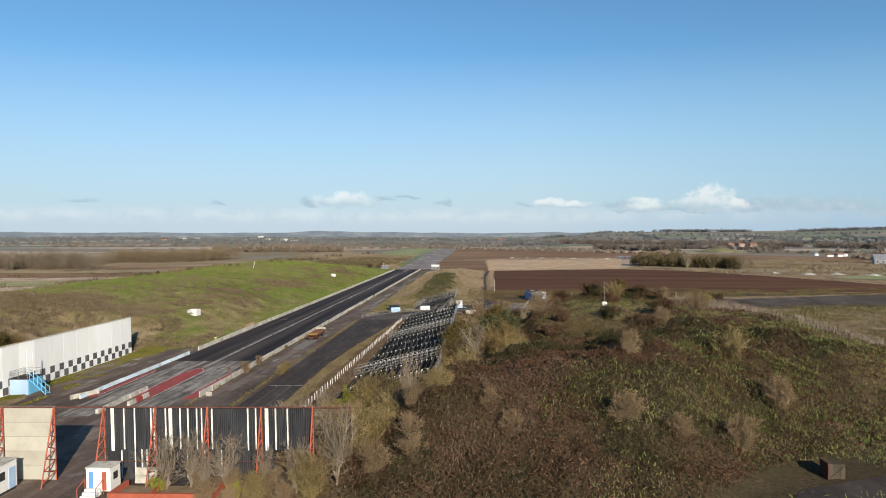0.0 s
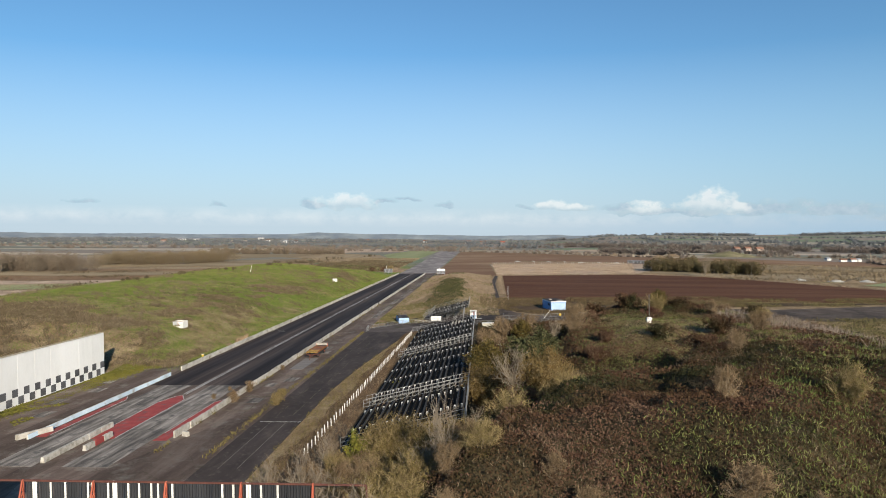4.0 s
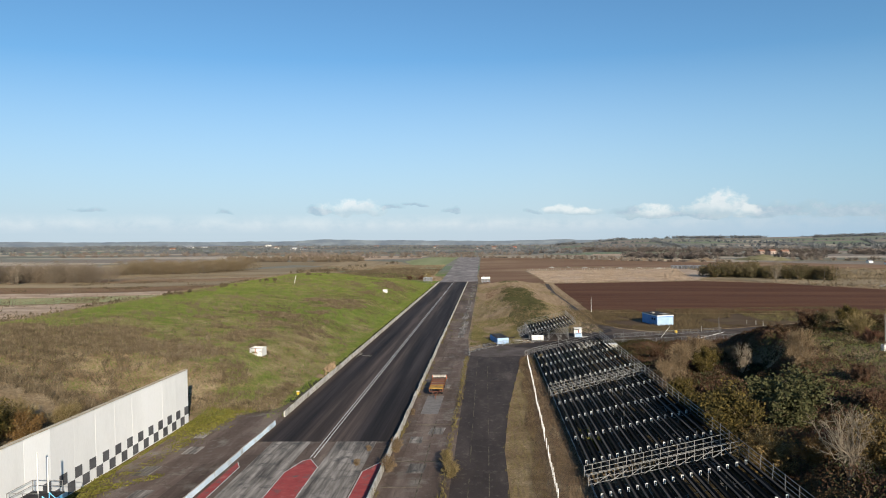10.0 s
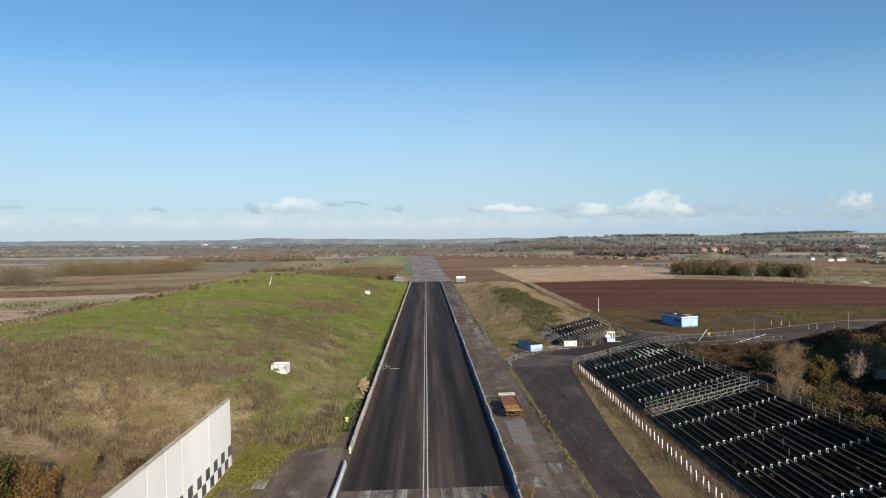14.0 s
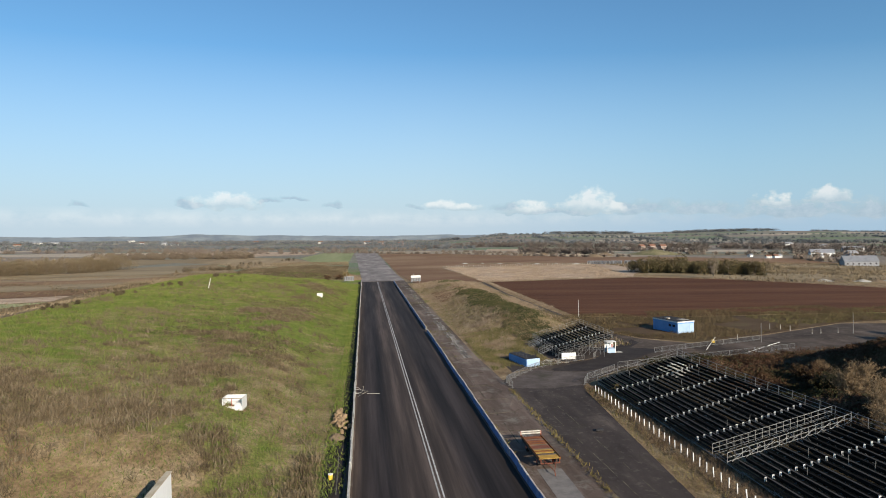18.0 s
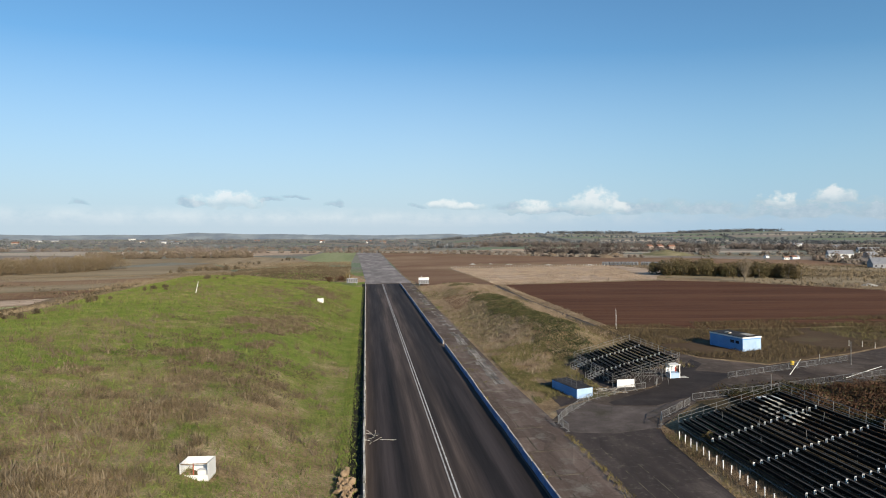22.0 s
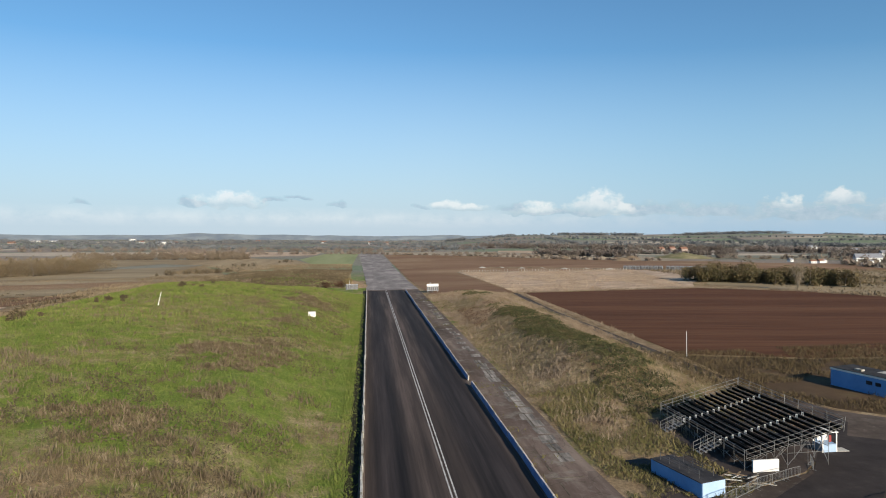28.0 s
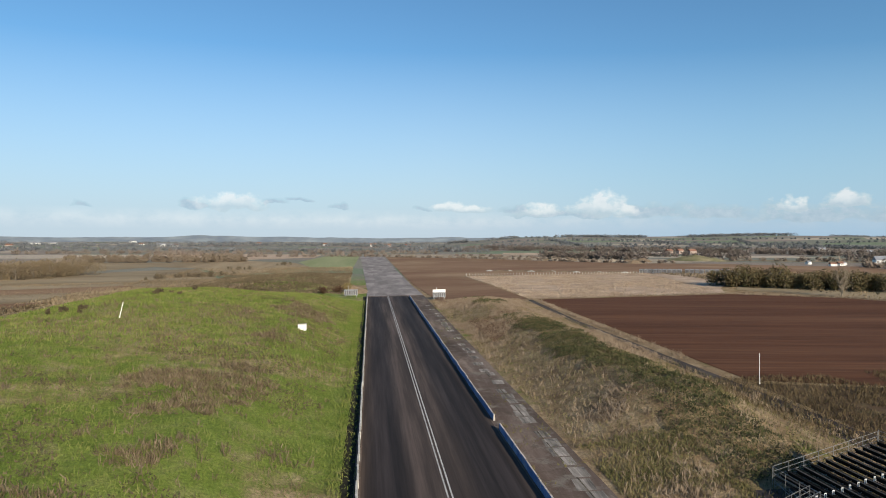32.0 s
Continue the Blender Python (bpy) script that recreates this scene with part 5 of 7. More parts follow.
for k in range(5):
    bm = bmesh.new()
    box(bm, -0.3, 0.3, -0.22, 0.22, 0, 0.03)
    for v in bm.verts:
        v.co.z += rng.uniform(0, 0.14)
    ob = part("board", bm, M["roof_black"], None, "torn black board")
    ob.matrix_basis = pose(rng.uniform(0.5, 1.6), rng.uniform(235.4, 238.4), 0.08 + 0.05 * k, rng.uniform(-15, 15), rng.uniform(-15, 15), rng.uniform(0, 90))
    under(ob, fs)
mp = pole(87.4, 190, 5.2, 0.06, M["steel"], "mast", "thin grey mast with a white base block on the mound")
zm = float(height(87.4, 190))
quick("base_block", [(86.95, 87.85, 189.6, 190.4, zm - 0.1, zm + 0.85)], M["white"], mp, "white base block", 0.03)
M["rubble"] = surface("broken_tan_concrete", [(0.3, (0.15, 0.105, 0.065)), (0.6, (0.24, 0.175, 0.11)), (0.8, (0.33, 0.26, 0.18))], 1.2, 8, 0.95, 0.5)
# rubble, an old pad and a bucket behind the barrier
rb = thing("rubble_pile", (-1.9, 221, 0), "heap of broken tan concrete lumps behind the barrier", "rubble")
rng = random.Random(19)
for k in range(34):
    bm = bmesh.new()
    bmesh.ops.create_icosphere(bm, subdivisions=1, radius=rng.uniform(0.22, 0.5))
    for v in bm.verts:
        v.co = Vector((v.co.x * 1.3, v.co.y, v.co.z * 0.7)) * rng.uniform(0.75, 1.2)
    ob = part("lump", bm, M["rubble"])
    ob.matrix_basis = pose(rng.gauss(-1.9, 0.55), rng.gauss(221, 1.9), rng.uniform(0.1, 0.7), rng.uniform(0, 90), rng.uniform(0, 90), rng.uniform(0, 360))
    under(ob, rb)
sheet("old_pad", [(-3.0, 196), (-0.8, 195.7), (-0.9, 211.4), (-3.2, 211.6)], 0.06, M["dark_swath"], "old dark tarmac pad behind the barrier", "pad")
for x in (-2.85, -1.5):
    sheet("pad_line", [(x, 196.5), (x + 0.1, 196.5), (x - 0.05, 208), (x - 0.13, 208)], 0.068, M["joint_pale"], "pale line on the old pad", "line")
bk = thing("yellow_bucket", (-2.2, 200.6, 0.06), "small yellow bucket standing on the old pad", "bucket")
bm = bmesh.new()
bmesh.ops.create_cone(bm, cap_ends=True, segments=12, radius1=0.2, radius2=0.27, depth=0.55, matrix=pose(-2.2, 200.6, 0.34))
part("body", bm, M["yellow"], bk)
bm = bmesh.new()
bmesh.ops.create_cone(bm, cap_ends=True, segments=12, radius1=0.29, radius2=0.29, depth=0.05, matrix=pose(-2.2, 200.6, 0.64))
part("rim", bm, M["white"], bk, "pale rim")
fence = thing("field_fence", (125, 625, 0), "line of pale wooden posts along the stubble field", "fence")
bm = bmesh.new()
box(bm, -0.12, 0.12, -0.12, 0.12, -0.2, 1.5, 0.02)
fp = mesh_from("post", bm, M["barrier"])
for k in range(60):
    f = k / 59
    x, y = 66 + 116 * f, 637 - 20 * f
    piece("post", fp, pose(x, y, float(height(x, y)) + 0.03, rng.uniform(-3, 3), rng.uniform(-3, 3), 0), fence)
# old crate at the foot of the mound
oc = thing("timber_crate", (95.4, 117.6, 0), "weathered grey timber crate with a rusty side", "crate")
quick("body", [(94.45, 95.95, 117.3, 118.6, 0.04, 1.5)], M["old_timber"], oc, "", 0.02)
quick("rusty_side", [(94.3, 94.447, 117.2, 118.7, 0.04, 1.6)], M["rust_dull"], oc, "dull rusty steel side")
for k in range(3):
    quick("plank", [(94.48 + 0.49 * k, 94.94 + 0.49 * k, 117.24, 117.297, 0.1, 1.46)], M["old_timber"], oc, "", 0.008)
rods("brace", [((94.5, 117.2, 0.2), (95.9, 117.2, 1.4))], M["old_timber"], oc, 0.04)
# bag dropped on the return road
bg = bmesh.new()
bmesh.ops.create_icosphere(bg, subdivisions=2, radius=0.4, matrix=pose(31.8, 210.7, 0.2) @ Matrix.Diagonal((1.5, 0.9, 0.5, 1)))
rng = random.Random(8)
for v in bg.verts:
    v.co += Vector((rng.uniform(-1, 1), rng.uniform(-1, 1), rng.uniform(-0.6, 0.6))) * 0.07
tagged(part("rubbish_bag", bg, M["roof_black"]), "crumpled black rubbish bag on the road", "bag")


# ---- trees and shrubs ----
def prisms(segs, sides=3):
    s = np.asarray(segs, float)
    a, b, ra, rb = s[:, 0:3], s[:, 3:6], s[:, 6], s[:, 7]
    d = b - a
    d /= np.linalg.norm(d, axis=1, keepdims=True) + 1e-9
    u = np.cross(d, np.where(np.abs(d[:, 2:3]) > 0.9, [[1.0, 0, 0]], [[0, 0, 1.0]]))
    u /= np.linalg.norm(u, axis=1, keepdims=True) + 1e-9
    w = np.cross(d, u)
    N = len(s)
    V = np.zeros((N, 2 * sides, 3))
    for k in range(sides):
        c, q = math.cos(2 * math.pi * k / sides), math.sin(2 * math.pi * k / sides)
        o = u * c + w * q
        V[:, k] = a + o * ra[:, None]
        V[:, sides + k] = b + o * rb[:, None]
    base = (np.arange(N) * 2 * sides)[:, None]
    F = np.concatenate([base + np.array([k, (k + 1) % sides, sides + (k + 1) % sides, sides + k]) for k in range(sides)])
    return V.reshape(-1, 3), F


def leaf_quads(c, size, rs, up=0.35, aspect=0.55):
    """Small quads round the places c, turned at random."""
    N = len(c)
    d = rs.normal(size=(N, 3))
    if up < 0:
        d[:, 2] *= -up
    else:
        d[:, 2] += up
    d /= np.linalg.norm(d, axis=1, keepdims=True)
    e = np.cross(d, rs.normal(size=(N, 3)))
    e /= np.linalg.norm(e, axis=1, keepdims=True) + 1e-9
    L = (size * rs.uniform(0.6, 1.4, N))[:, None]
    W = L * aspect
    V = np.stack([c - e * W / 2, c + e * W / 2, c + d * L + e * W * 0.3, c + d * L - e * W * 0.3], 1).reshape(-1, 3)
    return V, np.arange(4 * N).reshape(N, 4)


def grow(seed, h, spread, stems, subs, twigs, lean=0.35, trunk=0.0):
    """Stems that rise from one foot and fork twice."""
    R = np.random.RandomState(seed)
    thick, thin, tips = [], [], []
    for _ in range(stems):
        az = R.uniform(0, 6.283)
        out = R.uniform(0.15, 1.0) * spread
        top = np.array([math.cos(az) * out, math.sin(az) * out, h * R.uniform(0.72, 1.0) * (1 - 0.38 * (out / spread) ** 2)])
        p = np.array([math.cos(az), math.sin(az), 0]) * R.uniform(0, 0.25) * (0.3 if trunk else 1)
        p[2] = trunk * R.uniform(0.6, 1.0) if trunk else -0.2
        if trunk:
            thick.append((*(p * [1, 1, 0] - [0, 0, 0.3]), *p, 0.02 * h, 0.014 * h))
        n = 5
        pts = [p]
        for k in range(1, n + 1):
            f = k / n
            q = p + (top - p) * np.array([f ** 1.4, f ** 1.4, f ** 0.85]) + R.normal(0, 0.035 * h, 3) * (f < 1)
            pts.append(q)
        for k in range(n):
            r0, r1 = 0.009 * h * (1 - k / n) + 0.012, 0.009 * h * (1 - (k + 1) / n) + 0.010
            thick.append((*pts[k], *pts[k + 1], r0, r1))
        for _ in range(subs):
            k = R.randint(1, n + 1)
            a = pts[k - 1] + (pts[k] - pts[k - 1]) * R.uniform()
            v = (pts[k] - pts[k - 1])
            v = v / np.linalg.norm(v) + R.normal(0, 0.65, 3) + [0, 0, 0.35]
            v /= np.linalg.norm(v)
            L = h * R.uniform(0.14, 0.30)
            b = a + v * L
            thin.append((*a, *b, 0.030, 0.014))
            for _ in range(twigs):
                s = a + (b - a) * R.uniform(0.25, 1.0)
                w = v + R.normal(0, 0.7, 3) + [0, 0, 0.3]
                w /= np.linalg.norm(w)
                e = s + w * h * R.uniform(0.05, 0.14)
                thin.append((*s, *e, 0.019, 0.009))
                tips.append(e)
                tips.append((s + e) / 2)
    return np.array(thick), np.array(thin), np.array(tips)


def plant(name, label, cat, group, seed, h, spread, stems, subs, twigs, leaf, per_tip, size, trunk=0.0, bark="bark", twig="twig"):
    thick, thin, tips = grow(seed, h, spread, stems, subs, twigs, trunk=trunk)
    R = np.random.RandomState(seed + 1)
    t = thing(name, (0, 0, 0), label, cat, group)
    V, F = prisms(thick, 5)
    under(smooth(new("trunk", mesh_of("trunk", V, F, M[bark]))), t)
    V, F = prisms(thin, 3)
    under(new("twig_mass", mesh_of("twig_mass", V, F, M[twig])), t)
    if leaf:
        c = np.repeat(tips, per_tip, 0)
        c = c + R.normal(0, 0.05 * h, c.shape)
        c = c[c[:, 2] > 0.05 * h]
        V, F = leaf_quads(c, size, R)
        under(new("crown", mesh_of("crown", V, F, M[leaf])), t)
    return t


GB = "trees behind the grandstand"
GM = "shrubs on the mound"
GS = "shrubs before the grandstand"
M["twig_pale"] = foliage("pale_bare_twigs", [(0.13, 0.105, 0.08), (0.20, 0.165, 0.125), (0.28, 0.24, 0.18)], 0.2)
M["twig_tan"] = foliage("tan_bare_twigs", [(0.120, 0.081, 0.045), (0.188, 0.133, 0.077), (0.270, 0.196, 0.122)], 0.2)
M["twig_gold"] = foliage("golden_bare_twigs", [(0.133, 0.096, 0.049), (0.218, 0.167, 0.088), (0.328, 0.259, 0.143)], 0.2)
M["leaf_tan"] = foliage("tan_seed_heads", [(0.079, 0.055, 0.032), (0.150, 0.107, 0.063), (0.238, 0.180, 0.114)], 0.25, 0.8)
M["leaf_ginger"] = foliage("ginger_brown_leaves", [(0.085, 0.054, 0.019), (0.132, 0.088, 0.031), (0.174, 0.128, 0.051)], 0.3)
M["leaf_red"] = foliage("dull_red_leaves", [(0.054, 0.027, 0.018), (0.090, 0.041, 0.027), (0.126, 0.068, 0.041)], 0.25)
KINDS = {
    "olive": [plant("tree", "broad olive-green autumn tree behind the stand", "tree", GB, s, 7.0, 3.3, 15, 9, 7, "leaf_olive", 7, 0.27, 0.8) for s in (1, 2)],
    "green": [plant("tree", "grey-green leafy willow-like tree", "tree", GB, s, 6.0, 3.2, 15, 9, 7, "leaf_green", 7, 0.26, 0.6) for s in (3,)],
    "gold": [plant("shrub", "dome of golden-brown half-bare twigs", "shrub", GM, s, 4.4, 2.7, 26, 11, 9, "leaf_gold", 2, 0.09, 0, "twig_gold", "twig_gold") for s in (4, 5)],
    "tan": [plant("shrub", "rounded tan shrub with dry seed heads", "shrub", GM, s, 3.8, 2.1, 24, 10, 9, "leaf_tan", 2, 0.085, 0, "twig_pale", "twig_tan") for s in (6, 7)],
    "bare": [plant("bare_tree", "bare grey tree with upright branches", "tree", GB, s, 7.5, 2.6, 11, 10, 7, None, 0, 0, 0.7, "twig_pale", "twig_pale") for s in (8, 9)],
    "orange": [plant("shrub", "leafy orange-brown autumn shrub", "shrub", GM, s, 4.0, 2.4, 18, 8, 7, "leaf_orange", 5, 0.16) for s in (17,)] if M.setdefault("leaf_orange", foliage("orange_brown_leaves", [(0.072, 0.039, 0.013), (0.120, 0.069, 0.024), (0.168, 0.108, 0.042)], 0.25)) else [],
    "ginger": [plant("tree", "dense ginger-brown autumn tree with thinning leaves", "tree", GB, s, 6.0, 3.2, 24, 10, 9, "leaf_ginger", 3, 0.15, 0, "twig_gold", "twig_gold") for s in (18, 19)],
    "red": [plant("shrub", "low dull red-brown shrub", "shrub", GM, s, 2.6, 2.2, 16, 8, 6, "leaf_red", 5, 0.15) for s in (10,)],
    "yellow": [plant("shrub", "small bright yellow-green shrub", "shrub", GM, s, 3.0, 1.7, 14, 8, 6, "leaf_yellow", 7, 0.15) for s in (12,)] if M.setdefault("leaf_yellow", foliage("yellow_green_leaves", [(0.11, 0.12, 0.02), (0.17, 0.165, 0.03), (0.24, 0.21, 0.05)], 0.3)) else [],
    "scrub": [plant("shrub", "dark leafless thicket with few leaves", "shrub", GM, s, 3.2, 2.8, 20, 8, 7, "scrub", 5, 0.16) for s in (14, 15)],
}
PLACES = [
    # kind, x, y, scale
    ("bare", 53.2, 127.5, 0.85), ("gold", 50.5, 126, 0.9), ("gold", 47.2, 128, 0.85), ("tan", 55.4, 129, 0.9), ("gold", 52, 133, 0.75), ("gold", 46, 133.5, 0.8), ("gold", 49.5, 135.5, 0.75), ("tan", 43.5, 131.5, 0.8), ("bare", 42, 123.5, 0.85), ("bare", 45, 120.5, 0.7),
    ("tan", 46.5, 121.5, 1.1), ("gold", 48.5, 118.5, 1), ("tan", 44, 118.8, 0.9), ("bare", 47.5, 114, 0.95), ("tan", 51, 114, 0.9), ("gold", 50, 121, 0.9), ("bare", 31, 113.5, 0.81), ("bare", 33.2, 113.9, 0.68), ("bare", 36.8, 113.7, 0.77), ("bare", 35, 113.1, 0.51),
    ("gold", 39.5, 112.9, 0.5), ("yellow", 30.2, 113.2, 0.5), ("yellow", 38.2, 112.1, 0.45), ("tan", 34.2, 113.8, 0.5), ("tan", 37.6, 113.5, 0.5), ("tan", 41.5, 112.7, 0.5), ("tan", 43.2, 110.5, 0.5), ("gold", 46.5, 138.5, 1.15), ("gold", 49.2, 138.8, 1.2), ("gold", 51.8, 138.6, 1.2),
    ("tan", 44.4, 136.5, 0.75), ("gold", 54.4, 138.2, 1.15), ("yellow", 43.2, 140.4, 1.1), ("bare", 40.6, 136.5, 0.55), ("bare", 38.8, 133, 0.5), ("tan", 40.2, 131.8, 0.7), ("bare", 36.6, 129.5, 0.5), ("tan", 37.6, 126.5, 0.75), ("bare", 38.4, 124, 0.6), ("bare", 187, 446, 1.5),
    ("tan", 53.8, 124, 0.8), ("tan", 48.6, 131, 0.8), ("bare", 50.8, 129.6, 0.7), ("gold", 56.6, 124.5, 0.7), ("tan", 54, 117.5, 0.7), ("tan", 38.6, 110.1, 0.5), ("gold", 40.6, 110.5, 0.5), ("bare", 43.8, 113.1, 0.68), ("gold", 45.6, 112, 0.9), ("tan", 46.4, 116.6, 0.9),
    ("gold", 43, 121.2, 0.8), ("tan", 41, 119.6, 0.8), ("gold", 44.6, 126, 0.8), ("tan", 42.6, 128, 0.7), ("bare", 40.2, 114.7, 0.51), ("tan", 36, 110.9, 0.5), ("gold", 41.8, 134.6, 0.7), ("tan", 18.95, 171.5, 0.42), ("tan", 19, 165, 0.45), ("gold", 25.6, 166, 0.35),
    ("gold", 26, 163.5, 0.4), ("gold", 25.3, 169, 0.28), ("tan", 15.4, 172, 0.2), ("tan", 15, 167, 0.22), ("tan", 19, 188, 0.25), ("tan", 75.6, 226, 1), ("scrub", 74, 220, 1.1), ("tan", 78, 222, 0.9), ("tan", 66, 207.5, 1.55), ("bare", 71, 199, 0.7),
    ("scrub", 69, 216, 1.2), ("scrub", 74, 226, 1.2), ("olive", 64.5, 197, 0.6), ("scrub", 65, 226, 0.9), ("scrub", 92, 174, 1), ("scrub", 97, 181, 1.1), ("tan", 103, 180, 1), ("scrub", 86, 178, 0.9), ("red", 90, 198, 1), ("gold", 93, 206, 0.9),
    ("scrub", 88, 212, 1.1), ("olive", 96, 215, 0.55), ("tan", 104, 205, 0.9), ("scrub", 101, 216, 0.9), ("gold", 110, 196, 0.8), ("scrub", 80, 203, 1), ("orange", -27.5, 169.5, 0.95), ("gold", -29.5, 171, 1), ("gold", -26, 176, 0.9), ("scrub", -21, 178, 0.9),
    ("olive", -29, 166, 0.8), ("gold", -19.5, 172.5, 0.6), ("tan", 46, 130, 0.9), ("yellow", 43, 172, 0.55), ("yellow", 42.5, 176, 0.5), ("gold", 41.4, 228, 0.35), ("tan", 41.2, 219, 0.35), ("scrub", -14, 515, 1), ("gold", -10, 522, 1.1), ("scrub", -20, 505, 0.9),
    ("tan", 128, 262, 1.1), ("gold", 120, 256, 1), ("scrub", 134, 256, 1.3), ("scrub", 112, 250, 1), ("tan", 79.4, 133, 0.8), ("gold", 92.9, 137.3, 0.9), ("tan", 75.7, 118.6, 0.9), ("tan", 87.8, 120.8, 0.9), ("tan", 95, 128.3, 0.9), ("tan", 64.2, 118.3, 0.6),
    ("tan", 54.6, 115, 0.7), ("tan", 80.8, 118, 0.7), ("tan", 62.2, 121.1, 0.6), ("olive", 57.4, 168.4, 0.95), ("ginger", 56.8, 158.4, 1), ("green", 64.4, 169.8, 1.12), ("bare", 60.3, 150.5, 0.85), ("ginger", 64.4, 151.6, 1.02), ("tan", 57.6, 193, 1.35), ("tan", 60.6, 197.5, 1.2),
    ("tan", 73, 185, 1.3), ("olive", 56.2, 177, 0.62), ("orange", 59.4, 154.4, 0.65), ("yellow", 61.6, 150.4, 0.45), ("yellow", 72.3, 154.4, 0.75), ("red", 71, 150.5, 0.9), ("tan", 67.2, 176.5, 0.9), ("red", 63.6, 158.5, 0.8), ("scrub", 68.5, 161.5, 0.8), ("scrub", 74, 170, 0.8),
    ("scrub", 62, 181, 0.8), ("olive", 57, 185.5, 0.6), ("scrub", 77, 178, 0.7), ("gold", 65.6, 143.2, 0.85), ("gold", 59.6, 140, 0.85), ("gold", 59.3, 132.5, 0.75), ("tan", 57, 135.5, 0.85), ("bare", 55.8, 131.5, 0.6), ("tan", 68, 146.5, 0.8), ("tan", 90.5, 158.5, 0.9),
]
rng = random.Random(77)
for kind, x, y, s in PLACES:
    src = rng.choice(KINDS[kind])
    m = pose(x, y, float(height(x, y)) - 0.1, 0, 0, rng.uniform(0, 360)) @ Matrix.Diagonal((s * rng.uniform(0.92, 1.08), s, s * rng.uniform(0.9, 1.1), 1))
    ob = copy_thing(src, Matrix())
    ob.matrix_basis = m
for lst in KINDS.values():
    for src in lst:
        for o in (*src.children_recursive, src):
            bpy.data.objects.remove(o)


# ---- scrub, tall grass and weeds ----
def lumps(x, y, s):
    return 0.5 + 0.5 * np.sin(x * s + 2.1 * np.sin(y * s * 0.83)) * np.sin(y * s * 1.17 + 1.7 * np.sin(x * s * 0.71 + 1.0))


def strew(name, n, x0, x1, y0, y1, keep, size, aspect, up, lift, mat, label, seed, cat, per=1, rad=0.3, top=0.45):
    """Many blades or leaves over the ground, singly or in clumps of per blades."""
    R = np.random.RandomState(seed)
    x, y = R.uniform(x0, x1, n), R.uniform(y0, y1, n)
    k = keep(x, y) > R.uniform(0, 1, n)
    x, y = x[k], y[k]
    big = np.full(len(x), size)
    if per > 1:
        big = np.repeat(big * R.uniform(0.55, 1.35, len(x)), per)
        x, y = np.repeat(x, per), np.repeat(y, per)
        x, y = x + R.normal(0, rad, len(x)), y + R.normal(0, rad, len(y))
    z = height(x, y) + R.uniform(0, 1, len(x)) ** top * lift(x, y)
    V, F = leaf_quads(np.stack([x, y, z], 1), big, R, up, aspect)
    return tagged(new(name, mesh_of(name, V, F, M[mat])), label, cat, kind="stuff")


def on_mound(x, y):
    return ss(0.15, 0.7, height(x, y))


def clear_of_stand(x, y):
    return 1 - (x > 38) * (x < 54.5) * (y > 140) * (y < 238)


# green bramble, dark enough to stand in for shade between the trees
M["bramble"] = foliage("shade_dark_bramble", [(0.018, 0.026, 0.010), (0.036, 0.046, 0.018), (0.062, 0.066, 0.028), (0.09, 0.066, 0.038)], 0.3, 0.5, 1.8)
M["reed"] = foliage("grey_mauve_reeds", [(0.111, 0.085, 0.068), (0.178, 0.145, 0.119), (0.255, 0.217, 0.178)], 0.2)
M["fresh_grass"] = foliage("fresh_grass", [(0.05, 0.075, 0.018), (0.085, 0.115, 0.028), (0.13, 0.14, 0.05)], 0.15, 0.35)
M["mound_grass"] = foliage("olive_grass", [(0.062, 0.080, 0.021), (0.097, 0.115, 0.031), (0.141, 0.150, 0.053), (0.194, 0.190, 0.088)], 0.12, 0.35)
M["red_scrub"] = foliage("red_brown_bramble", [(0.060, 0.034, 0.022), (0.096, 0.056, 0.036), (0.152, 0.100, 0.068)], 0.2, 0.3)
bram = lambda x, y: 0.1 + 2.9 * np.clip(fbm(x, y, 0.24, 31, 2) - 0.32, 0, 1) + 1.2 * np.clip(fbm(x, y, 0.75, 34, 2) - 0.3, 0, 1)
strew("bramble_scrub", 600000, 45, 124, 108, 205, lambda x, y: on_mound(x, y) * clear_of_stand(x, y) * (1 - 0.85 * ss(73, 80, x) * ss(168, 180, y)), 0.135, 0.75, -0.9, bram, "scrub", "brown and green bramble scrub covering the mound", 31, "scrub", top=0.22)
strew("bramble_scrub", 70000, 56, 110, 140, 252, lambda x, y: np.maximum(on_mound(x, y), 0.35) * clear_of_stand(x, y) * (1 - 0.9 * ss(73, 80, x)), 0.2, 0.5, 0.6, lambda x, y: 0.1 + bram(x, y), "bramble", "green bramble behind the stand, darkened as shade between trees", 32, "scrub", top=0.25)
strew("bramble_scrub", 220000, 55.5, 114, 186, 256, lambda x, y: (0.35 + 0.65 * ss(0.38, 0.52, fbm(x, y, 0.12, 46))) * np.maximum(1 - ss(74, 84, x), ss(203, 212, y)) * (1 - ss(104, 113, x)) * (1 - ss(246, 254, y)), 0.24, 0.5, 0.4, lambda x, y: 0.1 + 0.8 * bram(x, y), "scrub", "dark brown scrub in the hollow behind the stand", 74, "scrub", top=0.25)
strew("dry_grass", 60000, 45, 124, 108, 215, lambda x, y: on_mound(x, y) * (ss(0.51, 0.60, fbm(x, y, 0.12, 13)) + 0.5 * (x < 68) * (y < 128)) * 0.8, 0.26, 0.16, 2.2, lambda x, y: 0.25 + bram(x, y), "dry_grass", "tufts of dry straw-coloured grass on the mound", 33, "grass")
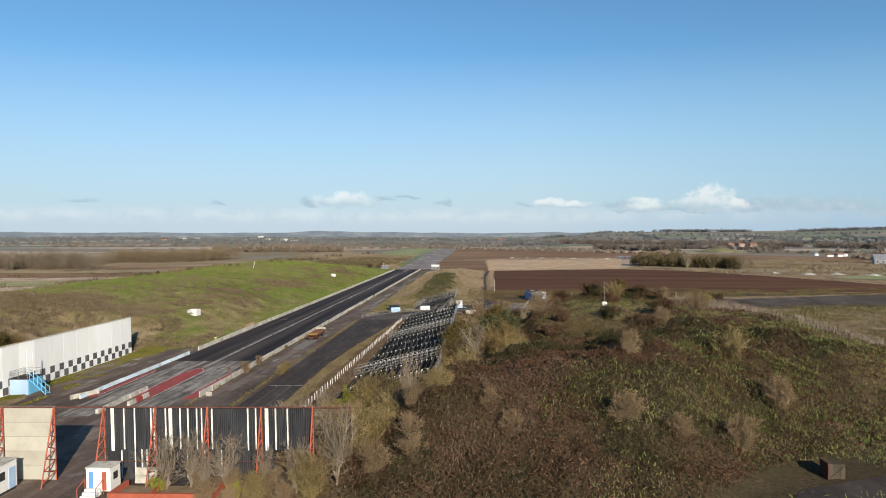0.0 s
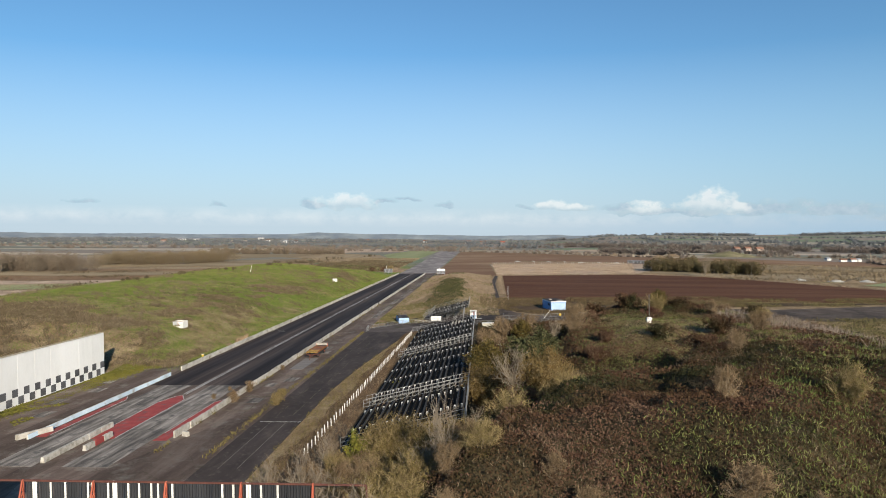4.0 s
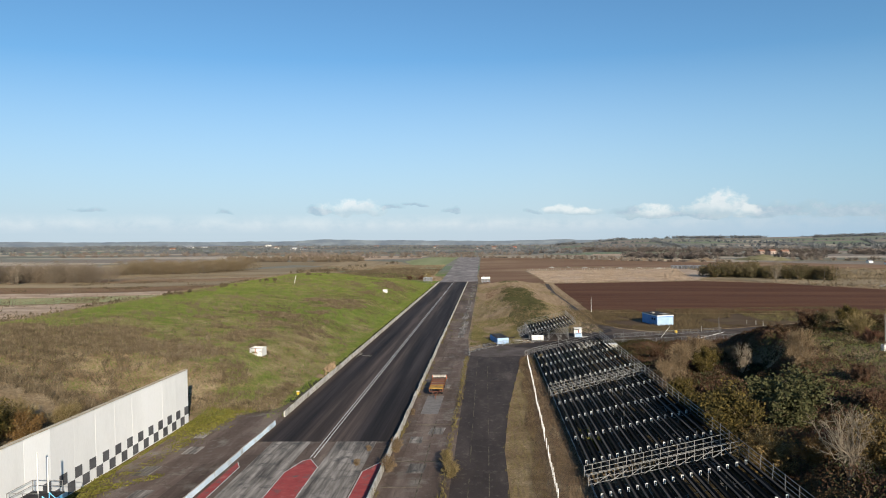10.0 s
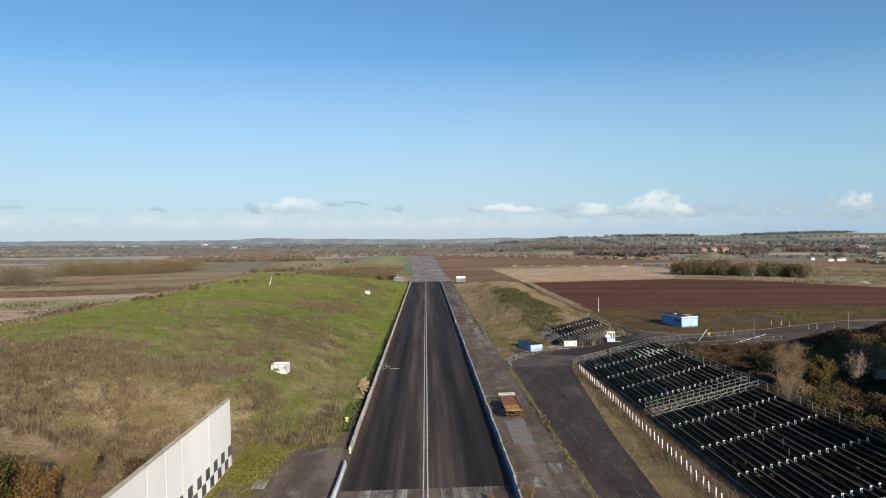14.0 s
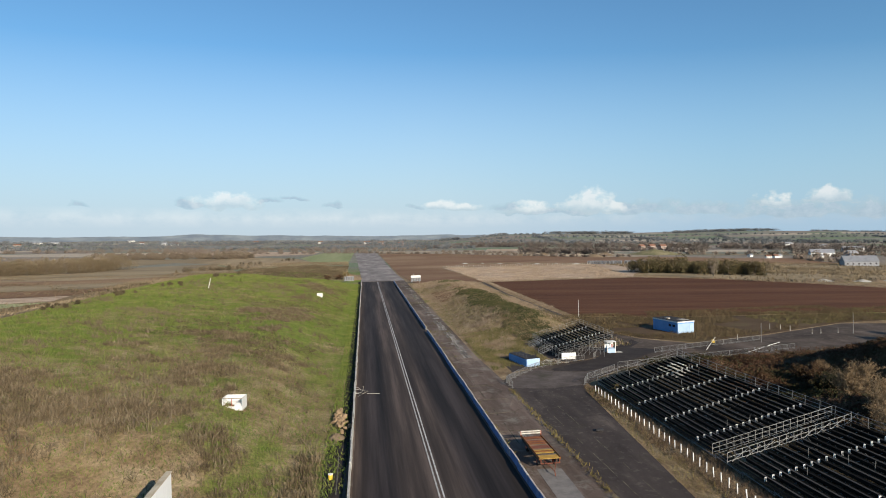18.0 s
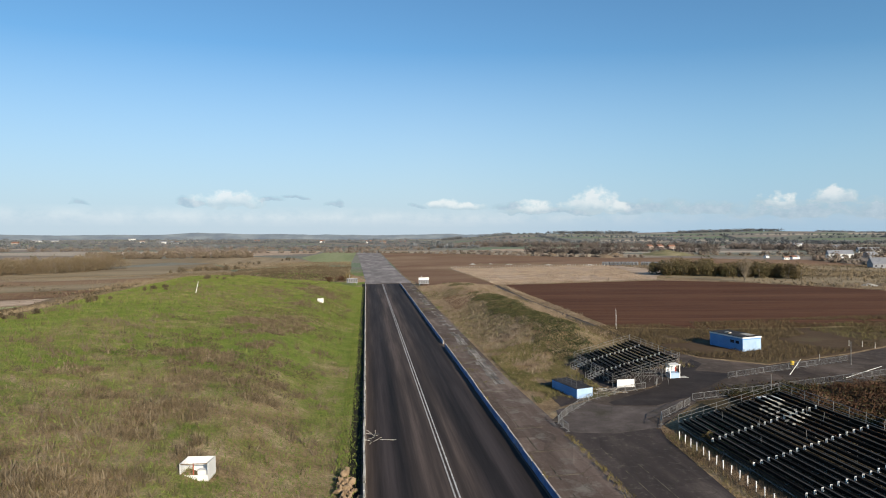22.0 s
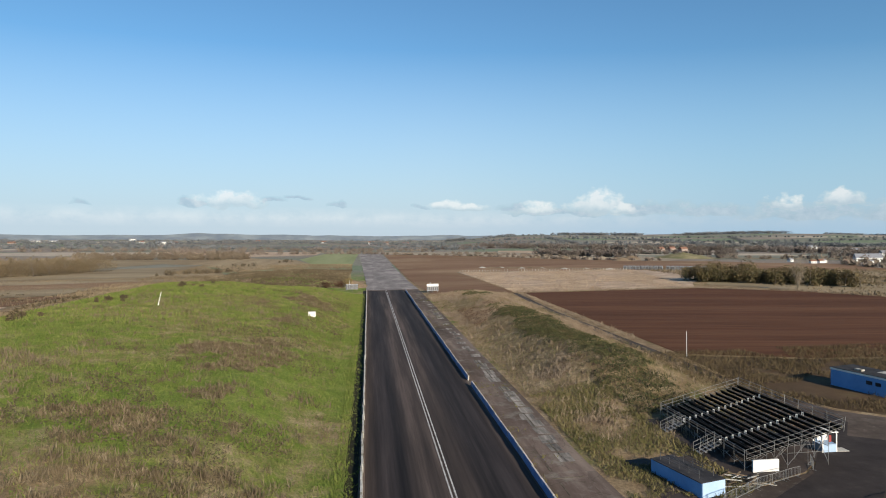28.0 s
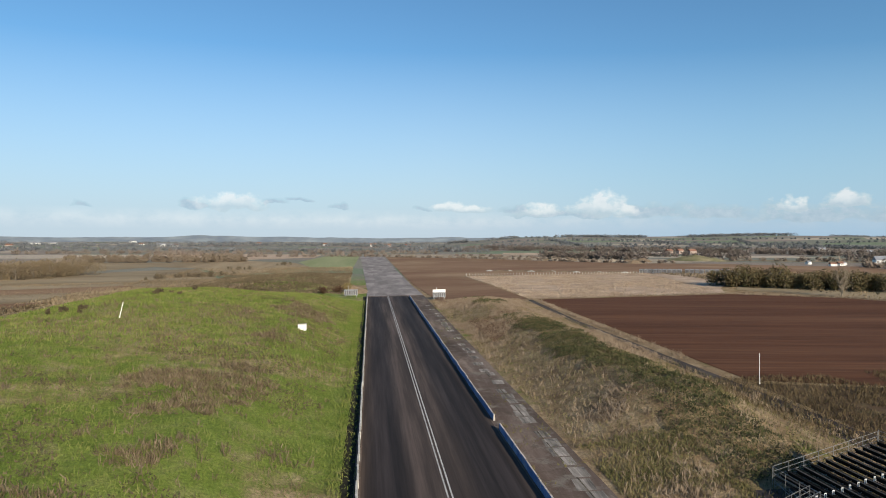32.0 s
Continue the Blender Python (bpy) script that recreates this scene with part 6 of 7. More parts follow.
strew("green_grass", 110000, 60, 130, 108, 215, lambda x, y: 0.9 * ss(0.58, 0.66, fbm(x, y, 0.08, 12)) + (x > 97) * (y < 140) * (y > 122) * 0.6 + (y > 166) * (x > 72) * 0.95, 0.28, 0.2, 1.6, lambda x, y: 0.3 + bram(x, y) * (y < 170), "mound_grass", "green grass showing between the brambles", 34, "grass")
strew("reed_bed", 26000, 104, 150, 148, 205, lambda x, y: np.exp(-((x - (150 - 0.8 * (y - 148) + 0 * x)) / 7) ** 2) + np.exp(-((x - 118) / 5) ** 2) * (y > 158), 1.3, 0.04, 3.5, lambda x, y: 0.4 + 0 * x, "reed", "band of pale dry reeds behind the mound", 35, "reeds")
M["dark_bramble"] = foliage("brown_bramble", [(0.04, 0.032, 0.02), (0.075, 0.058, 0.034), (0.12, 0.095, 0.055)], 0.3)
M["rough_olive"] = foliage("rough_olive_grass", [(0.055, 0.052, 0.020), (0.10, 0.088, 0.036), (0.17, 0.135, 0.068)], 0.3, 0.5, 1.8)
M["bank_weeds"] = foliage("brown_bank_weeds", [(0.047, 0.036, 0.020), (0.089, 0.068, 0.040), (0.140, 0.108, 0.067), (0.228, 0.186, 0.126)], 0.7, 0.5, 2.0)
strew("bramble_scrub", 60000, 47, 122, 110, 205, lambda x, y: on_mound(x, y) * clear_of_stand(x, y) * ss(0.50, 0.60, fbm(x, y, 0.10, 11)), 0.2, 0.5, 0.5, lambda x, y: 0.12 + bram(x, y), "red_scrub", "red-brown bramble patches on the mound", 51, "scrub", top=0.15)
# bank left of the strip
def bank_dry(x, y):
    """How far the bank is brown weed rather than green grass."""
    return fbm(x, y, 0.045, 1) + 0.75 * fbm(x, y, 0.20, 2) - 0.38 + 0.26 * (1 - ss(203, 226, y + 0.25 * (x + 30))) - 0.13 * ss(210, 230, y + 0.25 * (x + 30)) - 0.18 * (1 - ss(5, 13, -x)) - 0.1 * ss(30, 42, -x) * ss(215, 250, y) + 0.22 * np.exp(-((x + 21 - 0.05 * (y - 290)) / 7) ** 2) * ss(248, 272, y) * (1 - ss(400, 430, y))


strew("brown_weeds", 36000, -75, -3.5, 150, 262, lambda x, y: (0.05 + ss(0.55, 0.67, bank_dry(x, y))) * 0.9 * ((x < -15) | (y > 190)), 0.5, 0.10, 2.0, lambda x, y: 0.05 + 0 * x, "bank_weeds", "tall dry brown grass and weeds on the bank", 36, "grass", 11, 0.28)
strew("brown_weeds", 60000, -75, -5, 262, 470, lambda x, y: 0.04 + 0.85 * ss(0.63, 0.72, bank_dry(x, y)) * (0.3 + 0.7 * (x > -45)), 0.5, 0.12, 2.0, lambda x, y: 0.05 + 0 * x, "bank_weeds", "patches of brown dry weeds on the green bank", 37, "grass", 9, 0.32)
strew("green_grass", 220000, -78, -2.9, 188, 330, lambda x, y: 0.75 * (1 - 0.75 * ss(0.5, 0.62, bank_dry(x, y))), 0.27, 0.2, 1.5, lambda x, y: 0.04 + 0 * x, "green_grass", "rough green grass of the bank", 38, "grass")
strew("green_grass", 130000, -78, -2.9, 330, 480, lambda x, y: 0.7 * (1 - 0.75 * ss(0.55, 0.66, bank_dry(x, y))), 0.40, 0.24, 2.2, lambda x, y: 0.05 + 0 * x, "green_grass", "rough green grass of the bank", 53, "grass")
strew("dry_grass", 7000, -74, -5, 195, 400, lambda x, y: ss(0.60, 0.66, fbm(x, y, 0.11, 25)), 0.7, 0.09, 1.8, lambda x, y: 0.05 + 0 * x, "dry_grass", "pale straw clumps on the bank", 58, "grass", 12, 0.3)
strew("dark_bramble", 60000, -52, -6, 236, 440, lambda x, y: (fbm(x, y, 0.06, 5) + 0.5 * fbm(x, y, 0.3, 6) > 0.91 - 0.05 * (x > -32)) * 0.9, 0.26, 0.5, 0.6, lambda x, y: 0.35 + 0 * x, "dark_bramble", "dark brown bramble patches on the bank", 54, "scrub")
# ridge right of the runway
M["ridge_grass"] = foliage("ridge_grass", [(0.054, 0.059, 0.019), (0.090, 0.087, 0.030), (0.137, 0.115, 0.053), (0.202, 0.161, 0.090)], 0.15)


M["ridge_bramble"] = foliage("dull_ridge_bramble", [(0.024, 0.028, 0.012), (0.044, 0.048, 0.019), (0.070, 0.067, 0.028), (0.105, 0.075, 0.044)], 0.35, 0.45, 1.7)
M["ridge_straw"] = foliage("ridge_straw", [(0.114, 0.083, 0.058), (0.198, 0.151, 0.107), (0.299, 0.242, 0.180)], 0.4, 0.45, 1.7)
M["yard_grass"] = foliage("olive_brown_grass", [(0.054, 0.041, 0.019), (0.086, 0.065, 0.034), (0.130, 0.095, 0.056)], 0.08)


def ridge_dark(x, y):
    return 0.72 * fbm(x, y, 0.07, 8) + 0.75 * fbm(x, y, 0.5, 9) + 0.12 - 0.24 * np.clip(np.abs(x - 43.5 + 0.01 * (y - 300)) / 5.2, 0, 3) ** 2 - 0.26 * ss(350, 420, y)


strew("green_grass", 60000, 25.8, 62, 268, 470, lambda x, y: 0.75 * ss(0.48, 0.55, fbm(x, y, 0.09, 7) + 0.2 * (1 - ss(310, 370, y)) - 0.05), 0.30, 0.2, 2.2, lambda x, y: 0.1 + 0 * x, "ridge_grass", "dull green grass on the low ridge", 52, "grass")
strew("dry_grass", 21000, 25.8, 62, 268, 470, lambda x, y: (0.15 + 0.85 * ss(0.55, 0.45, fbm(x, y, 0.09, 7) + 0.2 * (1 - ss(310, 370, y)) - 0.05)) * (1 - 0.8 * ss(0.49, 0.70, ridge_dark(x, y))), 0.5, 0.11, 1.6, lambda x, y: 0.05 + 0 * x, "ridge_straw", "dry straw grass on the low ridge", 39, "grass", 9, 0.3)
strew("red_scrub", 16000, 30, 44, 335, 400, lambda x, y: ss(0.52, 0.58, fbm(x, y, 0.1, 24) + 0.1 * np.exp(-((x - 36) / 3) ** 2 - ((y - 352) / 8) ** 2)), 0.24, 0.4, 1.0, lambda x, y: 0.3 + 0 * x, "red_scrub", "dull red weeds on the low ridge", 57, "scrub")
strew("bramble_scrub", 200000, 28, 62, 278, 466, lambda x, y: ss(0.49, 0.70, ridge_dark(x, y)), 0.26, 0.4, 0.8, lambda x, y: 0.1 + 1.5 * np.clip(fbm(x, y, 0.5, 3) - 0.2, 0, 1), "ridge_bramble", "dark green bramble patches on the low ridge", 40, "scrub", top=0.25)
M["verge_grass"] = foliage("olive_gold_grass", [(0.076, 0.065, 0.020), (0.122, 0.099, 0.035), (0.168, 0.134, 0.054)], 0.25)
M["moss"] = foliage("yellow_green_moss", [(0.065, 0.068, 0.014), (0.105, 0.10, 0.02), (0.15, 0.13, 0.035)], 0.3, 0.3)
M["weed_brown"] = foliage("red_brown_weeds", [(0.046, 0.030, 0.020), (0.079, 0.052, 0.033), (0.118, 0.082, 0.049)], 0.15)
# verge before the stand
strew("dry_grass", 42000, 33.0, 41.0, 120, 233, lambda x, y: (x > 35.2 + 0.032 * (y - 170) + 0.4 * np.sin(y * 0.3)) * 0.9, 0.30, 0.10, 2.2, lambda x, y: 0.2 + 0 * x, "weed_brown", "brown weeds between road and stand", 41, "grass")
strew("green_grass", 22000, 31.5, 38.5, 120, 233, lambda x, y: 0.8 * (x > np.interp(y, [120, 172, 190, 210, 231], [32.4, 32.2, 33.3, 35.3, 37.5]) + 0.3 * np.sin(y * 0.9)) * (x < 36.4 + 0.03 * (y - 170)), 0.22, 0.16, 1.6, lambda x, y: 0.05 + 0 * x, "verge_grass", "olive-gold verge grass", 42, "grass")
strew("weeds", 60000, 17.6, 26.4, 140, 330, lambda x, y: np.exp(-((x - 25.45 - 0.003 * (y - 170)) / 0.36) ** 2) * (y < 234) * (0.35 + 0.65 * lumps(y, y * 0.4, 0.6)) + 0.9 * np.exp(-((x - 18.75) / 0.25) ** 2) * (lumps(y, y * 0.3, 0.5) > 0.6), 0.3, 0.2, 1.6, lambda x, y: 0.2 + 0.5 * np.exp(-((y - 166) / 6) ** 2), "verge_grass", "weeds growing along the joints and barrier", 43, "weeds")
strew("weeds", 12000, -3.2, -0.3, 186, 480, lambda x, y: 0.7 * lumps(x * 3, y, 0.7), 0.28, 0.25, 1.2, lambda x, y: 0.15 + 0 * x, "green_grass", "green weeds and moss along the barrier", 44, "weeds")
strew("rough_grass", 90000, 56, 150, 258, 322, lambda x, y: (fbm(x, y, 0.08, 15) > 0.42) * 0.85 * (y > np.interp(x, [56, 66, 77, 98, 128, 177], [294, 279, 269, 275, 287, 291])), 0.5, 0.12, 1.8, lambda x, y: 0.06 + 0 * x, "yard_grass", "thin rough grass in the yard and field edge", 45, "grass")
strew("moss", 70000, -13.4, -4, 120, 192, lambda x, y: 1.3 * np.exp(-(np.clip(x + 12.6 - 0.09 * (y - 150), 0, 9) / 1.3) ** 2) * (0.3 + 0.7 * (lumps(x, y, 0.6) > 0.4)) + 0.5 * (lumps(x * 1.5, y, 0.35) > 0.72) * (x < -6), 0.2, 0.7, -0.3, lambda x, y: 0.05 + 0 * x, "moss", "yellow-green moss creeping over the tarmac", 46, "moss")
strew("rough_grass", 40000, 26, 42, 244, 292, lambda x, y: ss(0.36, 0.5, fbm(x, y, 0.16, 45)) * (y > 246 + 0.45 * (x - 26)) * (x < 39), 0.3, 0.2, 1.4, lambda x, y: 0.05 + 0 * x, "ridge_grass", "dull green grass round the low hut", 47, "grass")
strew("weeds", 9000, 18.6, 25.2, 262, 480, lambda x, y: (lumps(x, y, 0.5) * lumps(x, y, 0.17) > 0.45) * 0.7, 0.24, 0.2, 1.2, lambda x, y: 0.1 + 0 * x, "moss", "yellow weeds in the runway joints", 48, "weeds")
strew("dark_weeds", 90000, -50, -6, 195, 420, lambda x, y: (lumps(x + 11, y, 0.085) * lumps(x, y + 7, 0.23) > 0.45) * np.exp(-((x + 20 + 6 * np.sin(y * 0.03)) / 12) ** 2), 0.3, 0.12, 2.0, lambda x, y: 0.25 + 0 * x, "weed_brown", "patches of dark brown weeds on the bank", 49, "weeds")
M["straw_tuft"] = foliage("straw_tufts", [(0.163, 0.120, 0.086), (0.261, 0.204, 0.152), (0.379, 0.307, 0.239)], 0.1)
strew("stubble_tufts", 70000, 66, 186, 472, 626, lambda x, y: (x < 153 + 0.22 * (y - 471)) * (0.2 + 0.8 * ss(0.4, 0.6, fbm(x, y, 0.06, 16))), 0.42, 0.5, 0.9, lambda x, y: 0.1 + 0 * x, "straw_tuft", "pale tufts of stubble in the field", 55, "stubble")
strew("green_grass", 9000, -3.2, -1.7, 196, 480, lambda x, y: 0.9 + 0 * x, 0.3, 0.2, 2.0, lambda x, y: 0.12 + 0 * x, "green_grass", "lush green grass at the foot of the bank", 56, "grass")
M["field_straw"] = foliage("rough_field_straw", [(0.088, 0.068, 0.042), (0.144, 0.112, 0.072), (0.216, 0.172, 0.112)], 0.02, 0.4, 2.2)
strew("rough_grass", 36000, 190, 430, 400, 640, lambda x, y: (x > 165 + 0.2 * (y - 470)) * (x > 212 - 1.0 * (y - 398)) * (0.2 + 0.8 * ss(0.4, 0.55, fbm(x, y, 0.02, 32))), 0.8, 0.5, 1.4, lambda x, y: 0.1 + 0 * x, "field_straw", "rough straw pasture round the copse", 62, "grass")
strew("rough_grass", 85000, -330, -77, 225, 640, lambda x, y: (0.12 + 0.88 * (np.sin(y * 0.075 - x * 0.012 + 2 * fbm(x, y, 0.012, 26)) > -0.25)) * (y > 250 + 0.15 * (x + 77)), 0.55, 0.5, 1.4, lambda x, y: 0.1 + 0 * x, "field_straw", "rough straw grass beyond the bank", 59, "grass")
strew("dark_bramble", 26000, -260, -80, 240, 560, lambda x, y: fbm(x, y, 0.035, 27) + 0.3 * fbm(x, y, 0.2, 28) > 0.80, 0.7, 0.6, 0.6, lambda x, y: 0.9 + 0 * x, "dark_bramble", "low dark bramble clumps beyond the bank", 60, "scrub")
strew("green_grass", 20000, 86, 128, 112, 150, lambda x, y: 0.9 * (height(x, y) > 0.4) * ss(0.42, 0.55, fbm(x, y, 0.1, 29) + 0.15 * ss(92, 102, x)), 0.26, 0.16, 1.4, lambda x, y: 0.2 + bram(x, y), "fresh_grass", "fresh green grass on the end of the mound", 61, "grass")
strew("brown_weeds", 60000, -100, -12, 510, 690, lambda x, y: 0.25 + 0.75 * ss(0.42, 0.55, fbm(x, y, 0.05, 41)), 0.6, 0.35, 1.2, lambda x, y: 0.1 + 0.7 * fbm(x, y, 0.3, 42), "dark_bramble", "brown scrub on the rise past the bank", 64, "scrub")
strew("rough_grass", 40000, -150, -9, 505, 790, lambda x, y: (0.25 + 0.75 * ss(0.42, 0.52, fbm(x, y, 0.03, 33))) * (x < -9 - 0.02 * (y - 505)), 0.7, 0.5, 1.4, lambda x, y: 0.1 + 0 * x, "field_straw", "rough straw grass beside the far runway", 63, "grass")


def along(x, y, pts, w):
    """How near a place lies to a broken line."""
    best = np.full(np.shape(x), 1e9)
    for (xa, ya), (xb, yb) in zip(pts, pts[1:]):
        t = np.clip(((x - xa) * (xb - xa) + (y - ya) * (yb - ya)) / ((xb - xa) ** 2 + (yb - ya) ** 2), 0, 1)
        best = np.minimum(best, np.hypot(x - xa - t * (xb - xa), y - ya - t * (yb - ya)))
    return np.exp(-(best / w) ** 2)


EDGE = [(66, 468), (153, 468), (184, 441), (208, 396), (228, 350)]
strew("dry_grass", 60000, 60, 235, 340, 476, lambda x, y: along(x, y, EDGE, 1.3) + 0.8 * along(x, y, [(65.5, 322), (66, 400), (68, 466)], 0.8), 0.6, 0.14, 1.8, lambda x, y: 0.05 + 0 * x, "ridge_straw", "pale grass strip along the edge of the ploughed field", 71, "grass", 6, 0.3)
strew("rough_grass", 36000, 108, 240, 150, 256, lambda x, y: (0.3 + 0.7 * ss(0.4, 0.55, fbm(x, y, 0.06, 43))) * (x > 112 + 0.0 * y) * (height(x, y) < 3), 0.42, 0.16, 1.6, lambda x, y: 0.08 + 0 * x, "rough_olive", "rough olive grass beyond the mound", 72, "grass", 5, 0.5)
strew("rough_grass", 9000, 112, 250, 286, 312, lambda x, y: 0.7 * ss(0.42, 0.55, fbm(x, y, 0.08, 44)), 0.42, 0.16, 1.6, lambda x, y: 0.08 + 0 * x, "rough_olive", "rough grass between the yard and the field", 73, "grass", 5, 0.5)


# ---- far woods, hedges and houses ----
def wood(name, spots, label, mat, seed, per=150, size=1.1, wide=1.0):
    """Many trees joined: trunk, limbs and an uneven cloud of leaf clumps each."""
    R = np.random.RandomState(seed)
    S, C = [], []
    for x, y, h in spots:
        z = float(height(x, y))
        w = h * R.uniform(0.32, 0.5) * wide
        S.append((x, y, z - 0.5, x + R.normal(0, 0.2), y, z + h * 0.6, 0.03 * h, 0.015 * h))
        for _ in range(5):
            a = R.uniform(0, 6.28)
            S.append((x, y, z + h * R.uniform(0.2, 0.5), x + math.cos(a) * w * 0.7, y + math.sin(a) * w * 0.7, z + h * R.uniform(0.55, 0.9), 0.012 * h, 0.005 * h))
        lob = R.normal(0, 1, (6, 3)) * [w * 0.5, w * 0.5, h * 0.14] + [x, y, z + h * 0.46]
        v = R.normal(0, 1, (per, 3))
        v /= np.linalg.norm(v, axis=1, keepdims=True)
        c = lob[R.randint(0, 6, per)] + v * (R.uniform(0.35, 1.0, (per, 1)) ** 0.5) * [w * 0.7, w * 0.7, h * 0.40]
        c[:, 2] = np.clip(c[:, 2], z + 0.04 * h, z + h)
        C.append(c)
    V1, F1 = prisms(S, 4)
    V2, F2 = leaf_quads(np.concatenate(C), size, R, 0.3, 0.8)
    me = mesh_of(name, np.concatenate([V1, V2]), np.concatenate([F1, F2 + len(V1)]), [M["bark"], M[mat]])
    me.polygons.foreach_set("material_index", [0] * len(F1) + [1] * len(F2))
    return tagged(new(name, me), label, "trees", kind="stuff")


M["leaf_far"] = foliage("mixed_autumn_leaves", [(0.030, 0.034, 0.015), (0.065, 0.055, 0.026), (0.125, 0.090, 0.046), (0.062, 0.064, 0.028), (0.10, 0.060, 0.034)], 0.07)
M["leaf_copse"] = foliage("leafless_copse", [(0.097, 0.075, 0.053), (0.150, 0.119, 0.088), (0.202, 0.167, 0.123)], 0.09)
M["leaf_copse_green"] = foliage("half_bare_copse", [(0.070, 0.070, 0.037), (0.132, 0.101, 0.060), (0.176, 0.136, 0.088), (0.106, 0.097, 0.048)], 0.05)
M["leaf_belt"] = foliage("grey_brown_tree_belt", [(0.078, 0.064, 0.056), (0.118, 0.098, 0.086), (0.145, 0.122, 0.105)], 0.02)
M["leaf_hedge"] = foliage("bare_hedge", [(0.12, 0.098, 0.084), (0.18, 0.145, 0.12), (0.16, 0.143, 0.108)], 0.02)
# far leaves tinted blue-grey: distance haze put into the base colour
M["leaf_distant"] = foliage("haze_blue_far_woods", [(0.085, 0.095, 0.105), (0.13, 0.138, 0.145), (0.11, 0.12, 0.128)], 0.02)
R = np.random.RandomState(5)
wood("wood_copse", [(173 + 50 * f + R.normal(0, 2), 502 - 50 * f + R.uniform(-2, 20), R.uniform(5.5, 8.5) + 4.0 * R.uniform() ** 3) for f in np.linspace(0, 1, 70) if abs(f - 0.62) > 0.02], "mixed autumn copse beside the stubble field", "leaf_far", 51, 640, 0.5)
wood("wood_copse", [(x + R.normal(0, 5), y + R.normal(0, 9), R.uniform(12, 17)) for x, y in zip(np.linspace(-352, -264, 90), np.linspace(508, 552, 90))], "brown leafless copse across the fields", "leaf_copse", 52, 520, 0.55)
wood("wood_copse", [(x + R.normal(0, 6), y + R.normal(0, 9), R.uniform(10, 15)) for x, y in zip(np.linspace(-300, -220, 90), np.linspace(650, 722, 90))], "copse of bare brown and green trees", "leaf_copse_green", 53, 520, 0.6)
wood("wood_copse", [(x + R.normal(0, 4), y + R.normal(0, 8), R.uniform(6, 10)) for x, y in zip(np.linspace(-310, -136, 80), np.linspace(905, 922, 80))], "line of brown trees across the plain", "leaf_copse", 57, 200, 1.1)


def tree_line(pts, gap, h0, h1, deep=5.0):
    """Places along a broken line, with gaps, for hedges and belts of trees."""
    out = []
    for (xa, ya), (xb, yb) in zip(pts, pts[1:]):
        n = max(1, int(math.hypot(xb - xa, yb - ya) / gap))
        for k in range(n):
            f = (k + R.uniform()) / n
            if R.uniform() < 0.9:
                out.append((xa + (xb - xa) * f + R.normal(0, deep), ya + (yb - ya) * f + R.normal(0, deep), R.uniform(h0, h1)))
    return out


far = []
for pts, gap, h0, h1, deep in (([(-330, 1224), (-161, 1092), (-72, 1106), (20, 1100)], 6, 3, 6, 3), ([(-420, 830), (-300, 860), (-290, 900)], 6, 3, 6, 3), ([(-700, 1120), (-570, 1202), (-382, 1273), (-120, 1290), (110, 1260)], 7, 4, 9, 6),
                               ([(-1150, 1420), (-752, 1542), (-476, 1749), (-51, 1444), (225, 1390)], 8, 5, 10, 8), ([(-1500, 1850), (-1035, 2070), (-652, 2343), (-81, 2183), (223, 1722)], 9, 6, 11, 10), ([(-900, 1260), (-476, 1500), (-60, 1620), (200, 1560)], 9, 4, 9, 8),
                               ([(-2100, 2600), (-1300, 2500), (-500, 2750), (300, 2500)], 11, 7, 13, 14), ([(-2600, 3200), (-1200, 3100), (300, 3250)], 14, 8, 15, 20), ([(-2400, 2900), (-700, 2300), (250, 2800)], 13, 6, 12, 14), ([(-1900, 2300), (-1300, 2150)], 10, 6, 10, 10),
                               ([(24, 1095), (120, 1044), (182, 970), (242, 862), (300, 800)], 5, 1.2, 3.0, 4), ([(140, 1150), (215, 1040), (250, 900)], 6, 1.5, 3.5, 9), ([(430, 940), (580, 870), (760, 850)], 7, 3, 7, 4), ([(470, 775), (600, 790), (760, 800)], 9, 3, 8, 5), ([(430, 640), (470, 770)], 9, 2, 5, 3)):
    far += tree_line(pts, gap, h0, h1, deep)
wood("far_hedges", [p for p in far if p[1] > 1350], "hedgerows far across the plain, greyed with painted haze", "leaf_distant", 59, 50, 2.2, 1.9)
wood("hedgerows", [p for p in far if p[1] <= 1350], "brown hedgerows and field trees across the plain", "leaf_hedge", 54, 60, 1.6, 1.9)
belt = []
for pts, gap, h0, h1, deep in (([(225, 1545), (363, 1519), (446, 1451), (599, 1419), (640, 1320), (715, 1272), (760, 1150), (900, 1080), (1150, 1000)], 2.6, 8, 14, 16), ([(254, 1105), (286, 1003), (336, 961)], 2.2, 7, 11, 7), ([(345, 1180), (430, 1120), (520, 1040)], 3.5, 5, 9, 8), ([(490, 992), (496, 1000)], 2, 13, 17, 2),
                               ([(610, 960), (760, 930), (980, 850)], 4, 7, 13, 9), ([(120, 1460), (240, 1440)], 5, 6, 10, 8)):
    belt += tree_line(pts, gap, h0, h1, deep)
wood("tree_belt", belt, "belt of grey-brown leafless trees below the hills", "leaf_belt", 58, 90, 1.5, 1.3)
hill = []
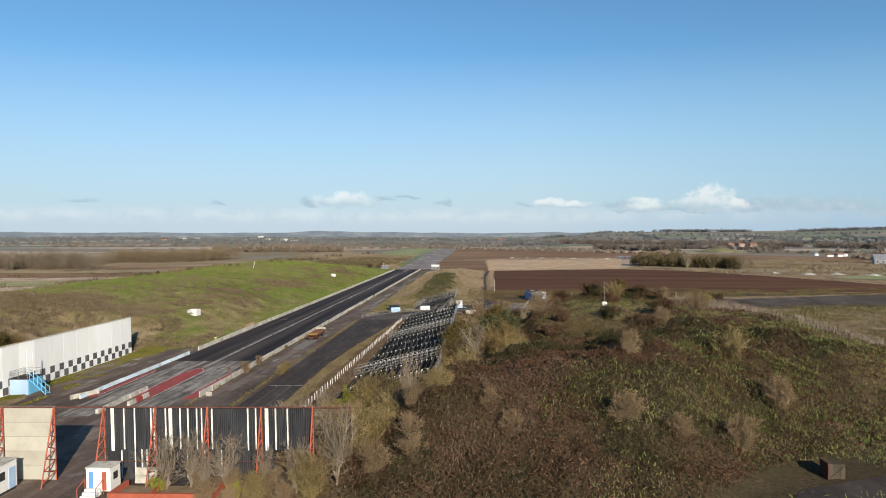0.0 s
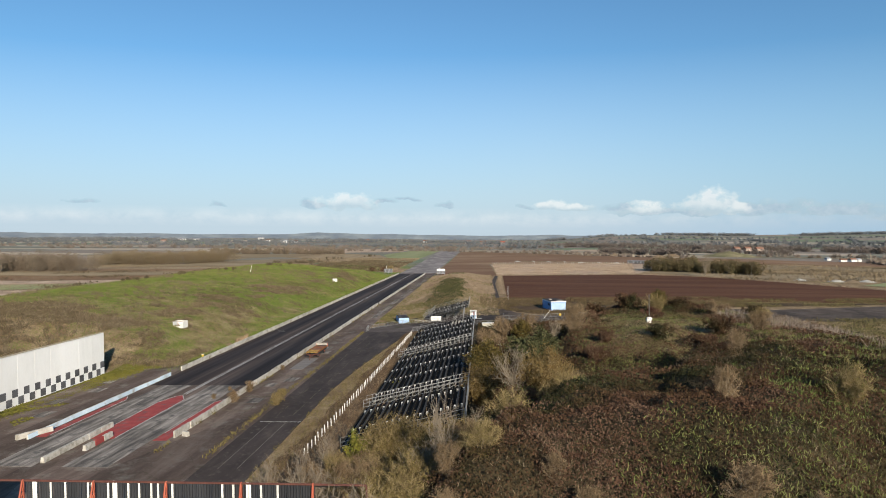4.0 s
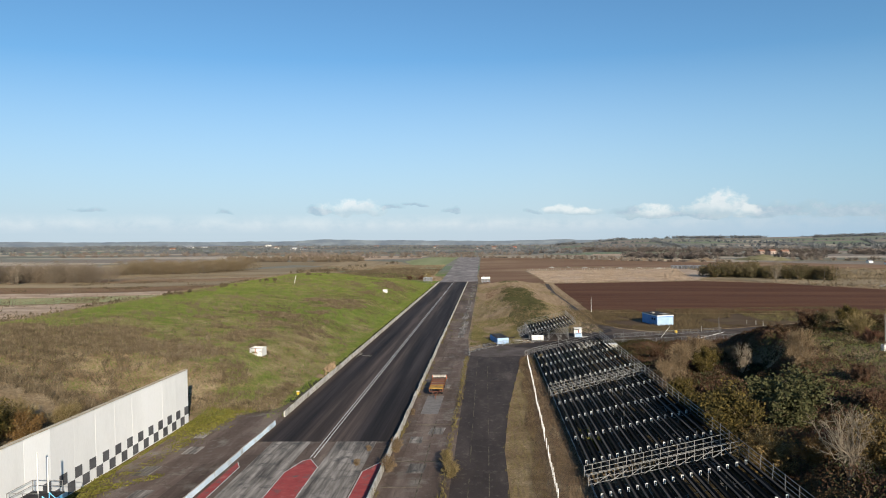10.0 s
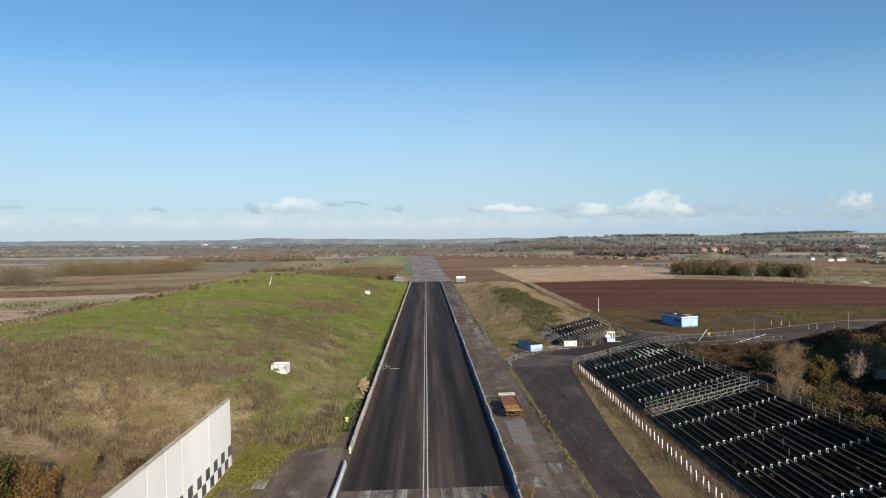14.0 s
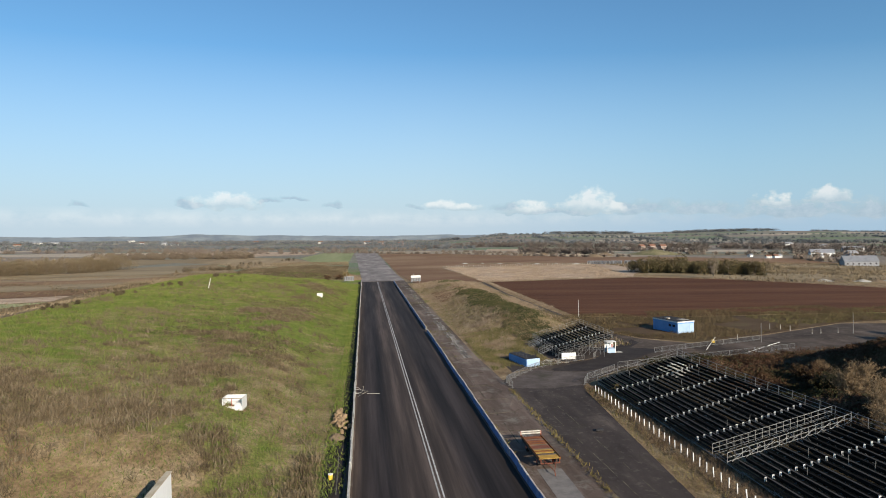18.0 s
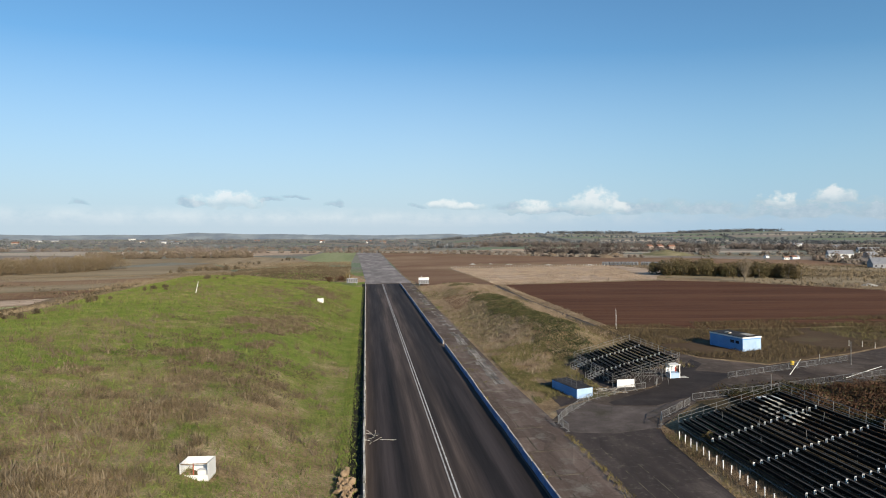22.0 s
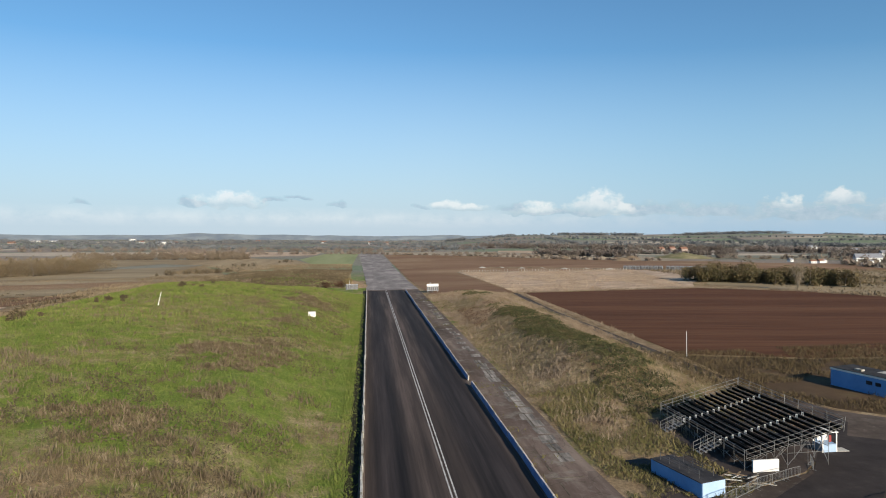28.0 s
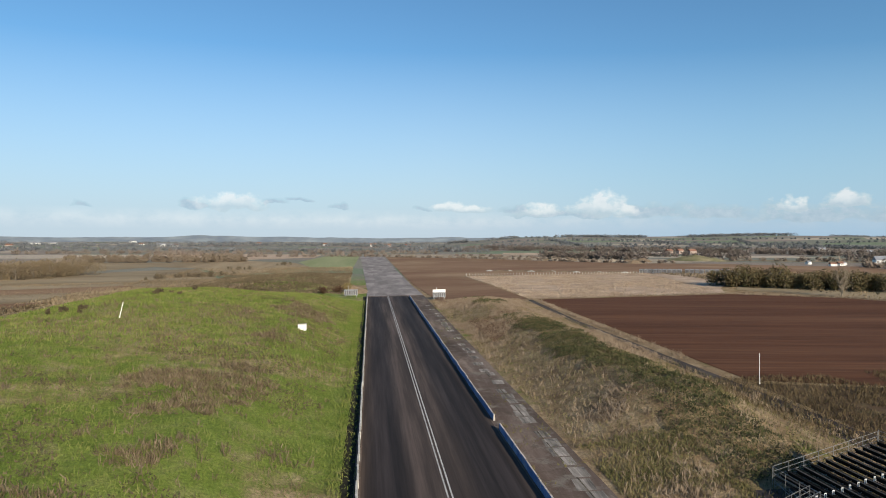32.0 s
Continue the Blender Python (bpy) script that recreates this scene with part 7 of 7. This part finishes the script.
for pts, gap, h0, h1, deep in (([(300, 1760), (700, 1750), (1300, 1650), (1900, 1500)], 8, 6, 12, 10), ([(330, 2050), (850, 2000), (1600, 1900), (2300, 1800)], 13, 5, 9, 5), ([(420, 2380), (1000, 2320), (2000, 2250)], 16, 4, 8, 5), ([(430, 2750), (1300, 2700), (2500, 2600)], 20, 4, 8, 5),
                               ([(600, 1750), (640, 2360), (720, 2700)], 14, 5, 9, 4), ([(900, 1700), (1000, 2320)], 14, 5, 9, 4), ([(1250, 1660), (1350, 2300), (1500, 2640)], 14, 5, 9, 4), ([(1700, 1600), (1900, 2250)], 14, 5, 9, 4),
                               ([(390, 3270), (480, 3260)], 3, 12, 17, 14), ([(1000, 3400), (1270, 3400)], 2.5, 12, 17, 20), ([(1300, 3400), (1460, 3400)], 2.5, 13, 18, 20), ([(1690, 3400), (2280, 3380)], 3, 12, 17, 20), ([(2560, 3400), (3100, 3300)], 3.5, 12, 17, 20), ([(480, 3380), (1000, 3400)], 30, 4, 8, 8), ([(560, 3100), (700, 3080)], 6, 9, 14, 20)):
    hill += tree_line(pts, gap, h0, h1, deep)
wood("hill_woods", hill, "woods and hedges on the distant hills, tinted with painted haze", "leaf_distant", 55, 44, 3.0, 1.6)
low = [(x + R.normal(0, 5), y + R.normal(0, 6), R.uniform(2, 4.5)) for x, y in ((-145, 665), (-132, 677), (-113, 680), (-108, 690), (-112, 768), (-83, 838), (-122, 684)) for _ in range(7)] + [(x + R.normal(0, 2.5), y + R.normal(0, 5), R.uniform(0.7, 1.6)) for x, y in ((-74, 300), (-72, 335), (-66, 372), (-60, 420)) for _ in range(7)] + [(R.uniform(-72, -40), R.uniform(478, 520), R.uniform(2, 4)) for _ in range(24)]
wood("bank_bushes", low, "low brown bushes along the crest of the bank", "dark_bramble", 56, 150, 0.32)


def far_house(x, y, w, d, h, wallm, roofm, label, turn=0.0):
    z = float(height(x, y)) - 0.3
    t = thing("house", (x, y, z), label, "house")
    T = pose(x, y, z, 0, 0, turn)
    def add(ob):
        ob.matrix_basis = T
        return under(ob, t)
    add(quick("wall", [(-w / 2, w / 2, -d / 2, d / 2, 0, h)], wallm))
    bm = bmesh.new()
    vs = [bm.verts.new(p) for p in ((-w / 2 - 0.3, -d / 2 - 0.3, h + 0.003), (w / 2 + 0.3, -d / 2 - 0.3, h + 0.003), (w / 2 + 0.3, d / 2 + 0.3, h + 0.003), (-w / 2 - 0.3, d / 2 + 0.3, h + 0.003), (-w / 2 - 0.3, 0, h + d * 0.38), (w / 2 + 0.3, 0, h + d * 0.38))]
    for f in ((0, 1, 5, 4), (2, 3, 4, 5), (1, 2, 5), (3, 0, 4), (3, 2, 1, 0)):
        bm.faces.new([vs[i] for i in f])
    add(part("roof", bm, roofm))
    n = max(2, int(w / 4))
    for k in range(n):
        xx = -w / 2 + w * (k + 0.5) / n
        add(quick("window", [(xx - 0.6, xx + 0.6, -d / 2 - 0.05, -d / 2 - 0.003, h * 0.45, h * 0.75)], M["roof_black"]))


M["tile"] = surface("brown_roof_tiles", [(0.3, (0.13, 0.07, 0.05)), (0.7, (0.20, 0.11, 0.08))], 0.3, 4, 0.85, 0.2)
M["brick"] = surface("red_brick", [(0.3, (0.24, 0.185, 0.16)), (0.7, (0.33, 0.27, 0.23))], 0.3, 4, 0.9, 0.2)
M["slate"] = surface("grey_sheet_roof", [(0.3, (0.15, 0.16, 0.18)), (0.7, (0.22, 0.23, 0.25))], 0.3, 4, 0.7, 0.1)
for x, y, w, d, h, wm, rm, lb in ((459, 826, 6, 4, 2.4, "white", "slate", "white mobile home across the fields"), (452, 782, 6, 4, 2.4, "white", "tile", "white bungalow with brown roof"), (466, 790, 8, 5, 2.6, "white", "tile", "white bungalow with brown roof"),
                                  (478, 800, 6, 4, 2.4, "white", "slate", "white mobile home across the fields"), (494, 786, 7, 4.5, 2.6, "brick", "tile", "brick bungalow across the fields"), (557, 832, 26, 12, 4.4, "white", "slate", "large white farm shed far off"), (588, 822, 14, 9, 4, "board_grey", "slate", "grey farm building beside the shed"),
                                  (516, 782, 6, 4, 2.4, "white", "slate", "white mobile home across the fields"), (548, 1312, 12, 9, 5, "brick", "tile", "brick house with brown roof before trees"), (566, 1306, 12, 9, 5.4, "brick", "tile", "brick house with tiled roof before trees"), (586, 1300, 14, 9, 5, "brick", "tile", "brick house with brown roof before trees"),
                                  (396, 588, 24, 12, 4.2, "board_grey", "slate", "dark grey metal barn at the field edge"), (760, 1020, 30, 10, 5, "white", "slate", "pale barn among trees"), (850, 1200, 26, 10, 5, "white", "slate", "white barns on the far slope"), (1000, 1500, 26, 10, 6, "white", "slate", "white barn on the far slope"),
                                  (-670, 2335, 26, 10, 7, "white", "slate", "white farmhouse among trees"), (-645, 2350, 18, 9, 6, "white", "slate", "white farm building among trees"), (-628, 2340, 12, 9, 6, "white", "tile", "white cottage among trees"), (-1330, 2880, 40, 12, 6, "white", "slate", "white buildings far across the plain"), (-1270, 2900, 30, 12, 6, "white", "slate", "white buildings far across the plain"), (-1180, 3500, 34, 12, 8, "white", "slate", "white house on the far rise"),
                                  (-860, 2700, 16, 9, 5, "white", "tile", "small white house far off"), (-410, 2600, 16, 9, 5, "brick", "tile", "brick house far off"), (-150, 2350, 16, 9, 5, "white", "tile", "pale house far off"), (10, 2160, 18, 9, 6, "white", "tile", "pale farmhouse among bare trees"), (60, 2300, 22, 9, 6, "brick", "tile", "brick houses among trees"), (130, 2360, 22, 9, 6, "brick", "rust", "red-roofed houses among trees"), (-980, 2050, 18, 9, 4, "brick", "tile", "long brick barn far off")):
    far_house(x, y, w, d, h, M[wm], M[rm], lb, random.Random(int(x)).uniform(-25, 25))
# row of grey storage units across the stubble
for k in range(18):
    f = (k + (0.6 if k > 8 else 0)) / 18
    x, y = 184 + 47 * f, 624 - 28 * f
    zu = float(height(x, y))
    s = thing("storage_unit", (x, y, zu), "grey steel storage unit in a row", "container", "row of storage units")
    T = pose(x, y, zu, 0, 0, -31)
    for nm, bx, mt, lb in (("body", (-1.25, 1.25, 0, 5, 0, 2.5), "board_grey", ""), ("door", (-1.0, 1.0, -0.07, -0.003, 0.15, 2.2), "black_paint", "dark roller door"), ("roof", (-1.3, 1.3, -0.1, 5.1, 2.503, 2.62), "slate", "")):
        ob = quick(nm, [bx], M[mt], None, lb)
        ob.matrix_basis = T
        under(ob, s)


def heap(x, y, w, h, mat, name, label, seed):
    R = np.random.RandomState(seed)
    n = 22
    u = np.linspace(-1, 1, n)
    X, Y = np.meshgrid(u, u)
    r = np.sqrt(X ** 2 + Y ** 2)
    Z = np.clip(1 - r, 0, 1) ** 0.8 * h * (0.75 + 0.5 * R.uniform(size=X.shape)) - 0.1
    v = np.stack([x + X * w * 0.5, y + Y * w * 0.5, float(height(x, y)) + Z], -1).reshape(-1, 3)
    i = (np.arange(n - 1)[:, None] * n + np.arange(n - 1)[None]).ravel()
    f = np.stack([i, i + 1, i + n + 1, i + n], -1)
    return tagged(new(name, mesh_of(name, v, f, mat)), label, "heap")


heap(-7.5, 530, 16, 3.0, M["dirt"], "spoil_heap", "heap of tan spoil at the runway edge", 1)
heap(-4.0, 520, 9, 2.0, M["dirt"], "spoil_heap", "low heap of tan spoil at the runway edge", 2)
heap(-2.2, 214.5, 2.6, 0.8, M["dirt"], "spoil_heap", "small tan earth heap behind the barrier", 3)
for k in range(20):
    heap(92 + 4.6 * k + (k % 3) * 1.5, 690 - 3.4 * k + 3 * (k % 2), 7 + 2 * (k % 3), 1.1, M["dirt"] if k % 3 else M["barrier"], "spoil_heap", "low pale heap beside the field road", 10 + k)
for k in range(16):
    heap(200 + 6.2 * k, 930 - 4.6 * k + 5 * (k % 2), 12 + 3 * (k % 3), 2.0 + (k % 3) * 0.7, M["dirt"] if k % 4 == 1 else M["rough_brown"], "spoil_heap", "low heap of earth and scrub beyond the brown field", 70 + k)
M["mound_far"] = surface("rough_grassed_heap", [(0.3, (0.10, 0.10, 0.05)), (0.5, (0.16, 0.145, 0.08)), (0.7, (0.25, 0.21, 0.13))], 0.08, 0.6, 0.95, 0.4, 0.1)
heap(262, 815, 20, 3.5, M["dirt"], "spoil_heap", "pale spoil heap beyond the fields", 30)
heap(292, 862, 24, 4.5, M["dirt"], "spoil_heap", "large pale spoil heap beyond the fields", 32)
heap(380, 915, 70, 7, M["mound_far"], "grass_heap", "large grassed spoil heap beyond the fields", 31)
for k in range(16):
    heap(214 + 7.5 * k, 408 - 2.0 * k + (k % 3) * 2, 8, 1.2, M["barrier"] if k % 2 else M["dirt"], "broken_concrete", "low heap of broken concrete rubble", 50 + k)
drape("allotment", [(232, 372), (330, 340), (470, 430), (300, 436)], 0.15, M["crop"], "small green allotment plots beside the copse", "field")
drape("rough_field", [(-140, 340), (-140, 560), (-330, 640), (-520, 420)], 0.10, M["soil2"], "dull brown rough field beyond the bank", "field") if M.setdefault("soil2", surface("dull_brown_soil", [(0.3, (0.17, 0.125, 0.075)), (0.5, (0.25, 0.19, 0.115)), (0.72, (0.34, 0.27, 0.17))], 0.03, 0.5, 0.95, 0.6, 0.15, stretch=(1, 0.1, 1), vary=0.35)) else None
for k, (mt, nm, lb) in enumerate((("stubble2", "straw_field", "straw-coloured rough field beyond the bank"), ("stubble", "straw_field", "pale rough straw beyond the bank"), ("crop", "crop_field", "dull green field beyond the bank"), ("stubble", "straw_field", "pale stubble strip beyond the bank"), ("far_soil", "soil_field", "brown field beyond the bank"), ("stubble2", "straw_field", "straw-coloured rough field beyond the bank"), ("far_soil", "soil_field", "reddish ploughed field beyond the bank"))):
    y0, y1 = (205, 262, 330, 372, 404, 452, 505)[k], (260, 328, 370, 402, 450, 503, 545)[k]
    drape(nm, [(-138 - 6 * (k % 3), y0 + 60), (-138 - 5 * (k % 2), y1 + 60), (-420, y1 + 10), (-900, y1 - 60), (-900, y0 - 60), (-420, y0 + 10)], 0.20 + 0.03 * k, M[mt], lb, "field")
drape("straw_field", [(-140, 566), (-95, 640), (-150, 790), (-230, 740), (-325, 648)], 0.12, M["stubble2"], "straw-coloured rough field beyond the bank", "field")
drape("soil_field", [(-100, 690), (-52, 795), (-78, 890), (-150, 955), (-260, 860), (-150, 795)], 0.16, M["soil2"], "brown field beside the far runway", "field")
drape("soil_field", [(-330, 660), (-235, 760), (-150, 900), (-290, 900), (-420, 800)], 0.18, M["stubble2"], "dull straw field behind the copse", "field")



# ---- clouds low over the horizon ----
def cloud_backdrop():
    m, n, l, p = nodes_of("cloud")
    n.remove(p)
    g = n.new("ShaderNodeNewGeometry")
    sep = n.new("ShaderNodeSeparateXYZ")
    l.new(g.outputs["Position"], sep.inputs[0])
    x, z = sep.outputs[0], sep.outputs[2]
    z = math_node(n, l, "ADD", z, math_node(n, l, "MULTIPLY", math_node(n, l, "SUBTRACT", x, 270.0), 0.019))
    big = noise_node(n, l, g.outputs["Position"], 0.0045, 6, 0.6, (1, 0, 1.7))
    fine = noise_node(n, l, g.outputs["Position"], 0.011, 8, 0.62, (1, 0, 1.3))
    rag = math_node(n, l, "ADD", math_node(n, l, "MULTIPLY", math_node(n, l, "SUBTRACT", fine, 0.5), 1.5), math_node(n, l, "MULTIPLY", math_node(n, l, "SUBTRACT", big, 0.5), 1.1))

    warp = n.new("ShaderNodeTexNoise")
    warp.inputs["Scale"].default_value, warp.inputs["Detail"].default_value = 0.006, 3.0
    flat = n.new("ShaderNodeMapping")
    flat.inputs["Scale"].default_value = (1, 0, 1.2)
    l.new(g.outputs["Position"], flat.inputs["Vector"])
    l.new(flat.outputs["Vector"], warp.inputs["Vector"])
    ws = n.new("ShaderNodeSeparateColor")
    l.new(warp.outputs["Color"], ws.inputs[0])
    wx = math_node(n, l, "ADD", x, math_node(n, l, "MULTIPLY", math_node(n, l, "SUBTRACT", ws.outputs[0], 0.5), 420.0))
    wz = math_node(n, l, "ADD", z, math_node(n, l, "MULTIPLY", math_node(n, l, "SUBTRACT", ws.outputs[1], 0.5), 110.0))

    def heaps(spots, ragged, soft):
        """Flat-based heaps of cloud: middle, base, half width and height of each."""
        total, rise = None, None
        for cx, base, rx, h in spots:
            dx = math_node(n, l, "DIVIDE", math_node(n, l, "SUBTRACT", wx, cx), rx)
            up = math_node(n, l, "DIVIDE", math_node(n, l, "SUBTRACT", wz, base + 0.12 * h), h)
            dz = math_node(n, l, "MAXIMUM", up, math_node(n, l, "MULTIPLY", up, -5.0))
            b = math_node(n, l, "SUBTRACT", 1.0, math_node(n, l, "ADD", math_node(n, l, "MULTIPLY", dx, dx), math_node(n, l, "MULTIPLY", dz, dz)), True)
            lift = math_node(n, l, "MULTIPLY", b, math_node(n, l, "MAXIMUM", up, 0.0))
            total = b if total is None else math_node(n, l, "MAXIMUM", total, b)
            rise = lift if rise is None else math_node(n, l, "MAXIMUM", rise, lift)
        body = math_node(n, l, "ADD", total, math_node(n, l, "MULTIPLY", rag, ragged))
        a = range_node(n, l, math_node(n, l, "MULTIPLY", body, range_node(n, l, total, 0.0, 0.12)), 0.12, 0.12 + soft)
        return a, rise

    white, rise = heaps(((1646, 200, 235, 165), (1826, 206, 110, 75), (579, 218, 215, 84), (720, 216, 165, 66), (1233, 194, 230, 98), (2844, 236, 95, 100), (3189, 244, 185, 125), (3682, 254, 120, 110), (3900, 250, 230, 70), (-939, 222, 270, 120)), 1.35, 0.55)
    grey, _ = heaps(((1026, 210, 190, 52), (2042, 180, 300, 115), (2394, 185, 330, 90), (2981, 158, 520, 130), (3586, 150, 700, 150), (-1176, 226, 150, 72), (-660, 258, 160, 52), (-1817, 222, 110, 44), (-206, 244, 110, 42), (-472, 284, 90, 28), (339, 222, 70, 40), (-2700, 230, 150, 36), (1350, 186, 480, 50)), 1.3, 0.7)
    east = range_node(n, l, x, 500, 2600)
    band = math_node(n, l, "MULTIPLY", range_node(n, l, z, 85, 150), range_node(n, l, z, 235, 165))
    veil = math_node(n, l, "MULTIPLY", math_node(n, l, "MULTIPLY", band, range_node(n, l, math_node(n, l, "ADD", big, math_node(n, l, "MULTIPLY", fine, 0.4)), 0.50, 0.85)), 0.6)
    haze = range_node(n, l, z, 1350, 120, 0.0, 0.9)
    a1 = math_node(n, l, "MULTIPLY", white, 0.85)
    a2 = math_node(n, l, "MULTIPLY", grey, 0.9)
    a = math_node(n, l, "MAXIMUM", math_node(n, l, "MAXIMUM", math_node(n, l, "MAXIMUM", a1, a2), veil), haze)
    lit = ramp_node(n, [(0.0, (0.47, 0.55, 0.64)), (0.35, (0.60, 0.66, 0.72)), (0.9, (0.82, 0.82, 0.83))])
    shade = math_node(n, l, "ADD", math_node(n, l, "MULTIPLY", rise, 2.6), math_node(n, l, "MULTIPLY", math_node(n, l, "SUBTRACT", fine, 0.5), 1.1))
    l.new(shade, lit.inputs[0])
    clear = mix_node(n, l, east, (0.49, 0.59, 0.70), (0.37, 0.52, 0.68))
    col = mix_node(n, l, veil, clear, mix_node(n, l, east, (0.72, 0.75, 0.80), (0.46, 0.56, 0.68)))
    col = mix_node(n, l, grey, col, mix_node(n, l, range_node(n, l, fine, 0.35, 0.65), (0.35, 0.46, 0.58), (0.46, 0.56, 0.66)))
    col = mix_node(n, l, a1, col, lit.outputs[0])
    em, tr, mx = n.new("ShaderNodeEmission"), n.new("ShaderNodeBsdfTransparent"), n.new("ShaderNodeMixShader")
    l.new(col, em.inputs["Color"])
    em.inputs["Strength"].default_value = 0.675
    l.new(a, mx.inputs[0])
    l.new(tr.outputs[0], mx.inputs[1])
    l.new(em.outputs[0], mx.inputs[2])
    l.new(mx.outputs[0], n["Material Output"].inputs["Surface"])
    xs = np.linspace(-4300, 4300, 40)
    ob = grid("cloud_backdrop", xs, np.array([0.0, 1.0]), lambda X, Y: Y, m)
    me = ob.data
    co = np.zeros(len(me.vertices) * 3, np.float32)
    me.vertices.foreach_get("co", co)
    co = co.reshape(-1, 3)
    co[:, 2] = -130 + co[:, 1] * 1560
    co[:, 1] = 4650 - 0.00006 * co[:, 0] ** 2
    me.vertices.foreach_set("co", co.ravel())
    me.update()
    ob.visible_shadow = False
    tagged(ob, "low white cumulus clouds over the horizon", "clouds", kind="structure")


cloud_backdrop()


def hills_backdrop():
    """Rise along the horizon; its blue haze is painted in and glows."""
    m, n, l, p = nodes_of("hazy_hills")
    g = n.new("ShaderNodeNewGeometry")
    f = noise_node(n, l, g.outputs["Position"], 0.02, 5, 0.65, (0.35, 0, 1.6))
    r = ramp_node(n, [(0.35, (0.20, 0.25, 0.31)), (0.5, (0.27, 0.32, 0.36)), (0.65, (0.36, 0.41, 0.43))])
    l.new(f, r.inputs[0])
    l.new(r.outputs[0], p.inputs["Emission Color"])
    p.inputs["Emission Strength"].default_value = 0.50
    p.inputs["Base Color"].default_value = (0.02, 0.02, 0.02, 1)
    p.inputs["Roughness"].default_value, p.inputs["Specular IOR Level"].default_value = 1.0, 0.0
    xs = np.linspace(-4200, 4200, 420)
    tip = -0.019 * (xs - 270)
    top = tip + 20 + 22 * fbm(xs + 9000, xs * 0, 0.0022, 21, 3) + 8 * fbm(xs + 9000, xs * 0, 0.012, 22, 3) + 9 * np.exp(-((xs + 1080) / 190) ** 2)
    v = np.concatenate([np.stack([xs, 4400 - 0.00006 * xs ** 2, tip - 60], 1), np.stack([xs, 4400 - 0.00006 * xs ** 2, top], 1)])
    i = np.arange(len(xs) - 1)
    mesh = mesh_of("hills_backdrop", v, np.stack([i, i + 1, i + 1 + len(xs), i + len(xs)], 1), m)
    tagged(new("hills_backdrop", mesh), "low hills along the horizon with glowing painted haze", "hills", kind="structure")


hills_backdrop()
